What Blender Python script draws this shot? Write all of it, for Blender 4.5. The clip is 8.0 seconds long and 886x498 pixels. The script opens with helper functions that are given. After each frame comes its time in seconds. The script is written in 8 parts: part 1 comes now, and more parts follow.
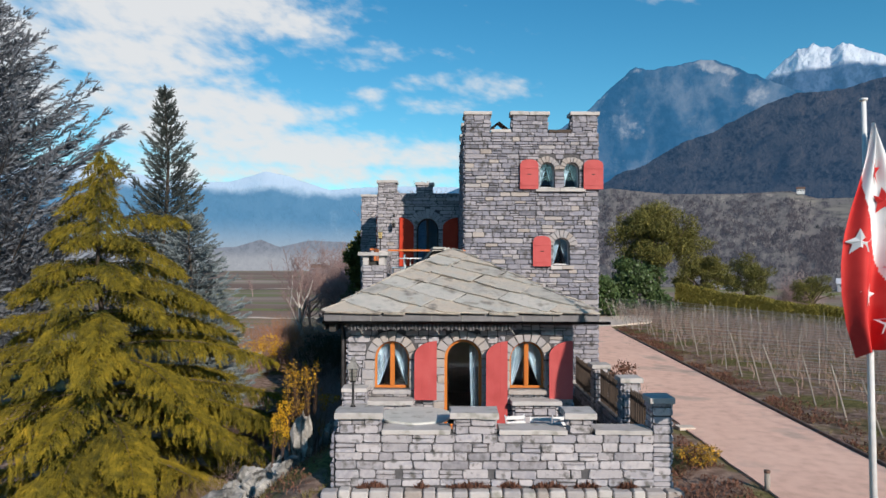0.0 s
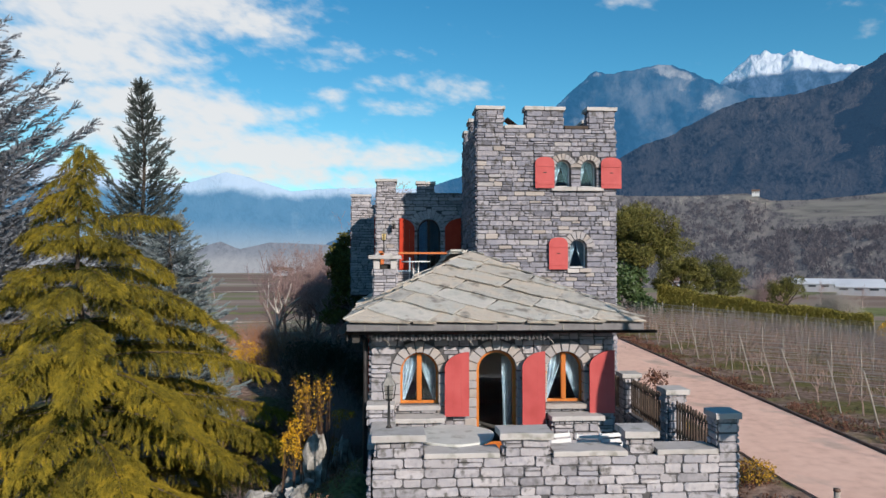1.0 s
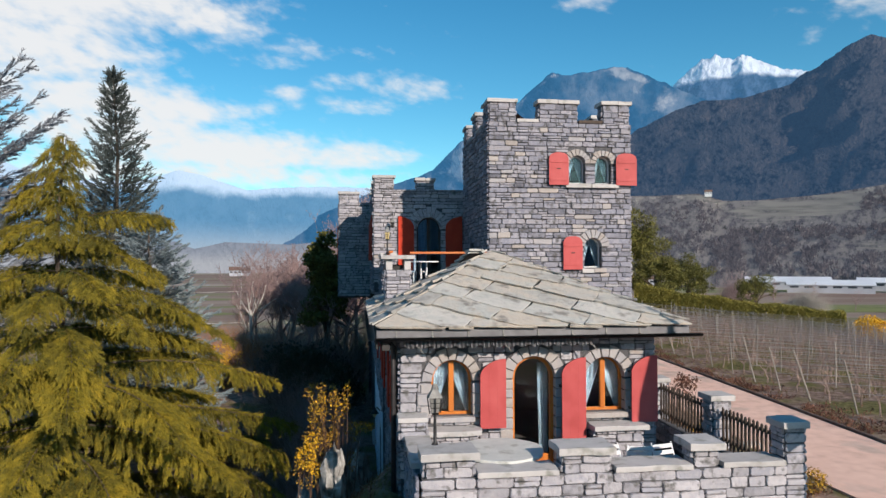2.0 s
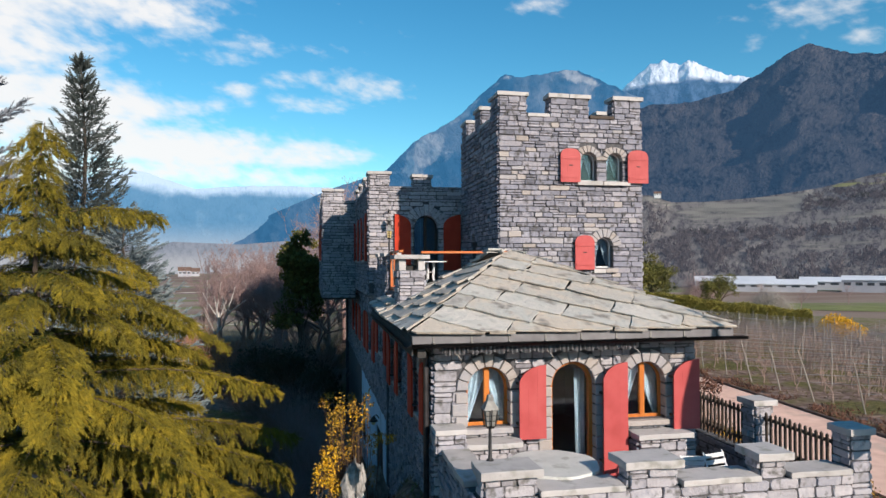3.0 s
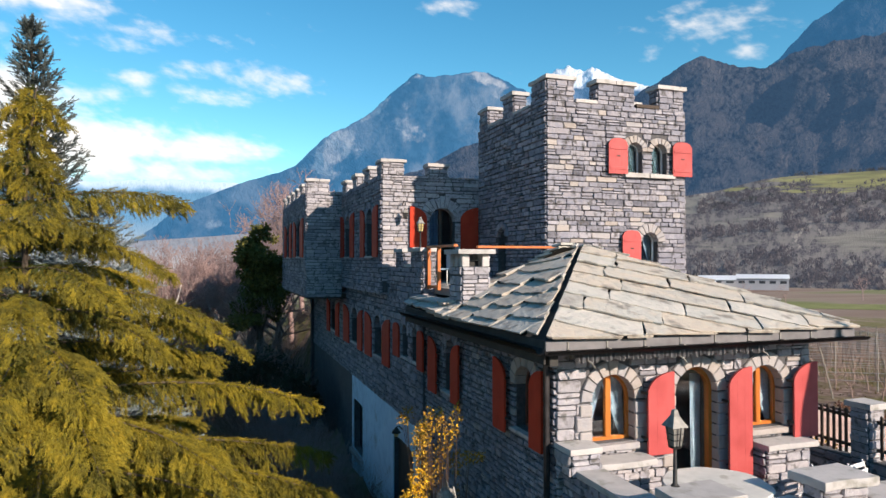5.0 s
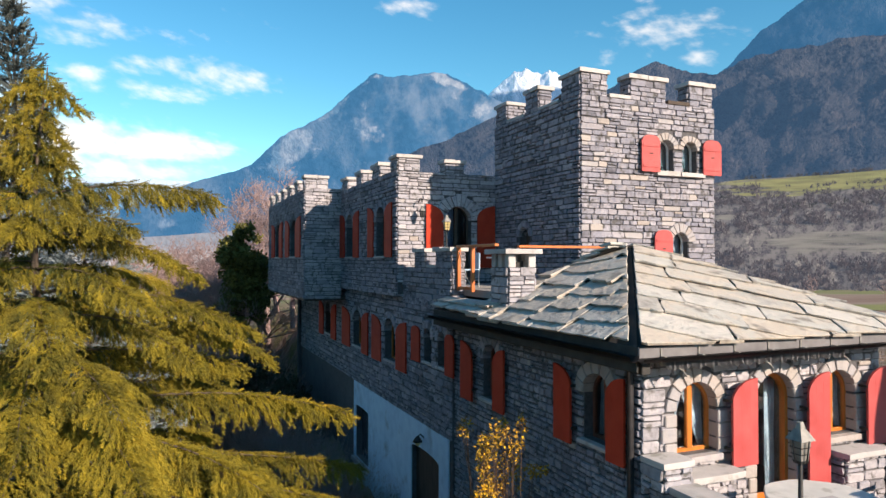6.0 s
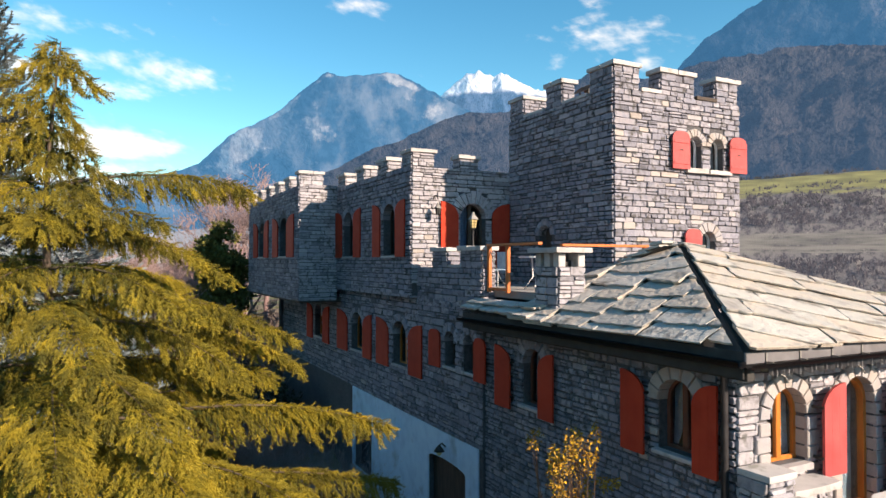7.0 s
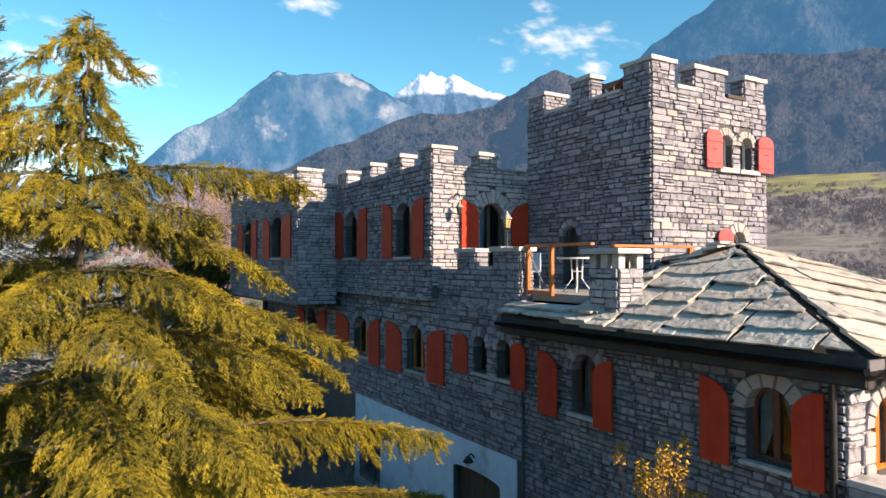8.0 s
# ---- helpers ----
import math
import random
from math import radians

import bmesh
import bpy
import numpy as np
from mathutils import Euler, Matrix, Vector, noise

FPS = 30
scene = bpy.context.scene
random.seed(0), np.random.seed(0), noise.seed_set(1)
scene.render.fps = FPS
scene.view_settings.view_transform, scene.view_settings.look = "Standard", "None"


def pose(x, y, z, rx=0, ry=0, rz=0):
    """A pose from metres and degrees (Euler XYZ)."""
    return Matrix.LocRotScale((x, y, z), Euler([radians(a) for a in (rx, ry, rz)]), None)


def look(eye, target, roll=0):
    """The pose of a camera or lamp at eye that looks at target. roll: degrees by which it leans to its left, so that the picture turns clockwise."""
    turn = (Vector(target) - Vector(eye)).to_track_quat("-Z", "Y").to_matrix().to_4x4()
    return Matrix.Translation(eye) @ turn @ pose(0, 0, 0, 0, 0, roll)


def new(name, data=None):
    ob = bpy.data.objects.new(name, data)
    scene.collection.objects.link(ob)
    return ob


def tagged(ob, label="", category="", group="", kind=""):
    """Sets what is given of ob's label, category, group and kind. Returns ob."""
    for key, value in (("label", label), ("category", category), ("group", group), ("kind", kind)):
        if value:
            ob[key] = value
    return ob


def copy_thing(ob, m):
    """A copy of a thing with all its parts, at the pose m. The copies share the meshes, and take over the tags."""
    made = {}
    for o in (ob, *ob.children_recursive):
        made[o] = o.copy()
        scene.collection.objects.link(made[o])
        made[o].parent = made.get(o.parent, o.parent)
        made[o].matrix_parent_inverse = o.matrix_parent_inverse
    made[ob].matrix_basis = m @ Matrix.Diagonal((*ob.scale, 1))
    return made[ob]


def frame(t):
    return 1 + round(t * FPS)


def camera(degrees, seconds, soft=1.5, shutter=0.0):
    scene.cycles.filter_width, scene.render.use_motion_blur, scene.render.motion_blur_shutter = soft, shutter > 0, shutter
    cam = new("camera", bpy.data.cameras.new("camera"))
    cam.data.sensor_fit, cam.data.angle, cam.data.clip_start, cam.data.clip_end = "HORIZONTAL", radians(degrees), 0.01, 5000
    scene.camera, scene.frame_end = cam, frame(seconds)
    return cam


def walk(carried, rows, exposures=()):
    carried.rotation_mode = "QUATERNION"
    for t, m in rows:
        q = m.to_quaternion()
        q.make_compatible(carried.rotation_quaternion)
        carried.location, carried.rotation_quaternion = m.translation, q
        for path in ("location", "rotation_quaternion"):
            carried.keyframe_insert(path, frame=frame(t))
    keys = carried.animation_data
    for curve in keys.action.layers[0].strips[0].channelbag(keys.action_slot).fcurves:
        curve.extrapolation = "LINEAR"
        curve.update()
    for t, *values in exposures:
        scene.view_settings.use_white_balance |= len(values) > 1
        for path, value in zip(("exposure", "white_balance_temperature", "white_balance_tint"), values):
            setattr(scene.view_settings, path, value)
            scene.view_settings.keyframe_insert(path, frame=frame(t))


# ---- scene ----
cam = camera(67.2, 8.0)
# seconds, eye, target, roll
PATH = [
    (0, (2.052, -14.571, 4.109), (2.065, -12.572, 4.144), 0.2),
    (0.5, (1.331, -13.957, 4.127), (1.402, -11.959, 4.164), 0.1),
    (1, (0.681, -13.359, 4.152), (0.806, -11.364, 4.192), -0.0),
    (1.5, (0.015, -12.809, 4.17), (0.198, -10.818, 4.209), -0.1),
    (3, (-1.952, -11.222, 4.174), (-1.566, -9.26, 4.212), -0.2),
    (3.5, (-2.606, -10.663, 4.164), (-2.155, -8.715, 4.201), -0.2),
    (4, (-3.335, -10.098, 4.15), (-2.816, -8.166, 4.186), -0.2),
    (4.5, (-4.054, -9.51, 4.128), (-3.468, -7.598, 4.162), -0.1),
    (6, (-6.047, -7.566, 4.104), (-5.282, -5.718, 4.139), 0.1),
    (6.5, (-6.648, -6.841, 4.09), (-5.82, -5.021, 4.127), 0.1),
    (7, (-7.263, -6.1, 4.07), (-6.368, -4.312, 4.108), 0.1),
    (7.5, (-7.83, -5.335, 4.067), (-6.871, -3.581, 4.106), 0.05),
    (8, (-8.461, -4.593, 4.081), (-7.44, -2.874, 4.122), 0.0),
]
walk(cam, [(t, look(eye, target, roll)) for t, eye, target, roll in PATH],
     [(0.0, 0.12, 6660, 11), (1.5, 0.21, 6700, 11.5), (3.0, 0.38, 6830, 12.5), (4.5, 0.59, 7100, 14), (6.0, 0.81, 7550, 16), (7.0, 0.97, 7900, 17.5), (8.0, 1.16, 8250, 19)])

# ---- sky, sun ----
SUN_AZ, SUN_EL = radians(26), radians(25)   # to the right of the way back from the facade, height
SUN_DIR = Vector((math.sin(SUN_AZ) * math.cos(SUN_EL), -math.cos(SUN_AZ) * math.cos(SUN_EL), math.sin(SUN_EL)))
sun_data = bpy.data.lights.new("sun", "SUN")
sun_data.energy, sun_data.angle, sun_data.color = 4.6, radians(0.55), (1.0, 0.91, 0.82)
sun = new("sun", sun_data)
sun.matrix_world = look(SUN_DIR * 60, (0, 0, 0))


def build_sky():
    w = bpy.data.worlds.new("sky")
    scene.world = w
    w.use_nodes = True
    nt = w.node_tree
    N, L = nt.nodes, nt.links
    N.clear()
    out, bg = N.new("ShaderNodeOutputWorld"), N.new("ShaderNodeBackground")
    sky = N.new("ShaderNodeTexSky")
    sky.sky_type, sky.sun_disc = "NISHITA", False
    sky.sun_elevation, sky.sun_rotation = SUN_EL, math.atan2(SUN_DIR.x, SUN_DIR.y)
    sky.altitude, sky.air_density, sky.dust_density, sky.ozone_density = 500, 1.0, 0.35, 2.6
    hs = N.new("ShaderNodeHueSaturation")
    hs.inputs["Saturation"].default_value, hs.inputs["Value"].default_value = 1.33, 1.0
    L.new(sky.outputs[0], hs.inputs["Color"])
    scale = N.new("ShaderNodeVectorMath")
    scale.operation = "SCALE"
    scale.inputs["Scale"].default_value = 0.127
    tint = N.new("ShaderNodeVectorMath")
    tint.operation = "MULTIPLY"
    tint.inputs[1].default_value = (0.80, 1.10, 0.94)
    L.new(hs.outputs[0], tint.inputs[0])
    L.new(tint.outputs[0], scale.inputs[0])
    tc = N.new("ShaderNodeTexCoord")
    sep = N.new("ShaderNodeSeparateXYZ")
    L.new(tc.outputs["Generated"], sep.inputs[0])

    def m(op, a, b=None, c=None):
        n = N.new("ShaderNodeMath")
        n.operation = op
        for k, v in enumerate((a, b, c)):
            if v is None:
                continue
            if isinstance(v, (int, float)):
                n.inputs[k].default_value = v
            else:
                L.new(v, n.inputs[k])
        return n.outputs[0]

    def smooth(v, lo, hi, a=0.0, b=1.0):
        n = N.new("ShaderNodeMapRange")
        n.interpolation_type = "SMOOTHSTEP"
        L.new(v, n.inputs[0])
        for k, x in zip((1, 2, 3, 4), (lo, hi, a, b)):
            n.inputs[k].default_value = x
        return n.outputs[0]

    x, y, z = sep.outputs
    az = m("ARCTAN2", x, y)
    el = m("ARCSINE", z)
    com = N.new("ShaderNodeCombineXYZ")
    L.new(m("MULTIPLY", az, 3.0), com.inputs[0])
    L.new(m("MULTIPLY", el, 7.5), com.inputs[1])
    no = N.new("ShaderNodeTexNoise")
    no.inputs["Scale"].default_value, no.inputs["Detail"].default_value = 2.3, 7
    no.inputs["Roughness"].default_value, no.inputs["Distortion"].default_value = 0.56, 0.35
    L.new(com.outputs[0], no.inputs["Vector"])
    fine = N.new("ShaderNodeTexNoise")
    fine.inputs["Scale"].default_value, fine.inputs["Detail"].default_value = 9.0, 7
    com2 = N.new("ShaderNodeCombineXYZ")
    L.new(m("ADD", m("MULTIPLY", az, 4.5), m("MULTIPLY", el, 3.0)), com2.inputs[0])
    L.new(m("MULTIPLY", el, 7.0), com2.inputs[1])
    L.new(com2.outputs[0], fine.inputs["Vector"])
    edge = m("ADD", m("MULTIPLY", no.outputs[0], 0.9), m("MULTIPLY", m("SUBTRACT", fine.outputs[0], 0.22), 0.46))
    # cloud banks: azimuth, elevation, half width, half height (degrees), weight
    banks = [(-26, 20.2, 15, 4.4, 1.25), (-14.5, 19.2, 6.5, 2.2, 0.98), (-24, 15.5, 9, 3.5, 1.1), (-21, 12.2, 12, 2.0, 1.15), (-38, 14, 12, 9, 1.25), (-13, 9.0, 14, 1.9, 1.15), (-20, 10.2, 9, 2.4, 1.1), (-2, 8.8, 7, 1.5, 0.98), (-14, 7.2, 18, 1.4, 1.0),
             (-2.2, 17.5, 5.6, 1.0, 0.70), (-2, 14.9, 4.0, 0.9, 0.62), (4.2, 14.5, 3.8, 1.5, 0.78), (0.8, 13.3, 5.0, 1.0, 0.64), (-6.3, 14.1, 2.4, 0.8, 0.68), (-8, 16.2, 4.5, 0.8, 0.5),
             (18.8, 21.0, 2.8, 0.9, 0.60), (36.6, 16.8, 2.4, 1.3, 0.46), (39.5, 17.7, 3.8, 1.6, 0.50), (43.3, 16.0, 1.8, 1.3, 0.60), (42.3, 18.8, 2.8, 1.2, 0.48), (39.0, 21.0, 2.0, 1.8, 0.48)]
    total = None
    for a0, e0, wa, we, k in banks:
        da = m("DIVIDE", m("SUBTRACT", az, radians(a0 if a0 <= 180 else a0 - 360)), radians(wa))
        de = m("DIVIDE", m("SUBTRACT", el, radians(e0)), radians(we))
        r2 = m("ADD", m("MULTIPLY", da, da), m("MULTIPLY", de, de))
        g = m("MULTIPLY", m("EXPONENT", m("MULTIPLY", r2, -0.8)), k)
        total = g if total is None else m("MAXIMUM", total, g)
    dens = m("ADD", total, m("MULTIPLY", m("SUBTRACT", edge, 0.575), 2.0))
    fac = m("MULTIPLY", smooth(dens, 0.30, 1.12), m("MULTIPLY", smooth(z, 0.0, 0.05), 0.93))
    mix = N.new("ShaderNodeMix")
    mix.data_type = "RGBA"
    L.new(fac, mix.inputs["Factor"])
    L.new(scale.outputs[0], mix.inputs["A"])
    mix.inputs["B"].default_value = (0.72, 0.74, 0.755, 1)
    L.new(mix.outputs["Result"], bg.inputs["Color"])
    bg.inputs["Strength"].default_value = 1.0
    L.new(bg.outputs[0], out.inputs[0])


build_sky()

# ---- materials ----
def material(name, stops, rough=0.8, scale=6.0, detail=6.0, bump=0.2, bump_scale=None, metallic=0.0, pieces=0.0, spots=None, spec=0.4, stretch=(1, 1, 1), relief=0.02):
    """stops: colours from dark to light, spread by noise at two scales; pieces: how far each piece differs by chance;
    spots: (colour, amount, scale) of stains with their own shape."""
    mt = bpy.data.materials.new(name)
    mt.use_nodes = True
    nt = mt.node_tree
    N, L = nt.nodes, nt.links
    bsdf = N["Principled BSDF"]
    bsdf.inputs["Roughness"].default_value, bsdf.inputs["Metallic"].default_value = rough, metallic
    bsdf.inputs["Specular IOR Level"].default_value = spec
    geo = N.new("ShaderNodeNewGeometry")
    mp = N.new("ShaderNodeMapping")
    mp.inputs["Scale"].default_value = stretch
    L.new(geo.outputs["Position"], mp.inputs["Vector"])
    pos = mp.outputs[0]

    def noise_node(s, d):
        n = N.new("ShaderNodeTexNoise")
        n.inputs["Scale"].default_value, n.inputs["Detail"].default_value = s, d
        L.new(pos, n.inputs["Vector"])
        return n.outputs[0]

    def m(op, a, b):
        n = N.new("ShaderNodeMath")
        n.operation = op
        for k, v in enumerate((a, b)):
            if isinstance(v, (int, float)):
                n.inputs[k].default_value = v
            else:
                L.new(v, n.inputs[k])
        return n.outputs[0]

    fine, broad = noise_node(scale, detail), noise_node(scale * 0.13, 3)
    f = m("ADD", m("MULTIPLY", m("SUBTRACT", fine, 0.5), 1.5 - pieces * 0.6), m("MULTIPLY", m("SUBTRACT", broad, 0.5), 0.9))
    f = m("ADD", f, 0.5)
    if pieces:
        info = N.new("ShaderNodeObjectInfo")
        chance = m("FRACT", m("ADD", info.outputs["Random"], geo.outputs["Random Per Island"]), 0)
        f = m("ADD", m("MULTIPLY", f, 1 - pieces), m("MULTIPLY", chance, pieces))
    ramp = N.new("ShaderNodeValToRGB")
    els = ramp.color_ramp.elements
    while len(els) < len(stops):
        els.new(0.5)
    for k, c in enumerate(stops):
        els[k].position, els[k].color = (0.08 + 0.84 * k / max(1, len(stops) - 1)), (*c, 1)
    L.new(f, ramp.inputs[0])
    col = ramp.outputs[0]
    if spots:
        c, amount, s = spots
        sp = noise_node(s, 5)
        rm = N.new("ShaderNodeMapRange")
        L.new(sp, rm.inputs[0])
        rm.inputs[1].default_value, rm.inputs[2].default_value = 0.62 - amount * 0.2, 0.72 - amount * 0.1
        mx = N.new("ShaderNodeMix")
        mx.data_type = "RGBA"
        L.new(rm.outputs[0], mx.inputs["Factor"])
        L.new(col, mx.inputs["A"])
        mx.inputs["B"].default_value = (*c, 1)
        col = mx.outputs["Result"]
    L.new(col, bsdf.inputs["Base Color"])
    if bump:
        bp = N.new("ShaderNodeBump")
        bp.inputs["Strength"].default_value, bp.inputs["Distance"].default_value = bump, relief
        L.new(noise_node(bump_scale or scale * 2.2, 5), bp.inputs["Height"])
        L.new(bp.outputs[0], bsdf.inputs["Normal"])
    return mt


def glass_material():
    mt = bpy.data.materials.new("window_glass")
    mt.use_nodes = True
    b = mt.node_tree.nodes["Principled BSDF"]
    b.inputs["Base Color"].default_value = (0.86, 0.92, 0.94, 1)
    b.inputs["Roughness"].default_value, b.inputs["IOR"].default_value = 0.015, 1.5
    b.inputs["Transmission Weight"].default_value = 1.0
    return mt


def backdrop_material(name, forest, rock, snow_line, snow_soft, haze, haze_col, scale, fields=None, spread_=0.5, relief=40, mist=None):
    """Far mountainside: woods, bare ground where the mesh says so, open fields, snow above a line; the air's blue haze
    is mixed in as emission.
    """
    mt = bpy.data.materials.new(name)
    mt.use_nodes = True
    nt = mt.node_tree
    N, L = nt.nodes, nt.links
    b, out = N["Principled BSDF"], N["Material Output"]
    b.inputs["Roughness"].default_value, b.inputs["Specular IOR Level"].default_value = 1.0, 0.0
    geo = N.new("ShaderNodeNewGeometry")
    sep = N.new("ShaderNodeSeparateXYZ")
    L.new(geo.outputs["Position"], sep.inputs[0])
    way = N.new("ShaderNodeVectorMath")                                  # bearing of each spot as seen from the castle
    way.operation = "NORMALIZE"
    L.new(geo.outputs["Position"], way.inputs[0])
    even = N.new("ShaderNodeVectorMath")
    even.operation = "SCALE"
    even.inputs["Scale"].default_value = 2200.0
    L.new(way.outputs[0], even.inputs[0])

    def tex(s, d):
        n = N.new("ShaderNodeTexNoise")
        n.inputs["Scale"].default_value, n.inputs["Detail"].default_value, n.inputs["Roughness"].default_value = s, d, 0.62
        L.new(even.outputs[0], n.inputs["Vector"])
        return n.outputs[0]

    def rng(v, lo, hi):
        n = N.new("ShaderNodeMapRange")
        n.interpolation_type = "SMOOTHSTEP"
        L.new(v, n.inputs[0])
        n.inputs[1].default_value, n.inputs[2].default_value = lo, hi
        return n.outputs[0]

    def mix(f, a, c):
        n = N.new("ShaderNodeMix")
        n.data_type = "RGBA"
        L.new(f, n.inputs["Factor"])
        for v, s in ((a, "A"), (c, "B")):
            if isinstance(v, tuple):
                n.inputs[s].default_value = (*v, 1)
            else:
                L.new(v, n.inputs[s])
        return n.outputs["Result"]

    n1, n2 = tex(scale, 10), tex(scale * 7, 6)
    woods = mix(rng(n2, 0.40, 0.60), tuple((1 - 1.3 * spread_) * v for v in forest), tuple((1 + 0.7 * spread_) * v for v in forest))
    nb = tex(scale * 1.7, 5)
    woods = mix(rng(nb, 0.40, 0.62), woods, tuple((1 + 0.5 * spread_) * (0.65 * v + 0.35 * q) for v, q in zip(forest, rock)))

    def cover(layer, v, k, lo, hi):
        at = N.new("ShaderNodeAttribute")
        at.attribute_name = layer
        n = N.new("ShaderNodeMath")
        n.operation = "MULTIPLY_ADD"
        L.new(v, n.inputs[0])
        n.inputs[1].default_value = k
        L.new(at.outputs["Fac"], n.inputs[2])
        return rng(n.outputs[0], lo, hi)

    pale = mix(rng(n2, 0.38, 0.62), tuple(0.7 * v for v in rock), tuple(1.2 * v for v in rock))
    col = mix(cover("bare", n1, 4.5, 2.68, 3.02), woods, pale)
    if fields:
        flat = N.new("ShaderNodeVectorMath")                             # fields lie in long level strips
        flat.operation = "MULTIPLY"
        flat.inputs[1].default_value = (0.3, 0.3, 3.4)
        L.new(even.outputs[0], flat.inputs[0])
        strip = N.new("ShaderNodeTexNoise")
        strip.inputs["Scale"].default_value, strip.inputs["Detail"].default_value = 0.030, 5
        L.new(flat.outputs[0], strip.inputs["Vector"])
        for layer, tone in zip(("field", "meadow"), fields):
            tones = mix(rng(strip.outputs[0], 0.36, 0.64), tuple(0.72 * v for v in tone), tuple(1.18 * v for v in tone))
            col = mix(cover(layer, strip.outputs[0], 0.9, 0.80, 1.0), col, tones)
    ad = N.new("ShaderNodeMath")
    ad.operation = "MULTIPLY_ADD"
    L.new(n1, ad.inputs[0])
    ad.inputs[1].default_value = snow_soft * 4
    L.new(sep.outputs[2], ad.inputs[2])
    nsep = N.new("ShaderNodeSeparateXYZ")
    L.new(geo.outputs["Normal"], nsep.inputs[0])
    sn = N.new("ShaderNodeMath")
    sn.operation = "MULTIPLY"
    L.new(rng(ad.outputs[0], snow_line + snow_soft, snow_line + snow_soft * 3), sn.inputs[0])
    L.new(rng(nsep.outputs[2], 0.30, 0.52), sn.inputs[1])
    col = mix(sn.outputs[0], col, (0.8, 0.82, 0.86))
    L.new(col, b.inputs["Base Color"])
    bp = N.new("ShaderNodeBump")
    bp.inputs["Strength"].default_value, bp.inputs["Distance"].default_value = 0.9, relief
    L.new(tex(scale * 9, 7), bp.inputs["Height"])
    L.new(bp.outputs[0], b.inputs["Normal"])
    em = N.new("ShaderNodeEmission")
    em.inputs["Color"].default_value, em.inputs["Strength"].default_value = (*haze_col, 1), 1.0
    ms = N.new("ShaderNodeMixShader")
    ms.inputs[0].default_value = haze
    if mist:                                                             # painted haze thickens and pales towards the valley floor
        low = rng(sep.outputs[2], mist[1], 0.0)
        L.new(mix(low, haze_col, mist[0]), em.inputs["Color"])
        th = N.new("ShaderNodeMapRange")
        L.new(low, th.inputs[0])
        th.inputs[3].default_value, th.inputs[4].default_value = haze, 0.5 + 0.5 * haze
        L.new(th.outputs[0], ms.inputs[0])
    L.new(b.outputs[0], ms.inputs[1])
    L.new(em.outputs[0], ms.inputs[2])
    L.new(ms.outputs[0], out.inputs[0])
    return mt


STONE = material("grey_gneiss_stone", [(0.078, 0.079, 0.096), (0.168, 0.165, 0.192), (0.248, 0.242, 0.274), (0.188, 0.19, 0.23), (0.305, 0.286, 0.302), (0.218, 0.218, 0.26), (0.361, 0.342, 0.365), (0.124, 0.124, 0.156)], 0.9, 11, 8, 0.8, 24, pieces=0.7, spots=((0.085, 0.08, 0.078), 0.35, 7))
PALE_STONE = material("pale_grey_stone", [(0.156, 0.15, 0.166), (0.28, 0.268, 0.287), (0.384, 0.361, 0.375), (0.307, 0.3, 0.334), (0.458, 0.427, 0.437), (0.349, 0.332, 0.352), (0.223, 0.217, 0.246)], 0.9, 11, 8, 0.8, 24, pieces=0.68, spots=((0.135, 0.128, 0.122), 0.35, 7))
TAN_STONE = material("tan_arch_stone", [(0.264, 0.23, 0.207), (0.372, 0.33, 0.304), (0.313, 0.3, 0.31), (0.42, 0.38, 0.357)], 0.88, 9, 7, 0.6, 24, pieces=0.6)
MORTAR = material("dark_mortar", [(0.057, 0.056, 0.06), (0.121, 0.117, 0.121)], 0.95, 14, 6, 0.5)
CAP = material("pale_cap_slab", [(0.33, 0.312, 0.3), (0.44, 0.414, 0.4), (0.52, 0.487, 0.465)], 0.85, 5, 7, 0.4, 18, pieces=0.4, spots=((0.28, 0.27, 0.24), 0.3, 4))
SLATE = material("lauze_roof_slab", [(0.24, 0.224, 0.205), (0.395, 0.372, 0.332), (0.475, 0.405, 0.33), (0.41, 0.397, 0.36), (0.50, 0.462, 0.412), (0.325, 0.315, 0.285)], 0.88, 3.2, 9, 1.0, 9, pieces=0.5, spots=((0.21, 0.19, 0.165), 0.25, 2.8), relief=0.045)
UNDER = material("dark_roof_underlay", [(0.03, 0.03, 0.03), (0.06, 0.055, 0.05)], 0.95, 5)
RED = material("red_shutter_paint", [(0.36, 0.045, 0.042), (0.43, 0.062, 0.060), (0.47, 0.08, 0.075)], 0.62, 3, 5, 0.12, 40)
# shutter red for the shaded walls, with the shade's deeper tone in the colour
RED_SHADE_SIDE = material("red_shutter_paint_shade_side", [(0.40, 0.034, 0.014), (0.49, 0.043, 0.018), (0.53, 0.055, 0.024)], 0.7, 3, 5, 0.12, 40, spec=0.2)
ORANGE_WOOD = material("orange_varnished_wood", [(0.34, 0.085, 0.012), (0.50, 0.15, 0.024), (0.58, 0.20, 0.04)], 0.42, 9, 6, 0.12, stretch=(1, 1, 0.15))
RAIL_WOOD = material("orange_painted_rail", [(0.46, 0.11, 0.025), (0.58, 0.17, 0.045)], 0.5, 7, 5, 0.1)
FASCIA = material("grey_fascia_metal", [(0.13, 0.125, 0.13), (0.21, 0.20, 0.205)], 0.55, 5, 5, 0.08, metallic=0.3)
DARK_METAL = material("dark_gutter_metal", [(0.035, 0.033, 0.035), (0.075, 0.07, 0.072)], 0.5, 6, 5, 0.08, metallic=0.55)
IRON = material("black_lantern_iron", [(0.02, 0.02, 0.02), (0.055, 0.052, 0.05)], 0.6, 20, 4, 0.1, metallic=0.4)
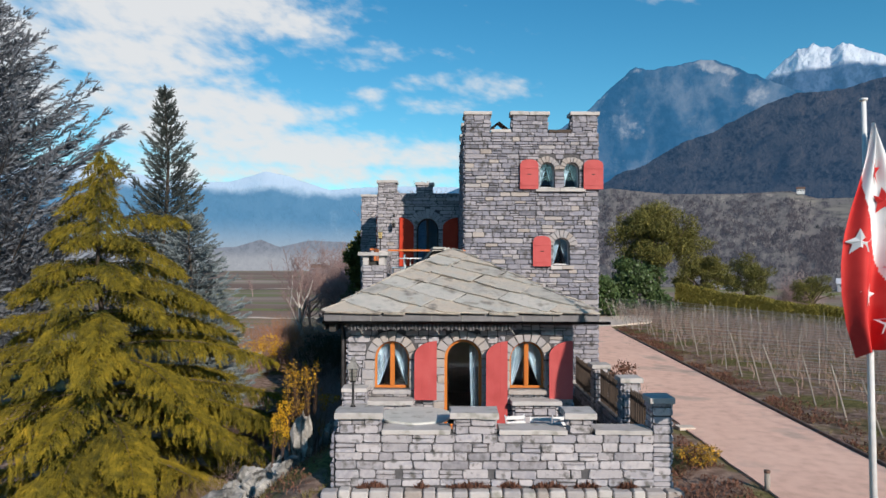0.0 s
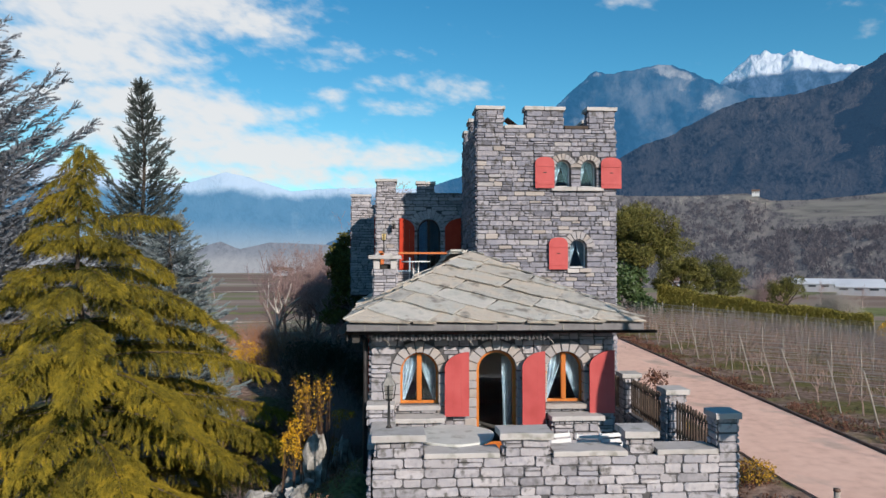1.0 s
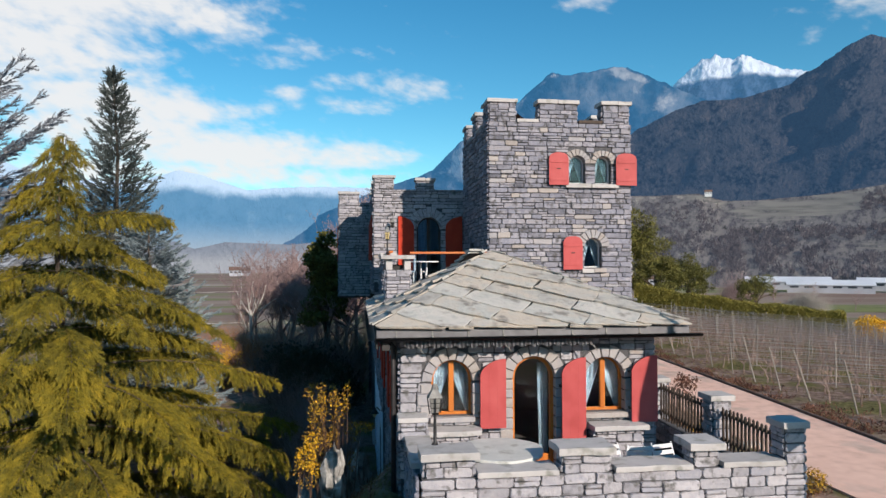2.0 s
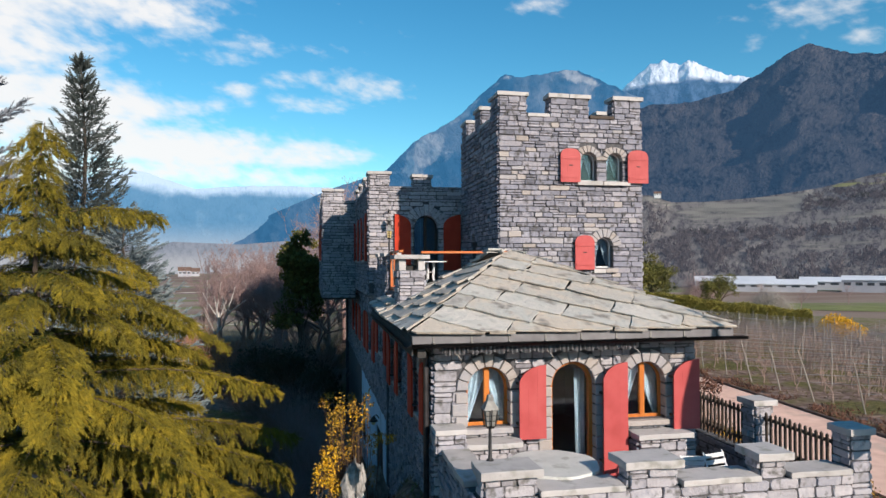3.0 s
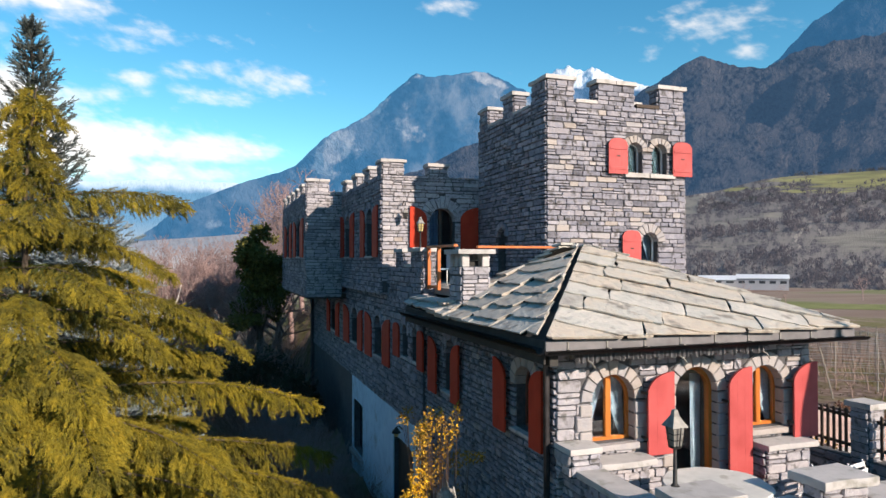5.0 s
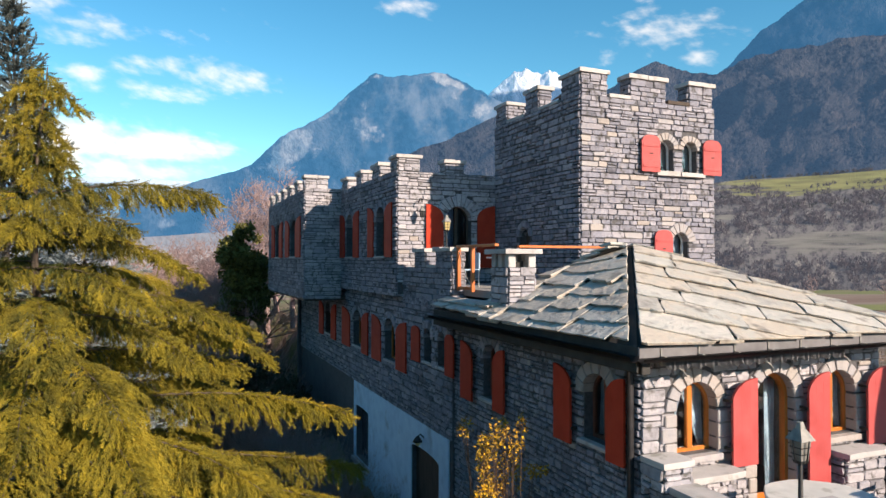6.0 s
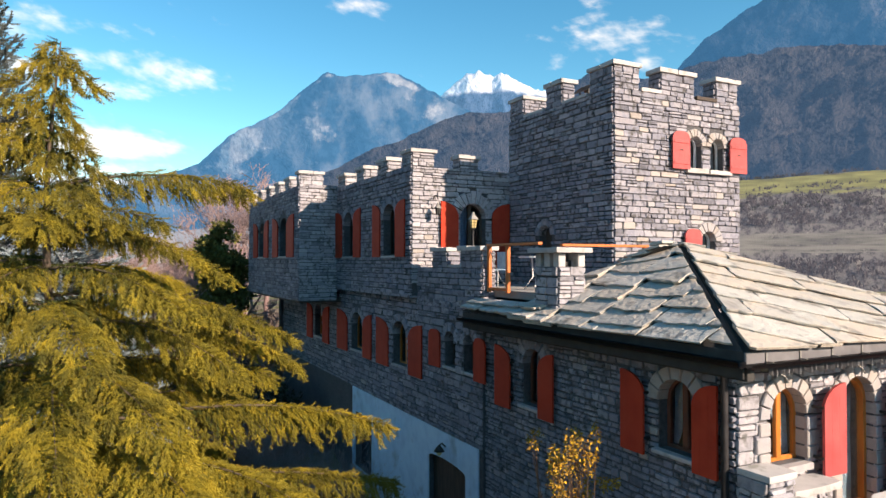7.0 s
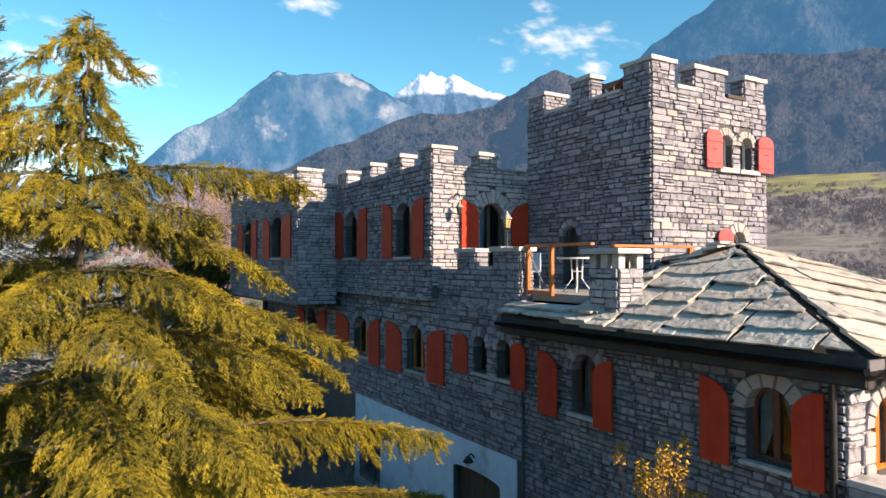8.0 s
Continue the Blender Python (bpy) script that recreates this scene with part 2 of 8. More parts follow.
GREY_METAL = material("weathered_grey_metal", [(0.16, 0.155, 0.145), (0.30, 0.285, 0.26)], 0.6, 14, 5, 0.12, metallic=0.3)
WHITE_METAL = material("white_painted_metal", [(0.62, 0.63, 0.64), (0.76, 0.76, 0.75)], 0.45, 8, 4, 0.05)
LAMP_GLASS = material("amber_lamp_glass", [(0.50, 0.36, 0.14), (0.62, 0.48, 0.22)], 0.3, 9, 4, 0.05)
FABRIC = material("grey_awning_fabric", [(0.15, 0.15, 0.161), (0.23, 0.225, 0.234)], 0.9, 10, 4, 0.15)
CURTAIN = material("pale_blue_sheer_curtain", [(0.22, 0.34, 0.44), (0.44, 0.55, 0.64)], 0.9, 8, 4, 0.1)
# blue of the sky's reflection in the upper door, given to a hung sheet
MIRRORED_BLUE = material("sky_reflection_blue", [(0.16, 0.30, 0.52), (0.28, 0.46, 0.70)], 0.9, 8, 4, 0.1)
# yard wall plaster, its base colour tinted with the sky blue of the shade
SHADE_PLASTER = material("plaster_with_blue_shade", [(0.374, 0.575, 0.713), (0.484, 0.69, 0.828), (0.55, 0.759, 0.874)], 0.92, 3, 7, 0.25, 22, spots=((0.30, 0.42, 0.50), 0.2, 1.2))
PLASTER = material("white_plaster", [(0.50, 0.52, 0.53), (0.66, 0.67, 0.67), (0.72, 0.72, 0.71)], 0.92, 3, 7, 0.25, 22, spots=((0.38, 0.38, 0.36), 0.25, 1.2))
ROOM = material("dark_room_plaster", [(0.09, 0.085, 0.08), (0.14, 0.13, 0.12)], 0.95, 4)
BROWN_RED_WOOD = material("reddish_brown_window_wood", [(0.09, 0.028, 0.018), (0.19, 0.06, 0.035)], 0.5, 9, 6, 0.12, stretch=(1, 1, 0.2))
DARK_WOOD = material("dark_brown_wood", [(0.035, 0.024, 0.018), (0.085, 0.058, 0.042)], 0.75, 10, 6, 0.3, stretch=(1, 1, 0.2))
POST_WOOD = material("weathered_vine_post", [(0.19, 0.17, 0.15), (0.36, 0.325, 0.285)], 0.85, 12, 6, 0.3, pieces=0.4, stretch=(1, 1, 0.2))
VINE_WOOD = material("bare_vine_bark", [(0.16, 0.109, 0.091), (0.4, 0.289, 0.239)], 0.9, 20, 5, 0.4)
WIRE = material("trellis_wire", [(0.30, 0.29, 0.28), (0.42, 0.41, 0.40)], 0.4, 6, 3, 0.0, metallic=0.7)
TABLE_STONE = material("pale_table_stone", [(0.46, 0.46, 0.43), (0.60, 0.59, 0.55)], 0.7, 5, 7, 0.2, spots=((0.38, 0.37, 0.33), 0.2, 4))
ROAD = material("pink_gravel_tarmac", [(0.61, 0.371, 0.285), (0.749, 0.48, 0.375), (0.813, 0.544, 0.432)], 0.95, 3.0, 9, 0.35, 60, spots=((0.42, 0.31, 0.255), 0.25, 0.5))
KERB = material("brown_kerb_edging", [(0.10, 0.065, 0.05), (0.20, 0.14, 0.11)], 0.9, 8, 5, 0.3)
COURT = material("pale_gravel_court", [(0.50, 0.40, 0.33), (0.62, 0.52, 0.44), (0.70, 0.60, 0.51)], 0.95, 3.0, 9, 0.3, 60)
PAVING = material("terrace_paving", [(0.20, 0.195, 0.18), (0.33, 0.32, 0.30)], 0.9, 4, 6, 0.3, pieces=0.4)
ROCK = material("garden_rock", [(0.10, 0.095, 0.09), (0.30, 0.29, 0.27), (0.52, 0.50, 0.47)], 0.93, 4.5, 9, 1.0, 12, spots=((0.06, 0.055, 0.045), 0.7, 2.2))
GRASSY = material("winter_grass", [(0.094, 0.063, 0.031), (0.188, 0.138, 0.055), (0.138, 0.144, 0.039)], 0.95, 6, 6, 0.0, pieces=0.6)
CEDAR = material("golden_cedar_needles", [(0.032, 0.036, 0.008), (0.105, 0.088, 0.012), (0.225, 0.172, 0.016), (0.42, 0.285, 0.026)], 0.75, 4.2, 4, 0.0, pieces=0.15, spec=0.2)
# inner needles: older green, darkened as well for the shade within the crown
CEDAR_INNER = material("dark_green_cedar_needles", [(0.020, 0.030, 0.008), (0.050, 0.060, 0.013), (0.10, 0.10, 0.018)], 0.75, 4.2, 4, 0.0, pieces=0.15, spec=0.2)
SPRUCE = material("dark_spruce_needles", [(0.031, 0.044, 0.04), (0.079, 0.096, 0.091), (0.122, 0.131, 0.125)], 0.75, 1.2, 4, 0.0, pieces=0.5, spec=0.25)
GREY_FIR = material("grey_fir_needles", [(0.068, 0.077, 0.094), (0.168, 0.187, 0.216), (0.303, 0.311, 0.341)], 0.75, 1.2, 4, 0.0, pieces=0.5, spec=0.25)
BLUE_SPRUCE = material("blue_spruce_needles", [(0.085, 0.116, 0.128), (0.184, 0.226, 0.236), (0.312, 0.356, 0.372)], 0.75, 1.2, 4, 0.0, pieces=0.5, spec=0.25)
OLIVE_LEAF = material("golden_brown_young_leaves", [(0.14, 0.075, 0.012), (0.30, 0.165, 0.02), (0.45, 0.26, 0.03)], 0.85, 6, 4, 0.0, pieces=0.4)
RED_LEAF = material("dry_red_brown_leaves", [(0.07, 0.03, 0.02), (0.15, 0.065, 0.042), (0.24, 0.12, 0.08)], 0.9, 6, 4, 0.0, pieces=0.5)
BARK = material("conifer_bark", [(0.06, 0.045, 0.035), (0.14, 0.105, 0.08)], 0.95, 9, 6, 0.6, stretch=(1, 1, 0.25))
BIRCH_BARK = material("white_birch_bark", [(0.30, 0.27, 0.25), (0.62, 0.58, 0.54)], 0.85, 5, 5, 0.2, stretch=(1, 1, 3))
TWIG = material("reddish_bare_twigs", [(0.17, 0.105, 0.098), (0.30, 0.20, 0.185), (0.40, 0.29, 0.265)], 0.9, 1.0, 4, 0.0, pieces=0.4)
BROWN_TWIG = material("brown_bare_twigs", [(0.09, 0.05, 0.035), (0.20, 0.12, 0.075)], 0.9, 1.0, 4, 0.0, pieces=0.4)
ORANGE_TWIG = material("orange_brown_twigs", [(0.20, 0.075, 0.03), (0.36, 0.15, 0.06), (0.46, 0.22, 0.09)], 0.9, 1.0, 4, 0.0, pieces=0.4)
YEW = material("dark_yew_needles", [(0.012, 0.018, 0.010), (0.028, 0.036, 0.018), (0.05, 0.058, 0.03)], 0.8, 1.5, 4, 0.0, pieces=0.4)
PINE = material("pine_foliage", [(0.045, 0.050, 0.014), (0.12, 0.115, 0.028), (0.21, 0.18, 0.045)], 0.75, 0.7, 4, 0.0, pieces=0.5, spec=0.25)
LAUREL = material("glossy_laurel_leaves", [(0.024, 0.043, 0.016), (0.061, 0.101, 0.034), (0.108, 0.155, 0.052)], 0.45, 1.0, 4, 0.0, pieces=0.5)
HEDGE = material("clipped_hedge_leaves", [(0.086, 0.078, 0.014), (0.194, 0.167, 0.028), (0.302, 0.246, 0.045)], 0.8, 0.9, 4, 0.0, pieces=0.5)
YELLOW = material("forsythia_flowers", [(0.42, 0.20, 0.008), (0.66, 0.36, 0.012), (0.78, 0.48, 0.03)], 0.7, 2.0, 4, 0.0, pieces=0.5)
FLAG_RED = material("red_flag_cloth", [(0.50, 0.018, 0.018), (0.60, 0.035, 0.03)], 0.75, 5, 3, 0.1)
FLAG_WHITE = material("white_flag_cloth", [(0.66, 0.67, 0.69), (0.76, 0.76, 0.77)], 0.75, 5, 3, 0.1)
HALL = material("pale_hall_cladding", [(0.289, 0.299, 0.333), (0.367, 0.372, 0.405)], 0.7, 0.2, 4, 0.0)
HALL_ROOF = material("light_hall_roof", [(0.52, 0.54, 0.58), (0.68, 0.69, 0.72)], 0.6, 0.1, 4, 0.0)
DARK_PANE = material("dark_far_window", [(0.03, 0.035, 0.045), (0.06, 0.07, 0.08)], 0.2, 1, 2, 0.0)
TILE_ROOF = material("brown_tile_roof", [(0.10, 0.06, 0.045), (0.19, 0.115, 0.085)], 0.85, 3, 4, 0.2)
CROP = material("green_winter_crop", [(0.10, 0.115, 0.035), (0.16, 0.17, 0.05), (0.20, 0.20, 0.07)], 0.95, 0.3, 5, 0.0)
GLASS = glass_material()


def ground_material():
    """Soil, thin winter grass and leaf litter near by; field strips on the plain."""
    mt = bpy.data.materials.new("winter_ground")
    mt.use_nodes = True
    nt = mt.node_tree
    N, L = nt.nodes, nt.links
    b = N["Principled BSDF"]
    b.inputs["Roughness"].default_value, b.inputs["Specular IOR Level"].default_value = 0.97, 0.1
    geo = N.new("ShaderNodeNewGeometry")

    def tex(s, d, st=(1, 1, 1)):
        mp = N.new("ShaderNodeMapping")
        mp.inputs["Scale"].default_value = st
        L.new(geo.outputs["Position"], mp.inputs[0])
        n = N.new("ShaderNodeTexNoise")
        n.inputs["Scale"].default_value, n.inputs["Detail"].default_value = s, d
        L.new(mp.outputs[0], n.inputs["Vector"])
        return n.outputs[0]

    def ramp(v, *stops):
        r = N.new("ShaderNodeValToRGB")
        e = r.color_ramp.elements
        while len(e) < len(stops):
            e.new(0.5)
        for k, (p, c) in enumerate(stops):
            e[k].position, e[k].color = p, (*c, 1)
        L.new(v, r.inputs[0])
        return r.outputs[0]

    def mix(f, a, c):
        n = N.new("ShaderNodeMix")
        n.data_type = "RGBA"
        L.new(f, n.inputs["Factor"])
        L.new(a, n.inputs["A"])
        L.new(c, n.inputs["B"])
        return n.outputs["Result"]

    soil = ramp(tex(3.5, 9), (0.30, (0.12, 0.078, 0.058)), (0.5, (0.24, 0.16, 0.125)), (0.7, (0.37, 0.27, 0.215)))
    turf = ramp(tex(9, 7), (0.3, (0.08, 0.065, 0.028)), (0.5, (0.145, 0.13, 0.048)), (0.7, (0.22, 0.185, 0.08)))
    near = mix(ramp(tex(0.5, 6), (0.46, (0, 0, 0)), (0.58, (1, 1, 1))), soil, turf)
    fields = ramp(tex(0.011, 3, (0.35, 1.6, 1)), (0.38, (0.20, 0.135, 0.11)), (0.46, (0.26, 0.20, 0.16)), (0.52, (0.16, 0.185, 0.075)), (0.57, (0.25, 0.18, 0.15)), (0.66, (0.34, 0.28, 0.23)))
    d = N.new("ShaderNodeVectorMath")
    d.operation = "LENGTH"
    L.new(geo.outputs["Position"], d.inputs[0])
    far = N.new("ShaderNodeMapRange")
    L.new(d.outputs["Value"], far.inputs[0])
    far.inputs[1].default_value, far.inputs[2].default_value = 45, 90
    L.new(mix(far.outputs[0], near, fields), b.inputs["Base Color"])
    bp = N.new("ShaderNodeBump")
    bp.inputs["Strength"].default_value, bp.inputs["Distance"].default_value = 0.7, 0.05
    L.new(tex(14, 8), bp.inputs["Height"])
    L.new(bp.outputs[0], b.inputs["Normal"])
    return mt


GROUND = ground_material()

# ---- builders ----
rnd = random.Random(7)


def thing(name, label, category, at=(0, 0, 0), group="", kind=""):
    ob = new(name)
    ob.empty_display_size = 0.2
    ob.matrix_world = Matrix.Translation(at)
    return tagged(ob, label, category, group, kind)


def world_of(ob):
    here = ob.matrix_parent_inverse @ ob.matrix_basis
    return world_of(ob.parent) @ here if ob.parent else ob.matrix_basis.copy()


def link(name, me, mat, parent=None, label="", smooth=False):
    if mat is not None and not me.materials:
        me.materials.append(mat)
    ob = new(name, me)
    if parent is not None:
        ob.parent = parent
        ob.matrix_parent_inverse = world_of(parent).inverted()
    if smooth:
        for p in me.polygons:
            p.use_smooth = True
    return tagged(ob, label) if label else ob


def part(name, bm, mat, parent=None, label="", smooth=False):
    me = bpy.data.meshes.new(name)
    bmesh.ops.recalc_face_normals(bm, faces=bm.faces)
    bm.to_mesh(me)
    bm.free()
    return link(name, me, mat, parent, label, smooth)


def raw(name, verts, faces, mat, parent=None, label="", smooth=False):
    me = bpy.data.meshes.new(name)
    me.from_pydata([tuple(v) for v in verts], [], [tuple(f) for f in faces])
    me.update()
    return link(name, me, mat, parent, label, smooth)


def box(bm, x0, x1, y0, y1, z0, z1, bevel=0.0, m=None):
    vs = [bm.verts.new((x, y, z)) for x in (x0, x1) for y in (y0, y1) for z in (z0, z1)]
    fs = [bm.faces.new([vs[i] for i in f]) for f in ((0, 1, 3, 2), (4, 6, 7, 5), (0, 4, 5, 1), (2, 3, 7, 6), (0, 2, 6, 4), (1, 5, 7, 3))]
    if bevel:
        es = list({e for f in fs for e in f.edges})
        r = bmesh.ops.bevel(bm, geom=es, offset=bevel, segments=1, affect="EDGES")
        vs = list({v for f in r["faces"] for v in f.verts} | {v for v in vs if v.is_valid})
    if m is not None:
        bmesh.ops.transform(bm, matrix=m, verts=[v for v in vs if v.is_valid])
    return vs


def boxed(name, dims, mat, parent=None, label="", bevel=0.008):
    bm = bmesh.new()
    box(bm, *dims, bevel=bevel)
    return part(name, bm, mat, parent, label)


def tube(bm, pts, radii, sides=8, cap=True):
    """A tapered tube along points."""
    rings = []
    n = len(pts)
    for k, p in enumerate(pts):
        p = Vector(p)
        t = (Vector(pts[min(k + 1, n - 1)]) - Vector(pts[max(k - 1, 0)])).normalized()
        a = t.orthogonal().normalized() if abs(t.z) > 0.95 else t.cross(Vector((0, 0, 1))).normalized()
        b = t.cross(a)
        r = radii[k] if isinstance(radii, (list, tuple)) else radii
        rings.append([bm.verts.new(p + r * (math.cos(2 * math.pi * j / sides) * a + math.sin(2 * math.pi * j / sides) * b)) for j in range(sides)])
    for r0, r1 in zip(rings, rings[1:]):
        for j in range(sides):
            bm.faces.new((r0[j], r0[(j + 1) % sides], r1[(j + 1) % sides], r1[j]))
    if cap:
        bm.faces.new(rings[0][::-1])
        bm.faces.new(rings[-1])


def tubed(name, pts, radii, mat, parent=None, label="", sides=8, smooth=True):
    bm = bmesh.new()
    tube(bm, pts, radii, sides)
    return part(name, bm, mat, parent, label, smooth)


# A wall's own axes: u along it, v up, w out of it.
def facing(side, at):
    """side: the way the wall looks; at: where its plane lies. u runs along +x (front), -y (left), +y (right), -x (back)."""
    u, w = {"front": ((1, 0, 0), (0, -1, 0)), "left": ((0, -1, 0), (-1, 0, 0)), "right": ((0, 1, 0), (1, 0, 0)), "back": ((-1, 0, 0), (0, 1, 0))}[side]
    o = Vector(w) * (at if side in ("right", "back") else -at)
    m = Matrix.Identity(4)
    for k, col in enumerate((u, (0, 0, 1), w)):
        for r in range(3):
            m[r][k] = col[r]
    m.translation = o
    return m


class Opening:
    """An arched hole in a wall: from ua to ub, sill at va, crown at vt, rise of the arch."""

    def __init__(self, ua, ub, va, vt, rise=None):
        self.ua, self.ub, self.va, self.vt = ua, ub, va, vt
        self.rise = 0.5 * (ub - ua) if rise is None else rise
        self.mid, self.half, self.spring = 0.5 * (ua + ub), 0.5 * (ub - ua), vt - self.rise

    def arch(self, grow=0.0, n=10):
        """Points of the arch from left to right, grown outwards."""
        return [(self.mid - (self.half + grow) * math.cos(math.pi * k / n), self.spring + (self.rise + grow) * math.sin(math.pi * k / n)) for k in range(n + 1)]

    def blocked(self, lo, hi, ring):
        """How much of a course between heights lo and hi this hole and its arch stones take up."""
        if hi <= self.va + 0.01 or lo >= self.vt + ring:
            return None
        if lo < self.spring:
            return (self.ua, self.ub) if hi < self.spring + 0.02 else (self.ua - ring * 0.9, self.ub + ring * 0.9)
        q = min(1.0, (lo - self.spring) / (self.rise + ring))
        h = (self.half + ring) * math.sqrt(1 - q * q)
        return (self.mid - h, self.mid + h)


def wall_core(name, m, u0, u1, v0, v1, openings, thick, mat, parent, label=""):
    """A wall of real thickness with arched holes through it. Openings above one another go into bands."""
    bm = bmesh.new()
    ops = sorted(openings, key=lambda o: o.va)
    cuts = [v0]
    for o in ops:
        if all(abs(o.va - p.va) > 1.5 or o is p for p in ops) and o.va - 0.3 > cuts[-1] + 0.4 and any(p.vt < o.va for p in ops):
            cuts.append(o.va - 0.3)
    if len(cuts) == 1 and len(ops) > 1 and ops[-1].va > ops[0].vt:
        cuts.append(0.5 * (ops[0].vt + min(o.va for o in ops if o.va > ops[0].vt)))
    cuts.append(v1)
    cache = {}

    def vert(u, v):
        k = (round(u, 4), round(v, 4))
        if k not in cache:
            cache[k] = bm.verts.new((u, v, 0))
        return cache[k]

    def face(*p):
        vs = []
        for q in p:
            v = vert(*q)
            if v not in vs:
                vs.append(v)
        if len(vs) > 2:
            bm.faces.new(vs)

    for a, b in zip(cuts, cuts[1:]):
        here = sorted([o for o in ops if o.va >= a - 1e-6 and o.vt <= b + 1e-6], key=lambda o: o.ua)
        u = u0
        for o in here:
            face((u, a), (o.ua, a), (o.ua, b), (u, b))
            if o.va > a + 1e-4:
                face((o.ua, a), (o.ub, a), (o.ub, o.va), (o.ua, o.va))
            pts = o.arch()
            for p, q in zip(pts, pts[1:]):
                face(p, q, (q[0], b), (p[0], b))
            u = o.ub
        face((u, a), (u1, a), (u1, b), (u, b))
    ext = bmesh.ops.extrude_face_region(bm, geom=bm.faces[:])
    bmesh.ops.translate(bm, vec=(0, 0, -thick), verts=[g for g in ext["geom"] if isinstance(g, bmesh.types.BMVert)])
    bmesh.ops.transform(bm, matrix=m, verts=bm.verts)
    return part(name, bm, mat, parent, label)


# Rough stones: a few unit shapes, scaled to each place.
def stone_shapes(n):
    """Rough blocks with eight-cornered uneven outlines: three rings from the joint to the face."""
    shapes = []
    r = random.Random(3)
    for _ in range(n):
        c = [r.uniform(0.03, 0.09) for _ in range(4)]
        d = [r.uniform(0.08, 0.30) for _ in range(4)]
        out = [(c[0], 0), (1 - c[1], 0), (1, d[1]), (1, 1 - d[2]), (1 - c[2], 1), (c[3], 1), (0, 1 - d[3]), (0, d[0])]
        out = [(a + r.uniform(-0.012, 0.012), b + r.uniform(-0.05, 0.05)) for a, b in out]
        vs = []
        for w, shrink, j in ((0.0, 1.0, 0.0), (0.66, 0.995, 0.0), (1.0, 0.90, 0.3)):
            for a, b in out:
                vs.append((0.5 + (a - 0.5) * (1 - (1 - shrink) * 0.5), 0.5 + (b - 0.5) * shrink, w - r.uniform(0, j)))
        shapes.append(np.array(vs))
    return shapes


STONE_FACES = [(a + k, a + (k + 1) % 8, a + 8 + (k + 1) % 8, a + 8 + k) for a in (0, 8) for k in range(8)] + [tuple(range(16, 24))]
SHAPES = stone_shapes(14)
SHAPE_MESH = {}


def shape_mesh(k, mat):
    key = (k, mat.name)
    if key not in SHAPE_MESH:
        me = bpy.data.meshes.new("stone")
        me.from_pydata([tuple(v) for v in SHAPES[k]], [], STONE_FACES)
        me.materials.append(mat)
        me.update()
        SHAPE_MESH[key] = me
    return SHAPE_MESH[key]


LATER = []   # stones are placed last of all


def masonry(core, m, u0, u1, v0, v1, openings, mat=None, course=(0.085, 0.17), length=(0.16, 0.52), proud=0.045, single=0, near=None, ring=0.17, seed=1, tan=0.0, gap=0.007):
    """Coursed rubble on a wall's face. single: how many of the nearest stones stand as objects of their own."""
    r = random.Random(seed)
    mat = mat or STONE
    stones = []
    v = v0
    while v < v1 - 0.02:
        h = min(r.uniform(*course), v1 - v)
        if v1 - v - h < 0.05:
            h = v1 - v
        free = [(u0, u1)]
        for o in openings:
            b = o.blocked(v, v + h, ring)
            if b:
                free = [s for f in free for s in ((f[0], min(f[1], b[0])), (max(f[0], b[1]), f[1])) if s[1] - s[0] > 0.03]
        for a, b in free:
            u = a
            while u < b - 0.01:
                w = (length[0] + (length[1] - length[0]) * r.random() ** 1.5) * (0.75 + 0.6 * (h - course[0]) / (course[1] - course[0] + 1e-6))
                if b - u - w < 0.12:
                    w = b - u
                if h > 0.125 and w < 0.42 and r.random() < 0.38:      # two thin stones in one course
                    s = r.uniform(0.4, 0.6) * h
                    stones.append((u, v, w, s))
                    stones.append((u, v + s, w, h - s))
                else:
                    stones.append((u, v, w, h))
                u += w
        v += h
    if single:
        c = Vector(near)
        stones.sort(key=lambda s: (m @ Vector((s[0], s[1], 0)) - c).length)
    jobs = []
    for u, v, w, h in stones:
        d = proud * r.uniform(0.5, 1.35)
        if v > v0 + 0.1 and v + h < v1 - 0.1 and not openings:
            v += 0.03 * noise.noise((u * 0.55, v * 0.8, seed))
        t = m @ Matrix.Translation((u + gap * r.uniform(0.5, 1.3), v + gap * r.uniform(0.4, 1.5), -0.02)) @ Matrix.Rotation(radians(r.uniform(-1.1, 1.1)), 4, "Z") @ Matrix.Diagonal((max(w - 2 * gap * r.uniform(0.7, 1.5), 0.02), max(h - 2 * gap * r.uniform(0.7, 1.6), 0.02), d + 0.02, 1))
        jobs.append((r.randrange(len(SHAPES)), t, TAN_STONE if r.random() < tan else mat))
    LATER.append((core, jobs, single))


def place_stones():
    for core, jobs, single in LATER:
        for k, t, mat in jobs[:single]:
            ob = new("stone", shape_mesh(k, mat))
            ob.parent = core
            ob.matrix_basis = t
        by = {}
        for k, t, mat in jobs[single:]:
            by.setdefault(mat.name, (mat, []))[1].append((k, t))
        for mat, js in by.values():
            V = np.concatenate([(np.c_[SHAPES[k], np.ones(24)] @ np.array(t).T)[:, :3] for k, t in js])
            F = [tuple(24 * n + i for i in f) for n in range(len(js)) for f in STONE_FACES]
            ob = raw("stonework", V, F, mat, core)
            tagged(ob, "", "", "", "stuff")


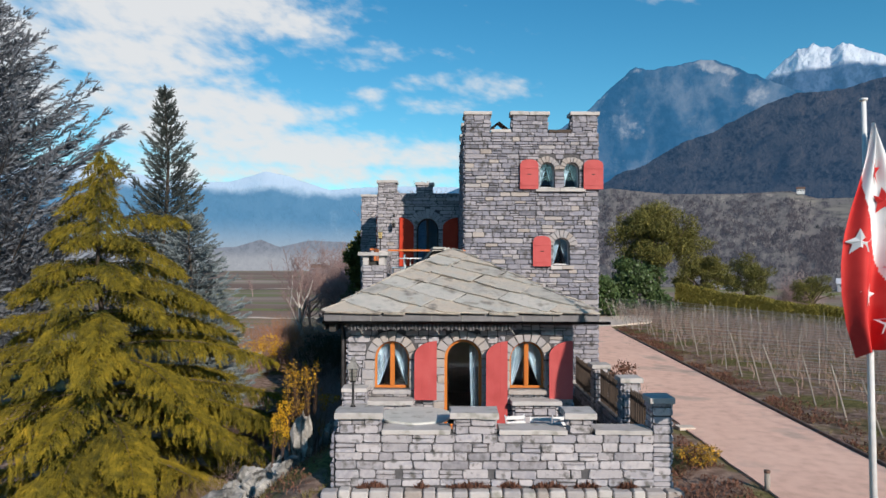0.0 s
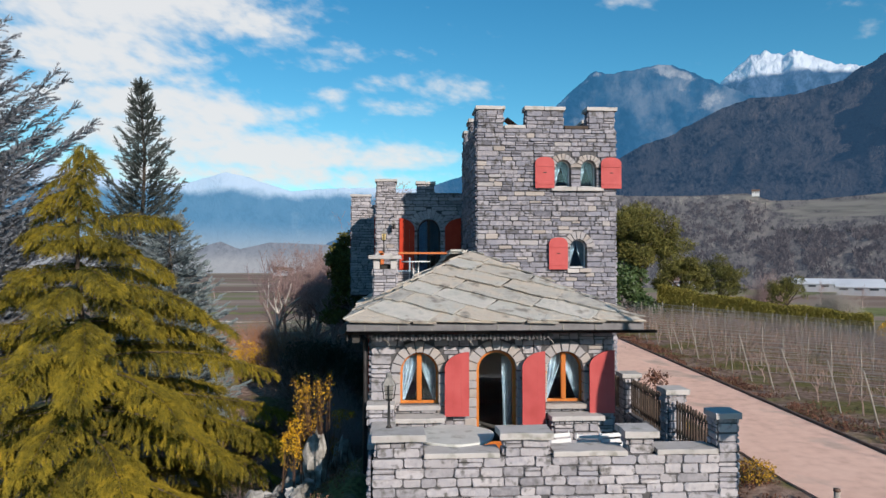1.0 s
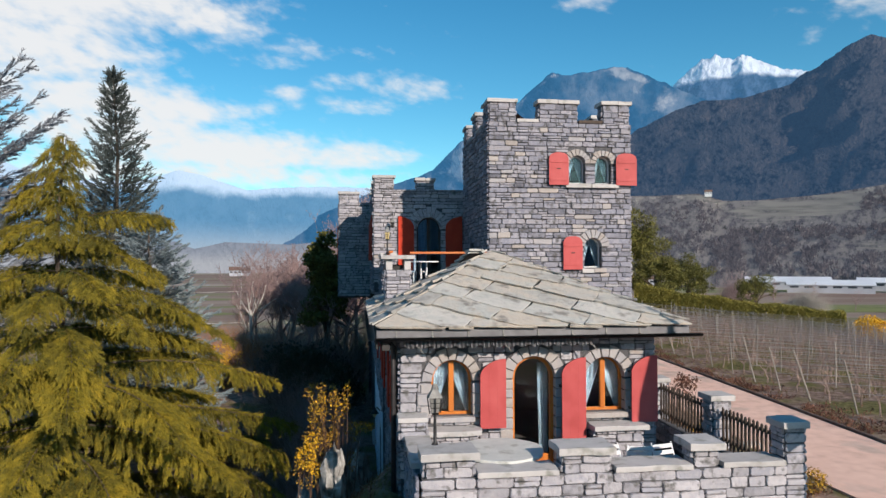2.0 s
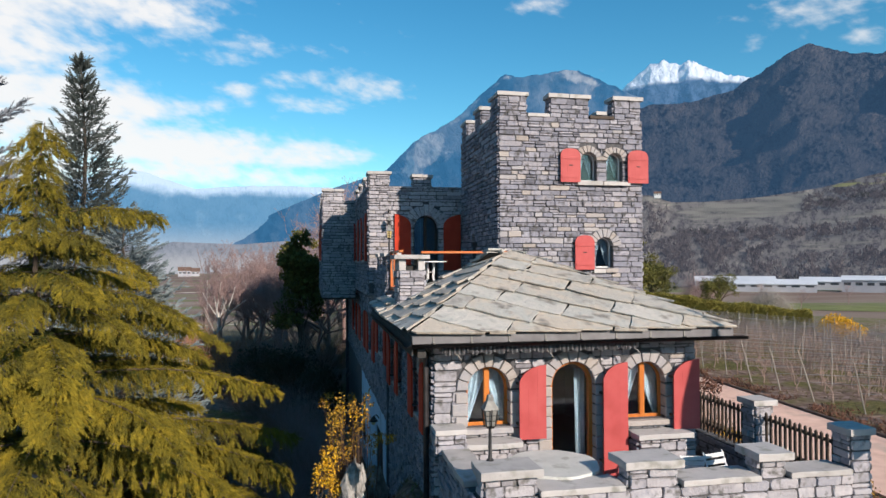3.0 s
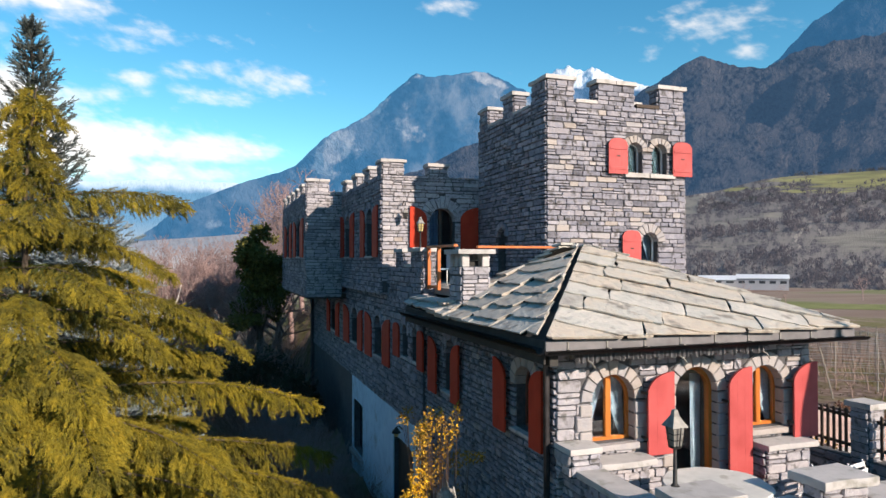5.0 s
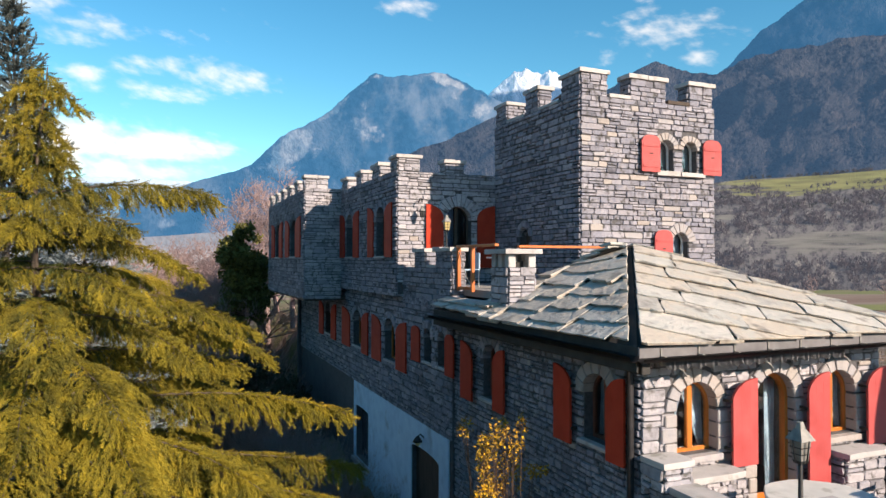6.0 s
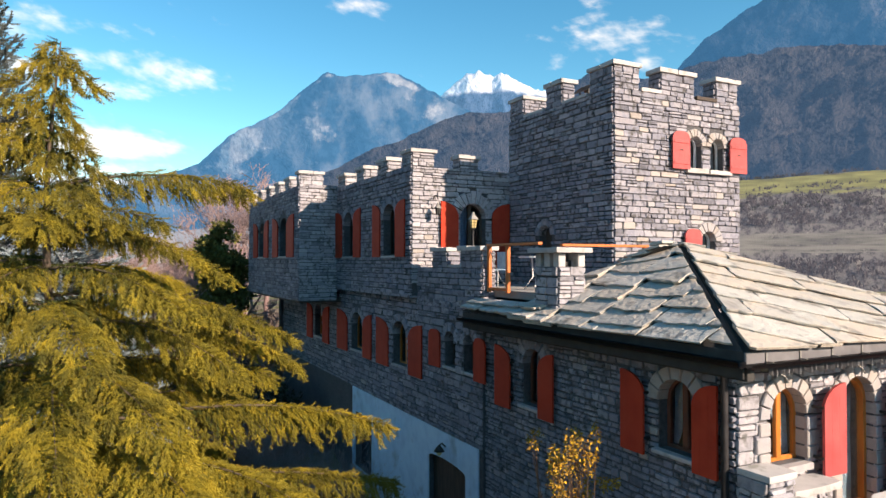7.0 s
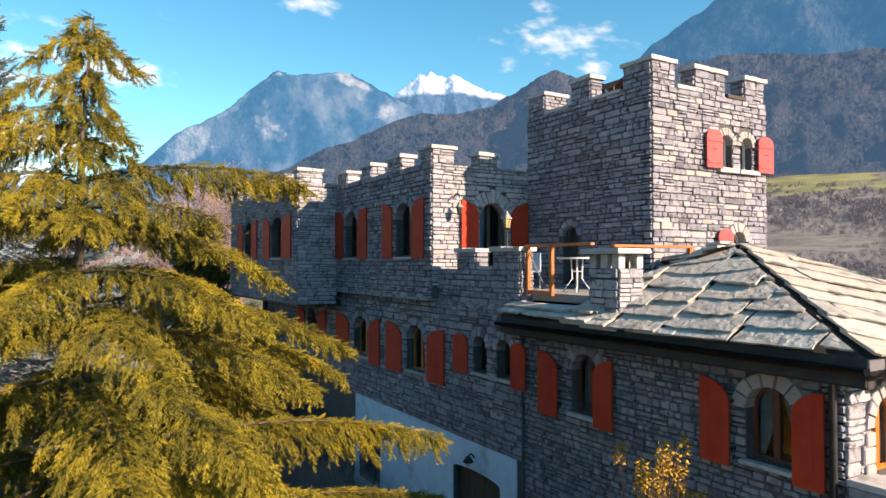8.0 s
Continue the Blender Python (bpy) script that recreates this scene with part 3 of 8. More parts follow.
def voussoirs(parent, m, o, mat, depth=0.2, n=None, ring=0.17, proud=0.05, seed=1, name="arch_stone"):
    """Wedge stones round the head of an opening, each one a part."""
    r = random.Random(seed)
    n = n or max(5, int((o.half + o.rise) * 8) | 1)
    for k in range(n):
        bm = bmesh.new()
        a0, a1 = math.pi * (k + 0.04) / n, math.pi * (k + 0.96) / n
        out = ring * r.uniform(0.85, 1.12)
        am = 0.5 * (a0 + a1)
        prof = [(o.mid - (o.half - 0.008) * math.cos(a), o.spring + (o.rise - 0.008) * math.sin(a)) for a in (a0, am, a1)]
        prof += [(o.mid - (o.half + out) * math.cos(a), o.spring + (o.rise + out) * math.sin(a)) for a in (a1, am, a0)]
        p = proud * r.uniform(0.7, 1.2)
        back = [bm.verts.new((*q, -depth)) for q in prof]
        mid = [bm.verts.new((*q, p * 0.6)) for q in prof]
        cu, cv = sum(q[0] for q in prof) / 6, sum(q[1] for q in prof) / 6
        front = [bm.verts.new((q[0] + (cu - q[0]) * 0.1, q[1] + (cv - q[1]) * 0.1, p)) for q in prof]
        for A, B in ((back, mid), (mid, front)):
            for j in range(6):
                bm.faces.new((A[j], A[(j + 1) % 6], B[(j + 1) % 6], B[j]))
        bm.faces.new(front)
        bm.faces.new(back[::-1])
        bmesh.ops.transform(bm, matrix=m, verts=bm.verts)
        part(name, bm, mat, parent)


def arch_plate(bm, o, w0, w1, inset=0.0):
    """A filled arched plate between depths w0 and w1."""
    pts = [(o.ua + inset, o.va + inset)] + [(o.mid - (o.half - inset) * math.cos(math.pi * k / 12), o.spring + (o.rise - inset) * math.sin(math.pi * k / 12)) for k in range(13)] + [(o.ub - inset, o.va + inset)]
    f, b = [bm.verts.new((*p, w1)) for p in pts], [bm.verts.new((*p, w0)) for p in pts]
    bm.faces.new(f)
    bm.faces.new(b[::-1])
    for k in range(len(pts)):
        bm.faces.new((f[k], f[k - 1], b[k - 1], b[k]))


def arch_ring(bm, o, w0, w1, a, b):
    """A frame that follows the opening, between the insets a and b."""
    def line(i):
        return [(o.ua + i, o.va + i)] + [(o.mid - (o.half - i) * math.cos(math.pi * k / 12), o.spring + (o.rise - i) * math.sin(math.pi * k / 12)) for k in range(13)] + [(o.ub - i, o.va + i)]
    A, B = line(a), line(b)
    q = [[bm.verts.new((*p, w)) for p in L] for L in (A, B) for w in (w0, w1)]
    n = len(A)
    for k in range(n):
        j = (k + 1) % n
        bm.faces.new((q[1][k], q[1][j], q[3][j], q[3][k]))
        bm.faces.new((q[0][k], q[2][k], q[2][j], q[0][j]))
        bm.faces.new((q[0][k], q[0][j], q[1][j], q[1][k]))
        bm.faces.new((q[2][k], q[3][k], q[3][j], q[2][j]))


def window(parent, m, o, frame_mat, deep=0.17, mullion=True, curtains=True, sill=None, bar=0.05, name="window", drawn=0.25, cloth=None):
    """An arched casement: frame, mullion, panes, curtains and sill as parts of one window."""
    bm = bmesh.new()
    arch_ring(bm, o, -deep - 0.06, -deep, 0.0, bar)
    bmesh.ops.transform(bm, matrix=m, verts=bm.verts)
    win = part(name, bm, frame_mat, parent)
    if mullion:
        bm = bmesh.new()
        box(bm, o.mid - 0.05, o.mid + 0.05, o.va + bar, o.vt - bar * 0.6, -deep - 0.05, -deep + 0.02, bevel=0.01)
        bmesh.ops.transform(bm, matrix=m, verts=bm.verts)
        part("mullion", bm, frame_mat, win)
    halves = ((o.ua, o.mid), (o.mid, o.ub)) if mullion else ((o.ua, o.ub),)
    bm = bmesh.new()
    arch_plate(bm, o, -deep - 0.036, -deep - 0.03, bar * 0.5)
    bmesh.ops.transform(bm, matrix=m, verts=bm.verts)
    pane = part("pane", bm, GLASS, win)
    pane.visible_shadow = False
    if curtains:
        for s, (a, b) in zip((-1, 1), ((o.ua, o.mid), (o.mid, o.ub))):
            if curtains == "one" and s > 0:
                continue
            bm = bmesh.new()
            rows = []
            for k in range(9):
                v = o.va + 0.04 + (o.vt - o.va) * k / 8
                q = drawn + (1 - drawn) * min(1, k / 6)                      # drawn aside below
                row = []
                for j in range(13):
                    e = j / 12 * q * (b - a)
                    row.append(bm.verts.new(((a + e) if s < 0 else (b - e), v, -deep - 0.14 - 0.025 * math.sin(j * 2.1 + k * 0.25))))
                rows.append(row)
            for r0, r1 in zip(rows, rows[1:]):
                for j in range(12):
                    bm.faces.new((r0[j], r0[j + 1], r1[j + 1], r1[j]))
            bmesh.ops.solidify(bm, geom=bm.faces[:], thickness=0.004)
            bmesh.ops.transform(bm, matrix=m, verts=bm.verts)
            part("curtain", bm, cloth or CURTAIN, win, "", True)
    if sill:
        bm = bmesh.new()
        box(bm, o.ua - 0.06, o.ub + 0.06, o.va - 0.07, o.va - 0.004, -deep, sill, bevel=0.012)
        bmesh.ops.transform(bm, matrix=m, verts=bm.verts)
        part("sill", bm, CAP, win, "pale stone sill")
    return win


def shutter(parent, m, ua, ub, va, vt, peak=0, proud=0.09, rise=0.34, hinges=True, boards=3, name="shutter", mat=None):
    """A plank leaf folded back against the wall. peak: -1 or 1 where its quarter arch rises to one edge, 0 for a round head."""
    w = ub - ua
    mat = mat or RED

    def head(u):
        t = (u - ua) / w
        if peak == 0:
            q = abs(2 * t - 1)
            return vt - 0.5 * rise * (1 - math.sqrt(max(0.0, 1 - q ** 2.6)))
        q = (1 - t) if peak > 0 else t
        return vt - rise * (1 - math.sqrt(max(0.0, 1 - q * q * 0.97)))
    leaf = None
    for b in range(boards):
        a0, a1 = ua + w * b / boards + 0.0006, ua + w * (b + 1) / boards - 0.0006
        bm = bmesh.new()
        top = [(a0 + (a1 - a0) * k / 5, head(a0 + (a1 - a0) * k / 5)) for k in range(6)]
        prof = [(a0, va), *top, (a1, va)]
        f, bk = [bm.verts.new((*p, proud)) for p in prof], [bm.verts.new((*p, proud - 0.04)) for p in prof]
        bm.faces.new(f[::-1])
        bm.faces.new(bk)
        for k in range(len(prof)):
            bm.faces.new((f[k - 1], f[k], bk[k], bk[k - 1]))
        bmesh.ops.transform(bm, matrix=m, verts=bm.verts)
        if leaf is None:
            leaf = part(name, bm, mat, parent)
        else:
            part("board", bm, mat, leaf)
    if hinges:
        for f in (0.16, 0.72):
            v = va + (vt - va) * f
            bm = bmesh.new()
            box(bm, ua + 0.03, ub - 0.03, v - 0.035, v + 0.035, proud + 0.002, proud + 0.014, bevel=0.003)
            bmesh.ops.transform(bm, matrix=m, verts=bm.verts)
            part("batten", bm, mat, leaf)
        bm = bmesh.new()
        box(bm, 0.5 * (ua + ub) - 0.05, 0.5 * (ua + ub) + 0.05, 0.5 * (va + vt) - 0.012, 0.5 * (va + vt) + 0.012, proud + 0.002, proud + 0.012, bevel=0.002)
        bmesh.ops.transform(bm, matrix=m, verts=bm.verts)
        part("latch", bm, IRON, leaf)
    e = ub if peak < 0 else ua
    for f in (0.2, 0.75):                                              # the pins that hold it to the wall
        v = va + (vt - va) * f
        bm = bmesh.new()
        box(bm, e - 0.015, e + 0.015, v - 0.02, v + 0.02, -0.05, proud - 0.02)
        bmesh.ops.transform(bm, matrix=m, verts=bm.verts)
        part("hinge", bm, IRON, leaf)
    return leaf


def slab(name, x0, x1, y0, y1, z0, z1, mat, parent=None, label="", seed=0, wob=0.012):
    """A rough stone slab with an uneven outline."""
    r = random.Random(seed)
    nx, ny = max(2, int((x1 - x0) / 0.2)), max(2, int((y1 - y0) / 0.2))
    pts = [(x0 + (x1 - x0) * k / nx, y0) for k in range(nx)] + [(x1, y0 + (y1 - y0) * k / ny) for k in range(ny)]
    pts += [(x1 - (x1 - x0) * k / nx, y1) for k in range(nx)] + [(x0, y1 - (y1 - y0) * k / ny) for k in range(ny)]
    pts = [(x + r.uniform(-wob, wob), y + r.uniform(-wob, wob)) for x, y in pts]
    cx, cy = 0.5 * (x0 + x1), 0.5 * (y0 + y1)
    bm = bmesh.new()
    b = 0.012
    rings = []
    for z, s in ((z0, 0.99), (z0 + b, 1.0), (z1 - b, 1.0), (z1, 0.985)):
        rings.append([bm.verts.new((cx + (x - cx) * s, cy + (y - cy) * s, z + r.uniform(-0.004, 0.004))) for x, y in pts])
    n = len(pts)
    for A, B in zip(rings, rings[1:]):
        for k in range(n):
            bm.faces.new((A[k], A[(k + 1) % n], B[(k + 1) % n], B[k]))
    bm.faces.new(rings[0][::-1])
    bm.faces.new(rings[-1])
    return part(name, bm, mat, parent, label)


def block_masonry(core, x0, x1, y0, y1, z0, z1, sides="front left right back", **kw):
    """Stones on the upright faces of a block."""
    for s in sides.split():
        at = {"front": y0, "left": x0, "right": x1, "back": y1}[s]
        m = facing(s, at)
        u = {"front": (x0, x1), "left": (-y1, -y0), "right": (y0, y1), "back": (-x1, -x0)}[s]
        masonry(core, m, *u, z0, z1, [], **kw)
        kw["seed"] = kw.get("seed", 1) + 1


def merlon(parent, x0, x1, y0, y1, z0, z1, seed, mat=None, cap_over=0.04):
    """A battlement: a stone block under one or two cap slabs."""
    core = boxed("merlon", (x0 + 0.03, x1 - 0.03, y0 + 0.03, y1 - 0.03, z0 - 0.05, z1 - 0.1), MORTAR, parent, bevel=0)
    block_masonry(core, x0 + 0.03, x1 - 0.03, y0 + 0.03, y1 - 0.03, z0, z1 - 0.1, mat=mat, seed=seed, length=(0.16, 0.36), proud=0.04)
    r = random.Random(seed)
    along_x = x1 - x0 > y1 - y0
    c = r.uniform(0.42, 0.58)
    if max(x1 - x0, y1 - y0) > 0.6:
        if along_x:
            mid = x0 + (x1 - x0) * c
            spans = ((x0 - cap_over, mid - 0.006, y0 - cap_over, y1 + cap_over), (mid + 0.006, x1 + cap_over, y0 - cap_over, y1 + cap_over))
        else:
            mid = y0 + (y1 - y0) * c
            spans = ((x0 - cap_over, x1 + cap_over, y0 - cap_over, mid - 0.006), (x0 - cap_over, x1 + cap_over, mid + 0.006, y1 + cap_over))
    else:
        spans = ((x0 - cap_over, x1 + cap_over, y0 - cap_over, y1 + cap_over),)
    for k, s in enumerate(spans):
        slab("cap", *s, z1 - 0.1, z1 + r.uniform(-0.012, 0.012), CAP, core, seed=seed * 7 + k)

# ---- ground ----
def ease(a, b, t):
    t = min(1.0, max(0.0, (t - a) / (b - a)))
    return t * t * (3 - 2 * t)


def ground_z(x, y):
    """The castle stands on a shelf; the ground falls to a yard on its left and to the plain all round."""
    r = math.hypot(x - 8, y - 8)
    z = -7.5 * ease(46, 130, r)
    deep = ease(-1.0, 5.5, y)
    edge = (1 - deep) * 0.0 + deep * 0.9                               # the yard runs up to the house wall
    drop = -(1.9 + 1.3 * deep) * (1 - ease(edge - 0.7 - 3.0 * (1 - deep), edge - 0.15, x))
    if 0 < x < 7 and y > -2.2:
        z -= 0.12
    z -= 1.15 * ease(14, 33, x)                                        # the vineyard tilts down to the hedge
    far = ease(9, 22, math.hypot(x, y))
    bump = noise.noise((x * 0.16, y * 0.16, 0)) * 0.35 + noise.noise((x * 0.7, y * 0.7, 3)) * 0.07
    flat = 1 - ease(6.8, 7.6, x) * (1 - ease(12.2, 13.5, x)) if y < 60 else 1
    return z + drop * (1 - ease(46, 130, r) * 0.6) + bump * flat * (0.35 + 0.65 * far) * (0.25 if x > 6 else 1) - 0.03


def build_ground():
    rings = [0, 0.6] + [0.6 * 1.062 ** k for k in range(1, 146)]
    rings = [r for r in rings if r < 3600] + [4300]
    nseg = 132
    verts, faces = [(2, 2, ground_z(2, 2))], []
    for r in rings[1:]:
        for s in range(nseg):
            a = 2 * math.pi * s / nseg
            x, y = 2 + r * math.sin(a), 2 + r * math.cos(a)
            verts.append((x, y, ground_z(x, y)))
    for s in range(nseg):
        faces.append((0, 1 + (s + 1) % nseg, 1 + s))
    for k in range(len(rings) - 2):
        for s in range(nseg):
            a, b = 1 + k * nseg + s, 1 + k * nseg + (s + 1) % nseg
            faces.append((a, b, b + nseg, a + nseg))
    ob = raw("ground", verts, faces, GROUND, None, "", True)
    tagged(ob, "brown winter soil and thin grass, falling to a field-striped plain", "ground", "", "structure")


build_ground()


def plain_strip(name, label, a, b, width, mat, n=40):
    """A narrow strip of field or lane lying on the plain from a to b."""
    d = (Vector(b) - Vector(a)).normalized()
    side = Vector((-d.y, d.x)) * width * 0.5
    verts = []
    for k in range(n + 1):
        p = Vector(a).lerp(Vector(b), k / n)
        for q in (p + side, p, p - side):
            verts.append((q.x, q.y, ground_z(q.x, q.y) + 0.10))
    faces = [(3 * k + j, 3 * k + j + 1, 3 * k + j + 4, 3 * k + j + 3) for k in range(n) for j in (0, 1)]
    tagged(raw(name, verts, faces, mat), label, "field" if mat is CROP else "lane", "", "structure")


plain_strip("ground_field", "green winter crop field on the plain", (115, 160), (185, 110), 24, CROP)
plain_strip("ground_field", "green winter crop strip on the plain", (-75, 158), (-20, 160), 9, CROP)
plain_strip("ground_lane", "pale lane across the fields", (-120, 272), (-20, 300), 5, COURT)
plain_strip("ground_lane", "pale lane across the fields", (-60, 132), (-14, 134), 1.6, COURT)


def build_road():
    bm = bmesh.new()
    rows = []
    for k in range(62):
        y = -12 + k * 0.85
        left, right = max(8.05 + 0.05 * y, 8.0), 11.0 + 0.062 * (y + 1)
        if y > 25:
            left -= (y - 25) * 0.35
            right += (y - 25) * 0.05
        left, right = left + 0.05 * noise.noise((y * 0.8, 0, 0)), right
        rows.append([bm.verts.new((left + (right - left) * j / 6, y, 0.012 + 0.02 * math.sin(math.pi * j / 6))) for j in range(7)])
    for a, b in zip(rows, rows[1:]):
        for j in range(6):
            bm.faces.new((a[j], a[j + 1], b[j + 1], b[j]))
    ext = bmesh.ops.extrude_face_region(bm, geom=bm.faces[:])
    bmesh.ops.translate(bm, vec=(0, 0, -0.25), verts=[g for g in ext["geom"] if isinstance(g, bmesh.types.BMVert)])
    road = part("road", bm, ROAD, None)
    tagged(road, "pinkish fine-gravel drive between castle and vineyard", "road", "", "structure")
    bm = bmesh.new()
    prof = []
    for k in range(62):
        y = -12 + k * 0.85
        if y > 26:
            break
        x = 11.02 + 0.062 * (y + 1) + (0.05 * (y - 25) if y > 25 else 0)
        prof.append([bm.verts.new((x + dx, y, z)) for dx, z in ((0, -0.1), (0, 0.06), (0.015, 0.075), (0.06, 0.075), (0.075, 0.06), (0.075, -0.1))])
    for a, b in zip(prof, prof[1:]):
        for j in range(5):
            bm.faces.new((a[j], a[j + 1], b[j + 1], b[j]))
    tagged(part("kerb", bm, KERB, road), "brown kerb edging along the drive")


build_road()
bm = bmesh.new()
rim = [(6.9, 27.0), (10.4, 26.0), (13.4, 28.0), (16.6, 31.0), (18.2, 35.6), (6.9, 35.8)]
bm.faces.new([bm.verts.new((x, y, 0.035)) for x, y in rim])
ext = bmesh.ops.extrude_face_region(bm, geom=bm.faces[:])
bmesh.ops.translate(bm, vec=(0, 0, -0.3), verts=[g for g in ext["geom"] if isinstance(g, bmesh.types.BMVert)])
tagged(part("pavement", bm, COURT, None), "pale gravel court at the end of the drive", "pavement", "", "structure")


# ---- far mountains ----
def mountain(name, crest, dist, foot, mat, label, rough=1.0, seed=0, foot_z=-8, n=190, rows=46, power=1.25, crag=0.0, covers=()):
    """A range as a height field in rings: crest gives (azimuth, elevation) in degrees as seen from the castle.
    covers: (layer, azimuth, half width, share of the way up, half height, weight) of open ground. Gives back a function for the surface."""
    azs = [c[0] for c in crest]
    els = [c[1] for c in crest]
    a0, a1 = azs[0], azs[-1]

    def surface(a, s):
        d0 = foot + (dist - foot) * min(1.0, s / 0.86)
        if s > 0.86:
            d0 = dist + (s - 0.86) / 0.14 * 0.16 * dist
        top = math.tan(radians(float(np.interp(a, azs, els)))) * dist + 4.0 - foot_z
        ar = radians(a)
        f = min(1.0, s / 0.86) ** power if s <= 0.86 else 1 - (s - 0.86) / 0.14 * 0.5
        p = Vector((math.sin(ar) * d0, math.cos(ar) * d0, seed)) * (7.0 / dist)
        ridge = 1 - abs(noise.noise(p * 1.3)) * 2
        ns = 0.55 * ridge + 0.5 * noise.fractal(p * 2.2, 0.9, 2.1, 7)
        q = min(1.0, s / 0.86)
        amp = rough * top * (0.17 * math.sin(math.pi * q ** 0.9 * 0.97) + 0.035 * q ** 6)
        if crag:                                                        # ribs running down aslant from the crest
            w = a + 5.0 * q + 0.8 * noise.noise((a * 0.25, q * 3.0, seed))
            rib = 1 - 2 * abs(noise.noise((w * 0.22, q * 0.8, seed)))
            rib2 = 1 - 2 * abs(noise.noise((w * 0.55, q * 2.4 + a * 0.2, seed + 7)))
            amp, ns = crag * top * 0.10 * math.sin(math.pi * q), 0.25 + (rib - 0.6) + 0.45 * (rib2 - 0.6)
        fine = 0.018 * rough * top * noise.fractal(p * 9, 0.8, 2.1, 5) * min(1, s * 3)
        return math.sin(ar) * d0, math.cos(ar) * d0, foot_z - 3 + top * f + amp * (ns - 0.25) + fine + 3 * f

    verts, faces = [], []
    for k in range(rows):
        for j in range(n):
            verts.append(surface(a0 + (a1 - a0) * j / (n - 1), k / (rows - 1)))
    for k in range(rows - 1):
        for j in range(n - 1):
            a = k * n + j
            faces.append((a, a + 1, a + n + 1, a + n))
    ob = raw(name, verts, faces, mat, None, "", True)
    A, Q = np.meshgrid(np.linspace(a0, a1, n), np.minimum(1.0, np.linspace(0, 1, rows) / 0.86))
    for layer in ("bare", "field", "meadow"):
        w = np.zeros_like(A)
        for kind, az, wa, up, wu, k in covers:
            if kind == layer:
                w = np.maximum(w, k * np.exp(-0.7 * (np.abs((A - az) / wa) ** 2.5 + np.abs((Q - up) / wu) ** 2.5)))
        at = ob.data.attributes.new(layer, "FLOAT", "POINT")
        at.data.foreach_set("value", w.ravel().astype(np.float32))
    tagged(ob, label, "mountain", "", "structure")
    return surface


# the snowy range's woods and rock hold haze blue in their base colour too
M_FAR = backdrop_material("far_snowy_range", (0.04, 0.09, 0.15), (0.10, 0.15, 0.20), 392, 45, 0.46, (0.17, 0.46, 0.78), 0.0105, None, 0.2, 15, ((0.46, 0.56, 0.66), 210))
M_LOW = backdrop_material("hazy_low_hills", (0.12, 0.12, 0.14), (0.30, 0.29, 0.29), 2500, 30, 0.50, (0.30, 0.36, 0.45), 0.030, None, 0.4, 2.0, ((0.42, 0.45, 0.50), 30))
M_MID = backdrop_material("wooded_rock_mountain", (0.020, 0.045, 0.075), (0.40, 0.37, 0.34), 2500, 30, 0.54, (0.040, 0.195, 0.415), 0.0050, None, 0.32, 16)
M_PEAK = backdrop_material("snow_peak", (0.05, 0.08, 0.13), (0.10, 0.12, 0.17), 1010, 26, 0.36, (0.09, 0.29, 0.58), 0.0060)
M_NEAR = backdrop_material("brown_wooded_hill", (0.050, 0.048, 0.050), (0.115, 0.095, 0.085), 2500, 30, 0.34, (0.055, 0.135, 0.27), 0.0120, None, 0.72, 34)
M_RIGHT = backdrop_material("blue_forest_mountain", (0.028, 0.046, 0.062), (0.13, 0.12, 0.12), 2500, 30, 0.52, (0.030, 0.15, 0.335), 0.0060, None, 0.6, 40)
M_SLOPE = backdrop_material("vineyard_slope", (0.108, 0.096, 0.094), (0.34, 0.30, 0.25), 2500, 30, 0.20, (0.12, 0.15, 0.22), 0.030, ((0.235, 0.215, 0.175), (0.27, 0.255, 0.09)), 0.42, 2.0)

# far woods carry the same haze emission
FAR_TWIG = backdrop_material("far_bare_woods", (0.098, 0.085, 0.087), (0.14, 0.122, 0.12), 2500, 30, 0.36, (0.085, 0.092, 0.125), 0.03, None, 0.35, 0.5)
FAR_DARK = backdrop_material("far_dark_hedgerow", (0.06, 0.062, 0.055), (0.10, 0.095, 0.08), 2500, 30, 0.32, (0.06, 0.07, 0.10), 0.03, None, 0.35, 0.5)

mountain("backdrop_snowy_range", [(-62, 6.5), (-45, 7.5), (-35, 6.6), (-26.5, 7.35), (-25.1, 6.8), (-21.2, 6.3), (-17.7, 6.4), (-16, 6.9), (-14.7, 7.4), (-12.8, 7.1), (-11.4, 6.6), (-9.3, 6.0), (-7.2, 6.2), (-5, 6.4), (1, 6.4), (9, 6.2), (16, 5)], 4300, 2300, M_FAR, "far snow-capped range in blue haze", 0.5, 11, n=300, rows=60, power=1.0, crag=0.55)
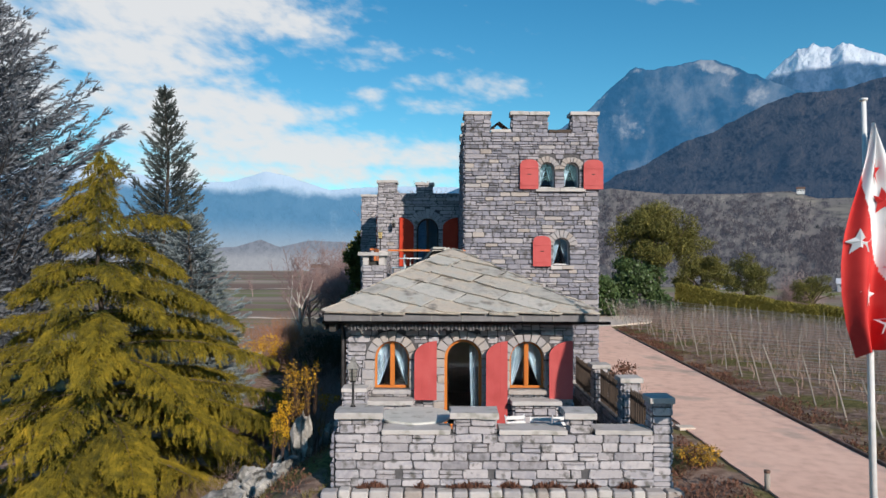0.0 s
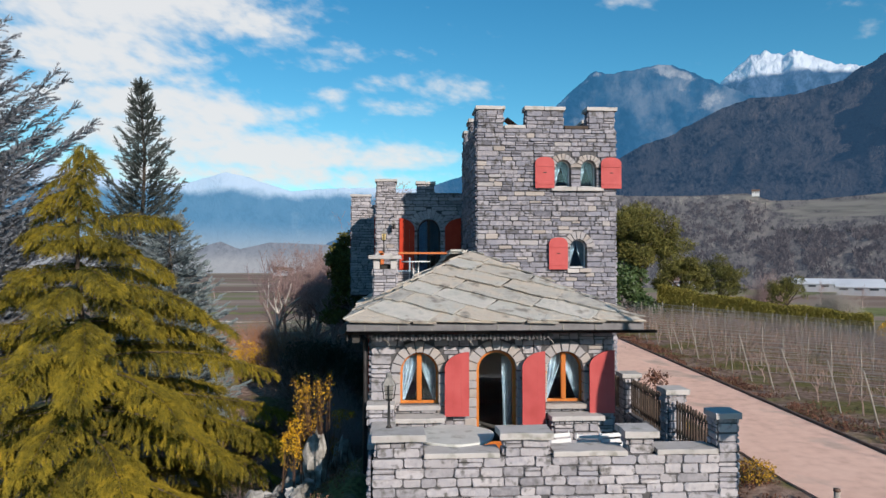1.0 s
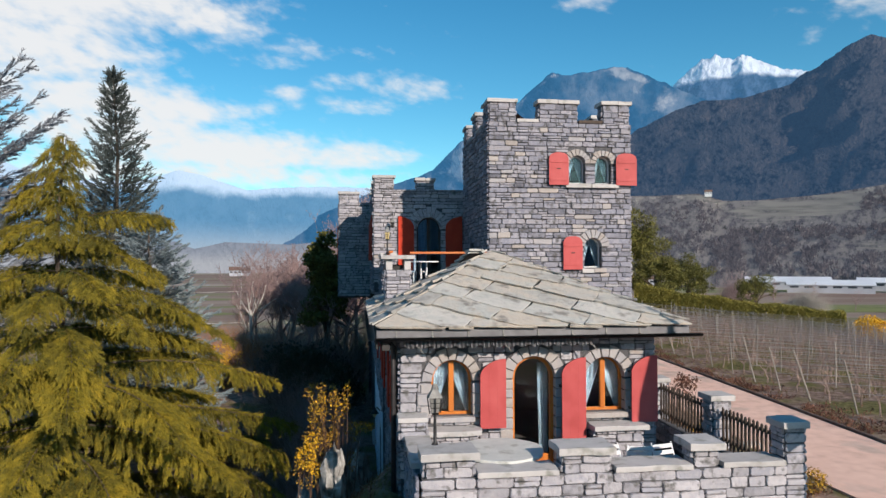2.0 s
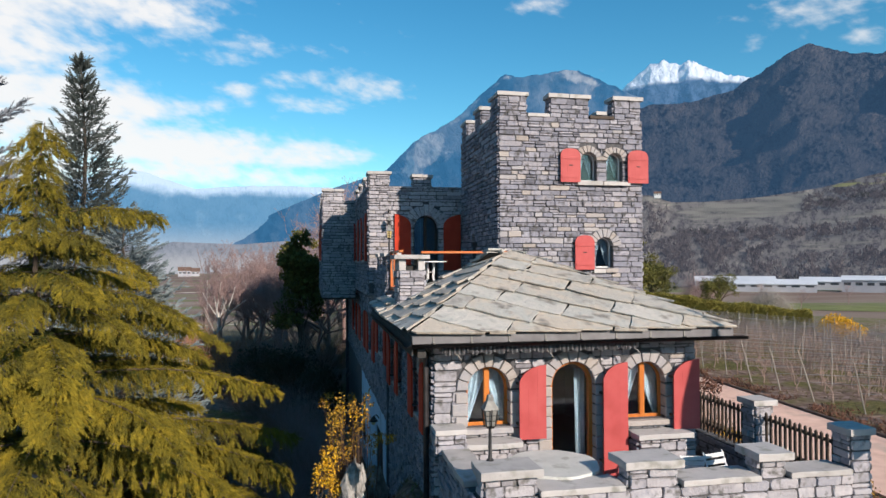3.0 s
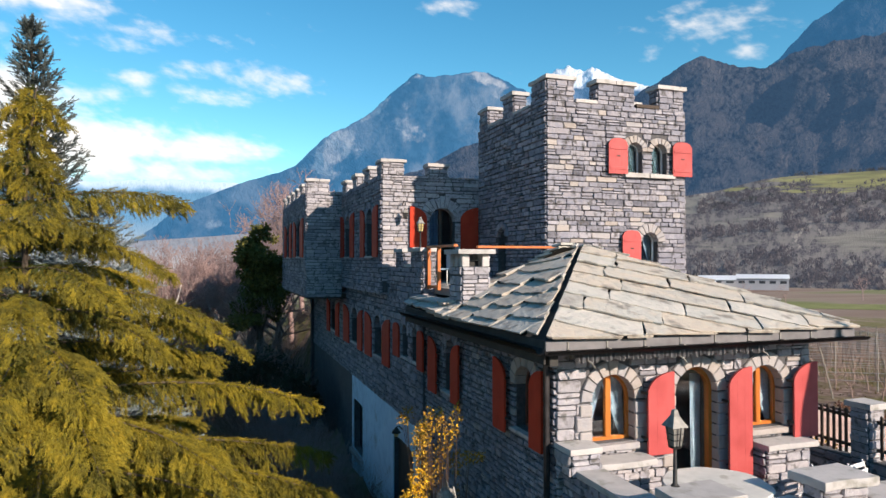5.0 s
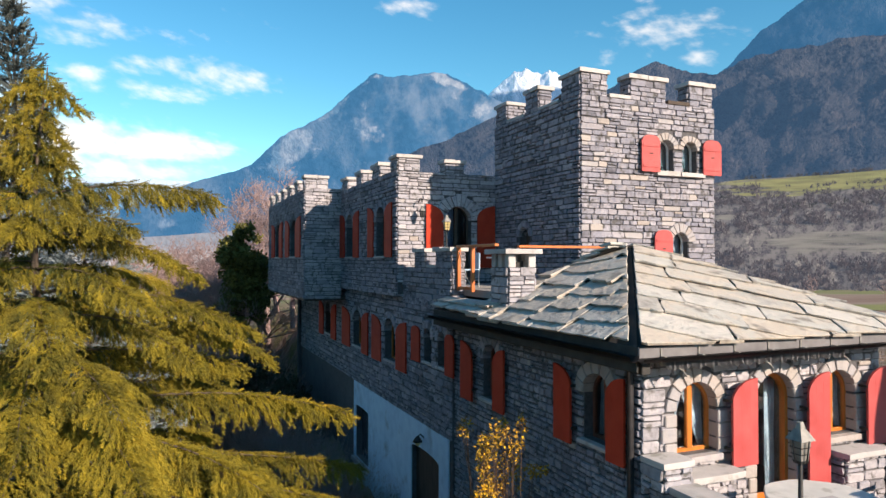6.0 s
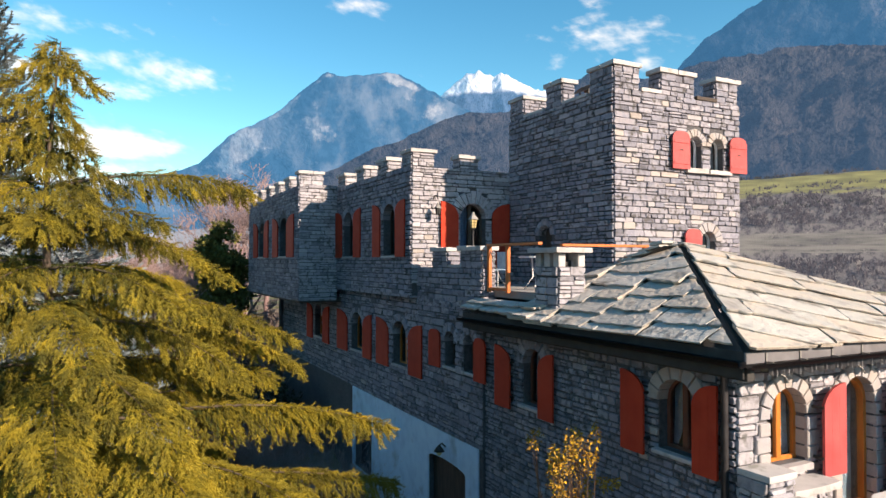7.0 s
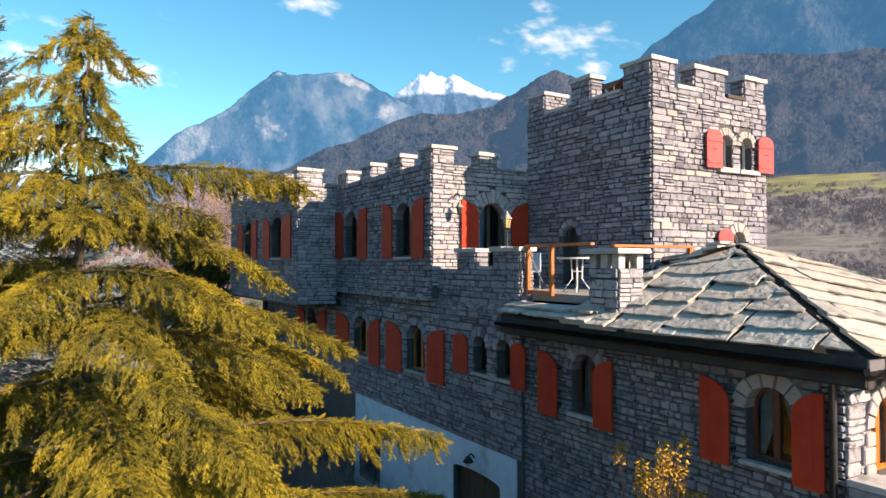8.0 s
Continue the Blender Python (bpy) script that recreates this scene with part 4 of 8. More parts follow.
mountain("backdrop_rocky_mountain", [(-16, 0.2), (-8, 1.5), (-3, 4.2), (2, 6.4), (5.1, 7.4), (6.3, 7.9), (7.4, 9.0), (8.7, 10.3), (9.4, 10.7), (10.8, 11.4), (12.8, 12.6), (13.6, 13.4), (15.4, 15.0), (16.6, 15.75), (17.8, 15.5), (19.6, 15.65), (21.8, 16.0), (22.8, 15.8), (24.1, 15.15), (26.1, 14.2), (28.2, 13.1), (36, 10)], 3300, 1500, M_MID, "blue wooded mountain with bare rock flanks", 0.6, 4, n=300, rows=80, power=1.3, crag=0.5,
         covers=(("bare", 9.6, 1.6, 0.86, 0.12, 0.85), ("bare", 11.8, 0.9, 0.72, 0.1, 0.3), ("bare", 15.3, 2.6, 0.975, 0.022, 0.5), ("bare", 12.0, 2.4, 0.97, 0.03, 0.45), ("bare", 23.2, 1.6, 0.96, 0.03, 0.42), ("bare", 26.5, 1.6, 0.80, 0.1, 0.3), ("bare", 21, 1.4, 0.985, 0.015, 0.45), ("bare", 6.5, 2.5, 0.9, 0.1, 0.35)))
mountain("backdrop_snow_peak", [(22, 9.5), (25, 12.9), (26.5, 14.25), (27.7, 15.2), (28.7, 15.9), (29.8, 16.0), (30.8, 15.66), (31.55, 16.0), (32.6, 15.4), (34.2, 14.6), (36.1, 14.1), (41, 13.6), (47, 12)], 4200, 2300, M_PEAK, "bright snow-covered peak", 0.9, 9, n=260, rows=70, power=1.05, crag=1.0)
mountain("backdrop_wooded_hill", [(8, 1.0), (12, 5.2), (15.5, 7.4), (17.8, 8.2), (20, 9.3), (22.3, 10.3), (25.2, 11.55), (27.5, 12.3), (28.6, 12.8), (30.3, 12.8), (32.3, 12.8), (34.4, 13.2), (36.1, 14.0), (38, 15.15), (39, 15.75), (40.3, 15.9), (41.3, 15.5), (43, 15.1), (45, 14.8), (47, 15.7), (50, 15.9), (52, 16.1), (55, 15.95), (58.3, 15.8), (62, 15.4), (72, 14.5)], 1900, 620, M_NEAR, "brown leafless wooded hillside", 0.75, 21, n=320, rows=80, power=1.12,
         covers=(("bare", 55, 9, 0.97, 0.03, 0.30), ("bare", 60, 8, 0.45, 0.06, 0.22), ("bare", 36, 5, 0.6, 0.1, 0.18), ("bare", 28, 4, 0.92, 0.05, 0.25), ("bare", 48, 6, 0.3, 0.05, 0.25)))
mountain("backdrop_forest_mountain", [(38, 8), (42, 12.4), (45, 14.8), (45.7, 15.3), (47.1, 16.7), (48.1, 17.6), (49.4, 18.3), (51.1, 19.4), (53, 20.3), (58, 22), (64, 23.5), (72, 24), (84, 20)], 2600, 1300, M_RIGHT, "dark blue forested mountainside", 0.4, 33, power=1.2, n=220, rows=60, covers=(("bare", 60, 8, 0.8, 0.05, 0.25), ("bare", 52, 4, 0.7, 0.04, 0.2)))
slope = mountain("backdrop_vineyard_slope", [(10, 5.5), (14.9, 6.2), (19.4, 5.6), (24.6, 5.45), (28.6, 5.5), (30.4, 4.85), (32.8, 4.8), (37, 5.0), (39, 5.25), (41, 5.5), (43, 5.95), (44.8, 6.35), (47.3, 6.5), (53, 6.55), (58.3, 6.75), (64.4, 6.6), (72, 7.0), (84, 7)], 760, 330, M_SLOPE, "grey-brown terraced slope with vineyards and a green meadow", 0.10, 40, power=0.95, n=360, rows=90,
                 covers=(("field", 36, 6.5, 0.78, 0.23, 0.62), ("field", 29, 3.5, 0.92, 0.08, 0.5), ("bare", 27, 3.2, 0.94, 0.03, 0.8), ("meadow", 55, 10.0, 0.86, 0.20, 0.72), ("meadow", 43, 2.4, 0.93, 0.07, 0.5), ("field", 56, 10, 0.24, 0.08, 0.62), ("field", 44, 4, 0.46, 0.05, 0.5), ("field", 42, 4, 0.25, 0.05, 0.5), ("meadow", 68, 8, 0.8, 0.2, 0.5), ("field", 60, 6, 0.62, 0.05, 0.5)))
# unseen range behind the camera, added to keep low yellow sky off the panes
mountain("backdrop_southern_range", [(86, 6), (100, 7), (118, 6), (135, 7.4), (152, 6), (170, 7), (190, 6), (210, 7.5), (232, 6.2), (250, 7), (268, 6), (285, 5)], 3300, 1500, M_RIGHT, "unseen blue range added behind the view to cover the low sky", 0.5, 61, power=1.2, n=200, rows=30)
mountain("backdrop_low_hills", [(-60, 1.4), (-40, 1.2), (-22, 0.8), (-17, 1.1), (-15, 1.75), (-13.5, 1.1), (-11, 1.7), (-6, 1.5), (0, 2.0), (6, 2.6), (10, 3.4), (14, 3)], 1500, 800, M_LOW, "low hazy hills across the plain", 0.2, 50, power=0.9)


def far_woods(label, mat, bands, seed, size=3.4):
    """Leafless trees far up the slope, too many and too small to count: upright tufts of thin twigs.
    bands: azimuth from and to, share of the way up from and to, how many."""
    r = np.random.RandomState(seed)
    rows = []
    for a0, a1, q0, q1, n in bands:
        for _ in range(n):
            a, q = r.uniform(a0, a1), r.uniform(q0, q1)
            if noise.noise((a * 0.9, q * 9.0, seed)) < -0.12:
                continue
            x, y, z = slope(a, 0.86 * q)
            h = size * r.uniform(0.6, 1.3)
            for k in range(15):
                w = r.normal(0, 0.28 * h, 2)
                rows.append((x + w[0], y + w[1], z + abs(r.normal(0, 0.3)) * h, r.uniform(0, 6.28), -r.uniform(0.7, 1.5), r.uniform(-3, 3), h * r.uniform(0.35, 0.8)))
    V = np.array([(0, 0, 0), (0.5, 0.16, 0.0), (1, 0.02, 0), (0.5, -0.16, 0.05)], float)
    VV, FF = far_spread(rows, V)
    me = bpy.data.meshes.new("far_woods")
    me.from_pydata(VV.tolist(), [], FF.tolist())
    tagged(link("far_woods", me, mat), label, "woods", "", "stuff")


def far_spread(rows, V):
    """Copies of one blade at rows of x, y, z, heading, dip, roll, size."""
    Q = np.array(rows)
    ch, sh, cd, sd = np.cos(Q[:, 3]), np.sin(Q[:, 3]), np.cos(Q[:, 4]), np.sin(Q[:, 4])
    x, y = V[None, :, 0] * Q[:, 6:7], V[None, :, 1] * Q[:, 6:7]
    X = x * cd[:, None] * ch[:, None] - y * sh[:, None] + Q[:, 0:1]
    Y = x * cd[:, None] * sh[:, None] + y * ch[:, None] + Q[:, 1:2]
    Z = -x * sd[:, None] + Q[:, 2:3] + 0 * y
    return np.stack([X, Y, Z], -1).reshape(-1, 3), np.arange(len(Q) * len(V)).reshape(-1, len(V))


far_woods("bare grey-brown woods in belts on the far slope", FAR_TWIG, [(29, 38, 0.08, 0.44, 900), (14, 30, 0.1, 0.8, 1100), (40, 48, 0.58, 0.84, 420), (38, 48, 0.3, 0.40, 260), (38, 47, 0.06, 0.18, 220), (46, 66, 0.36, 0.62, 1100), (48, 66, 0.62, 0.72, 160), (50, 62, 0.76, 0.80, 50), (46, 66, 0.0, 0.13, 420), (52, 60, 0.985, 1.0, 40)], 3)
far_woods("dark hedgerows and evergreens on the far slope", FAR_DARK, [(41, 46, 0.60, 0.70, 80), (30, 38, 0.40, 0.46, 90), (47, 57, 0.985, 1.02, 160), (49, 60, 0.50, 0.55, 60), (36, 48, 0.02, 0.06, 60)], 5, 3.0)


# ---- pavilion ----
FRONT, LEFT, PLEFT, PRIGHT = facing("front", 0.0), facing("left", 0.0), facing("left", 0.08), facing("right", 4.97)
pavilion = thing("pavilion", "low stone pavilion with arched windows and hipped slab roof", "building", (2.5, 0, 0))
O1, OD, O2 = Opening(0.66, 1.43, 1.32, 2.36, 0.40), Opening(2.18, 3.01, 0.2, 2.40, 0.42), Opening(3.60, 4.37, 1.32, 2.36, 0.40)
wf = wall_core("wall", FRONT, 0.11, 4.94, -0.4, 2.95, [O1, OD, O2], 0.38, MORTAR, pavilion, "front wall of pale coursed stone")
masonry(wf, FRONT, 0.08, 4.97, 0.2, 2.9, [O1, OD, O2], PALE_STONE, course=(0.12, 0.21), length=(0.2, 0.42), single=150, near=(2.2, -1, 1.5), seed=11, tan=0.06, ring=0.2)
for k, o in enumerate((O1, OD, O2)):
    voussoirs(wf, FRONT, o, TAN_STONE, ring=0.2, seed=60 + k, n=9)
    for s in (-1, 1):                                                   # light jamb blocks
        e = o.ua if s < 0 else o.ub
        z = o.va + 0.02
        rr = random.Random(80 + k)
        while z < o.spring - 0.1:
            h = min(rr.uniform(0.16, 0.24), o.spring - z)
            w = rr.uniform(0.13, 0.27)
            bm = bmesh.new()
            e0 = e - s * 0.007
            box(bm, min(e0, e + s * w), max(e0, e + s * w), z + 0.006, z + h - 0.006, -0.2, 0.062, bevel=0.014)
            bmesh.ops.transform(bm, matrix=FRONT, verts=bm.verts)
            part("jamb_stone", bm, TAN_STONE, wf)
            z += h
SIDE_OPS = [Opening(-1.37, -0.65, 1.32, 2.38, 0.36), Opening(-5.0, -4.32, 1.28, 2.4, 0.34)]
wl = wall_core("wall", PLEFT, -6.45, -0.39, -3.4, 2.95, SIDE_OPS, 0.38, MORTAR, pavilion, "shaded side wall of coursed rubble")
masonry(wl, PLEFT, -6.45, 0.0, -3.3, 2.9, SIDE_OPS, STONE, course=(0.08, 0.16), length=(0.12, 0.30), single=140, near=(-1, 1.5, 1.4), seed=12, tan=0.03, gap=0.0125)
for k, o in enumerate(SIDE_OPS):
    voussoirs(wl, PLEFT, o, TAN_STONE if k == 0 else STONE, ring=0.22, seed=64 + k, n=7)
    window(pavilion, PLEFT, o, BROWN_RED_WOOD, sill=0.12, deep=0.16)
wr = wall_core("wall", PRIGHT, 0.39, 5.52, -0.3, 2.95, [], 0.38, MORTAR, pavilion)
masonry(wr, PRIGHT, 0.0, 5.52, 0.0, 2.9, [], STONE, seed=13)
window(pavilion, FRONT, O1, ORANGE_WOOD, deep=0.13)
window(pavilion, FRONT, O2, ORANGE_WOOD, deep=0.13)


def pavilion_door():
    bm = bmesh.new()
    arch_ring(bm, OD, -0.2, -0.1, 0.0, 0.07)
    bmesh.ops.transform(bm, matrix=FRONT, verts=bm.verts)
    door = part("door", bm, ORANGE_WOOD, pavilion, "arched glazed door in an orange wooden frame")
    bm = bmesh.new()
    box(bm, OD.ua + 0.07, OD.ub - 0.07, 0.24, 0.52, -0.18, -0.13, bevel=0.01)
    bmesh.ops.transform(bm, matrix=FRONT, verts=bm.verts)
    part("kick_panel", bm, ORANGE_WOOD, door)
    bm = bmesh.new()
    arch_plate(bm, OD, -0.166, -0.16, 0.04)
    bmesh.ops.transform(bm, matrix=FRONT, verts=bm.verts)
    part("pane", bm, GLASS, door).visible_shadow = False
    bm = bmesh.new()
    rows = []
    for k in range(9):
        z = 0.3 + k * 0.24
        rows.append([bm.verts.new((OD.ub - 0.05 - 0.22 * j / 10 * (0.75 + 0.25 * k / 8), 0.32 + 0.03 * math.sin(j * 2 + k * 0.3), z)) for j in range(11)])
    for a, b in zip(rows, rows[1:]):
        for j in range(10):
            bm.faces.new((a[j], a[j + 1], b[j + 1], b[j]))
    bmesh.ops.solidify(bm, geom=bm.faces[:], thickness=0.004)
    part("curtain", bm, CURTAIN, door, "", True)
    boxed("threshold", (OD.ua - 0.05, OD.ub + 0.05, -0.12, 0.1, 0.16, 0.215), CAP, door)


pavilion_door()
shutter(pavilion, FRONT, 1.54, 2.02, 1.12, 2.38, 1, 0.23, hinges=False)
shutter(pavilion, FRONT, 3.08, 3.54, 0.22, 2.38, 1, 0.23, hinges=False)
shutter(pavilion, FRONT, 4.44, 4.95, 1.14, 2.39, 1, 0.21, hinges=False)
shutter(pavilion, PLEFT, -2.04, -1.55, 1.18, 2.41, -1, 0.16, hinges=False, mat=RED_SHADE_SIDE)
shutter(pavilion, PLEFT, -0.61, -0.19, 1.18, 2.43, 1, 0.16, hinges=False, mat=RED_SHADE_SIDE)
shutter(pavilion, PLEFT, -4.3, -3.84, 1.15, 2.38, 1, 0.16, hinges=False, mat=RED_SHADE_SIDE)
shutter(pavilion, PLEFT, -5.86, -5.29, 1.12, 2.36, -1, 0.16, hinges=False, mat=RED_SHADE_SIDE)
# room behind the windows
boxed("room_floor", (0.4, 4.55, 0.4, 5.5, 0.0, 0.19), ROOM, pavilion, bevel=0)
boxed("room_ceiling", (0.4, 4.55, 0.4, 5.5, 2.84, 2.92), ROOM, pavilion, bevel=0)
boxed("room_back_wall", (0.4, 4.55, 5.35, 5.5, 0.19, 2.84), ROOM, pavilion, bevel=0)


# Roof: heavy irregular slabs in overlapping courses.
def clip(poly, edge_a, edge_b):
    """The part of a polygon to the left of the line a to b."""
    res = []
    ax, ay = edge_a
    dx, dy = edge_b[0] - ax, edge_b[1] - ay

    def side(p):
        return dx * (p[1] - ay) - dy * (p[0] - ax)
    for p, q in zip(poly, poly[1:] + poly[:1]):
        sp, sq = side(p), side(q)
        if sp >= 0:
            res.append(p)
        if sp * sq < 0:
            t = sp / (sp - sq)
            res.append((p[0] + t * (q[0] - p[0]), p[1] + t * (q[1] - p[1])))
    return res


def roof_slope(parent, outline, origin, udir, vdir, course, width, thick, seed, slant=0.25, tilt=0.0, gap=0.012, rag=0.03, wedge=0.085):
    """outline: the slope's corners in its own (u, v), counter-clockwise, v up the slope; tilt: degrees by which the courses climb along u."""
    r = random.Random(seed)
    u_ax, v_ax = Vector(udir).normalized(), Vector(vdir).normalized()
    n_ax = u_ax.cross(v_ax)
    o = Vector(origin)
    bm = bmesh.new()
    bm.faces.new([bm.verts.new(o + p[0] * u_ax + p[1] * v_ax - 0.012 * n_ax) for p in outline])
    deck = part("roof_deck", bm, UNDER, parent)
    ct, st = math.cos(radians(tilt)), math.sin(radians(tilt))
    turned = [(p[0] * ct + p[1] * st, -p[0] * st + p[1] * ct) for p in outline]
    umin, umax = min(p[0] for p in turned), max(p[0] for p in turned)
    vmin, vmax = min(p[1] for p in turned), max(p[1] for p in turned)
    v, row = vmin - 0.06, 0
    while v < vmax:
        h = r.uniform(*course)
        u = umin - r.uniform(0.1, 0.7)
        while u < umax:
            w = r.uniform(*width)
            sl = slant * r.uniform(0.5, 1.0) * (1 if r.random() < 0.8 else -0.5) * h
            e = r.uniform(0.01, 0.05)
            quad = [(u, v + sl + r.uniform(-e, e)), (u + w * 0.35, v + sl * 0.45 - e * 0.6), (u + w * 0.7, v + sl * 0.1 - e), (u + w, v - sl * 0.35), (u + w + h * 0.35 * slant, v + h * 1.35), (u + h * 0.35 * slant, v + h * 1.35 + sl)]
            ragged = []
            for a, b in zip(quad, quad[1:] + quad[:1]):
                ragged.append(a)
                for f in (0.33, 0.67):
                    ragged.append((a[0] + f * (b[0] - a[0]) + r.uniform(-rag, rag), a[1] + f * (b[1] - a[1]) + r.uniform(-rag, rag)))
            poly = [(a * ct - b * st, a * st + b * ct) for a, b in ragged]
            for a, b in zip(outline, outline[1:] + outline[:1]):
                if abs(a[1]) < 1e-6 and abs(b[1]) < 1e-6:
                    a, b = (a[0], -0.1), (b[0], -0.1)
                poly = clip(poly, a, b)
                if len(poly) < 3:
                    break
            if len(poly) >= 3:
                area = abs(sum(p[0] * q[1] - q[0] * p[1] for p, q in zip(poly, poly[1:] + poly[:1]))) / 2
                if area > 0.012:
                    t = thick * r.uniform(0.75, 1.3)
                    lift = r.uniform(0.0, 0.02)
                    b2 = bmesh.new()
                    c = (sum(p[0] for p in poly) / len(poly), sum(p[1] for p in poly) / len(poly))

                    def at(p, up, s=1.0):
                        q = (c[0] + (p[0] - c[0]) * s, c[1] + (p[1] - c[1]) * s)
                        base = wedge * min(1.3, max(0.0, 1 - (-q[0] * st + q[1] * ct - v) / (h * 1.35))) + lift
                        return o + q[0] * u_ax + q[1] * v_ax + (base + up) * n_ax
                    lo, hi, tp = [b2.verts.new(at(p, 0, 0.965 - gap)) for p in poly], [b2.verts.new(at(p, t * 0.75 + r.uniform(-0.004, 0.004), 0.997 - gap)) for p in poly], [b2.verts.new(at(p, t + r.uniform(-0.003, 0.003), 0.98 - gap)) for p in poly]
                    k = len(poly)
                    for A, B in ((lo, hi), (hi, tp)):
                        for j in range(k):
                            b2.faces.new((A[j], A[(j + 1) % k], B[(j + 1) % k], B[j]))
                    b2.faces.new(tp)
                    b2.faces.new(lo[::-1])
                    part("roof_slab", b2, SLATE, deck)
            u += w + gap
        v += h
        row += 1


def pavilion_roof():
    ex0, ex1, ey, ez = -0.36, 5.44, -0.29, 2.99
    fy = -0.50                                                          # the front eave stands further out
    ax, ay, az = 2.38, 3.1, 4.38
    roof = thing("slab_roof", "hipped roof of large irregular grey-green stone slabs", "roof", (2.5, 0, 3.0))
    # front slope
    up = Vector((0, ay - fy, az - ez))
    roof_slope(roof, [(0, 0), (ex1 - ex0 - 0.06, 0), (ax - ex0, up.length)], (ex0, fy, ez), (1, 0, 0), up, (0.5, 0.68), (1.0, 1.8), 0.036, 5, 0.10, -31, 0.008, 0.03, 0.055)
    # left slope: u runs from the back to the front
    up = Vector((ax - ex0, 0, az - ez))
    L = up.length
    back = 6.75
    roof_slope(roof, [(back - 4.75, 0), (back - fy - 0.16, 0), (back - ay - 0.10, L), (back - 4.55, L * 0.43), (back - 4.75, L * 0.3)], (ex0, back, ez), (0, -1, 0), up, (0.44, 0.62), (0.7, 1.25), 0.04, 6, 0.5, 12, 0.03, 0.035, 0.062)
    roof_slope(roof, [(0, 0), (2.7, 0), (2.7, 0.46), (0, 0.46)], (ex0, back, ez + 0.012), (0, -1, 0), up, (0.24, 0.3), (0.6, 0.9), 0.045, 8, 0.25)
    bm = bmesh.new()                                                    # dark sheet closes the gap at the hip and stands in for its shadow
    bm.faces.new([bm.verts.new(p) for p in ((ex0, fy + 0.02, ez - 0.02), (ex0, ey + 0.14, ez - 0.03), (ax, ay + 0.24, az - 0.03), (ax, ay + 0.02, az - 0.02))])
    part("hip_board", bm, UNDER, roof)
    # short back slope down to the roof terrace
    dn = Vector((-0.25, 1.45, -0.72))
    roof_slope(roof, [(-1.1, 0), (0.65, 0), (0.3, dn.length), (-0.02, dn.length)], (2.2 + dn.x, ay + dn.y, az + dn.z), (-1, 0, 0), -dn, (0.2, 0.3), (0.4, 0.7), 0.045, 9, 0.2)
    # right slope up to the tower
    up = Vector((ax - ex1, 0, az - ez))
    L = up.length
    roof_slope(roof, [(0, 0), (5.45 - ey, 0), (5.45 - ey, L * 0.8), (ay - ey, L)], (ex1, ey, ez), (0, 1, 0), up, (0.3, 0.45), (0.6, 1.1), 0.035, 7, 0.3)
    # eaves: boards, gutter with brackets, soffit
    boxed("soffit", (ex0 + 0.03, ex1 - 0.03, fy + 0.03, 0.0, 2.84, 2.9), DARK_WOOD, roof, bevel=0)
    boxed("soffit", (ex0 + 0.03, 0.0, 0.002, 6.7, 2.84, 2.9), DARK_WOOD, roof, bevel=0)
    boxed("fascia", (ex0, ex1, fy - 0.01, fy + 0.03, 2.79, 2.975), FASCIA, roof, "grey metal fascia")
    boxed("fascia", (ex0 - 0.01, ex0 + 0.025, fy + 0.032, 6.72, 2.64, 2.985), UNDER, roof, "black fascia")
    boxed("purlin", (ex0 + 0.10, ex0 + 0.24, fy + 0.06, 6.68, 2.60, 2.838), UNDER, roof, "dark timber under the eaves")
    for side in (0, 1):
        bm = bmesh.new()
        pts = []
        for k in range(7):
            a = math.pi * k / 6
            rad = 0.055 if side == 0 else 0.075
            pts.append((-0.012 - rad + rad * math.cos(a), 2.865 - 1.1 * rad * math.sin(a)))
        lo, hi = (ex0 - 0.02, ex1 + 0.22) if side == 0 else (fy - 0.02, 6.74)
        ring = []
        for e in (lo, hi):
            ring.append([bm.verts.new((e, fy + p[0], p[1] - 0.03) if side == 0 else (ex0 + p[0], e, p[1])) for p in pts])
        for j in range(6):
            bm.faces.new((ring[0][j], ring[0][j + 1], ring[1][j + 1], ring[1][j]))
        bmesh.ops.solidify(bm, geom=bm.faces[:], thickness=0.006)
        part("gutter", bm, DARK_METAL, roof, "half-round dark metal gutter", True)
    for k in range(9):
        x = ex0 + 0.35 + k * 0.64
        bm = bmesh.new()
        box(bm, x - 0.016, x + 0.016, fy - 0.115, fy - 0.012, 2.842, 2.852)
        box(bm, x - 0.012, x + 0.012, fy - 0.024, fy - 0.011, 2.83, 2.955)
        part("gutter_bracket", bm, GREY_METAL, roof)
    tubed("downpipe", [(-0.2, 0.02, 2.84), (-0.03, 0.10, 2.6), (-0.03, 0.10, -2.6)], 0.05, DARK_METAL, roof, "dark downpipe at the corner")
    return roof


pavilion_roof()


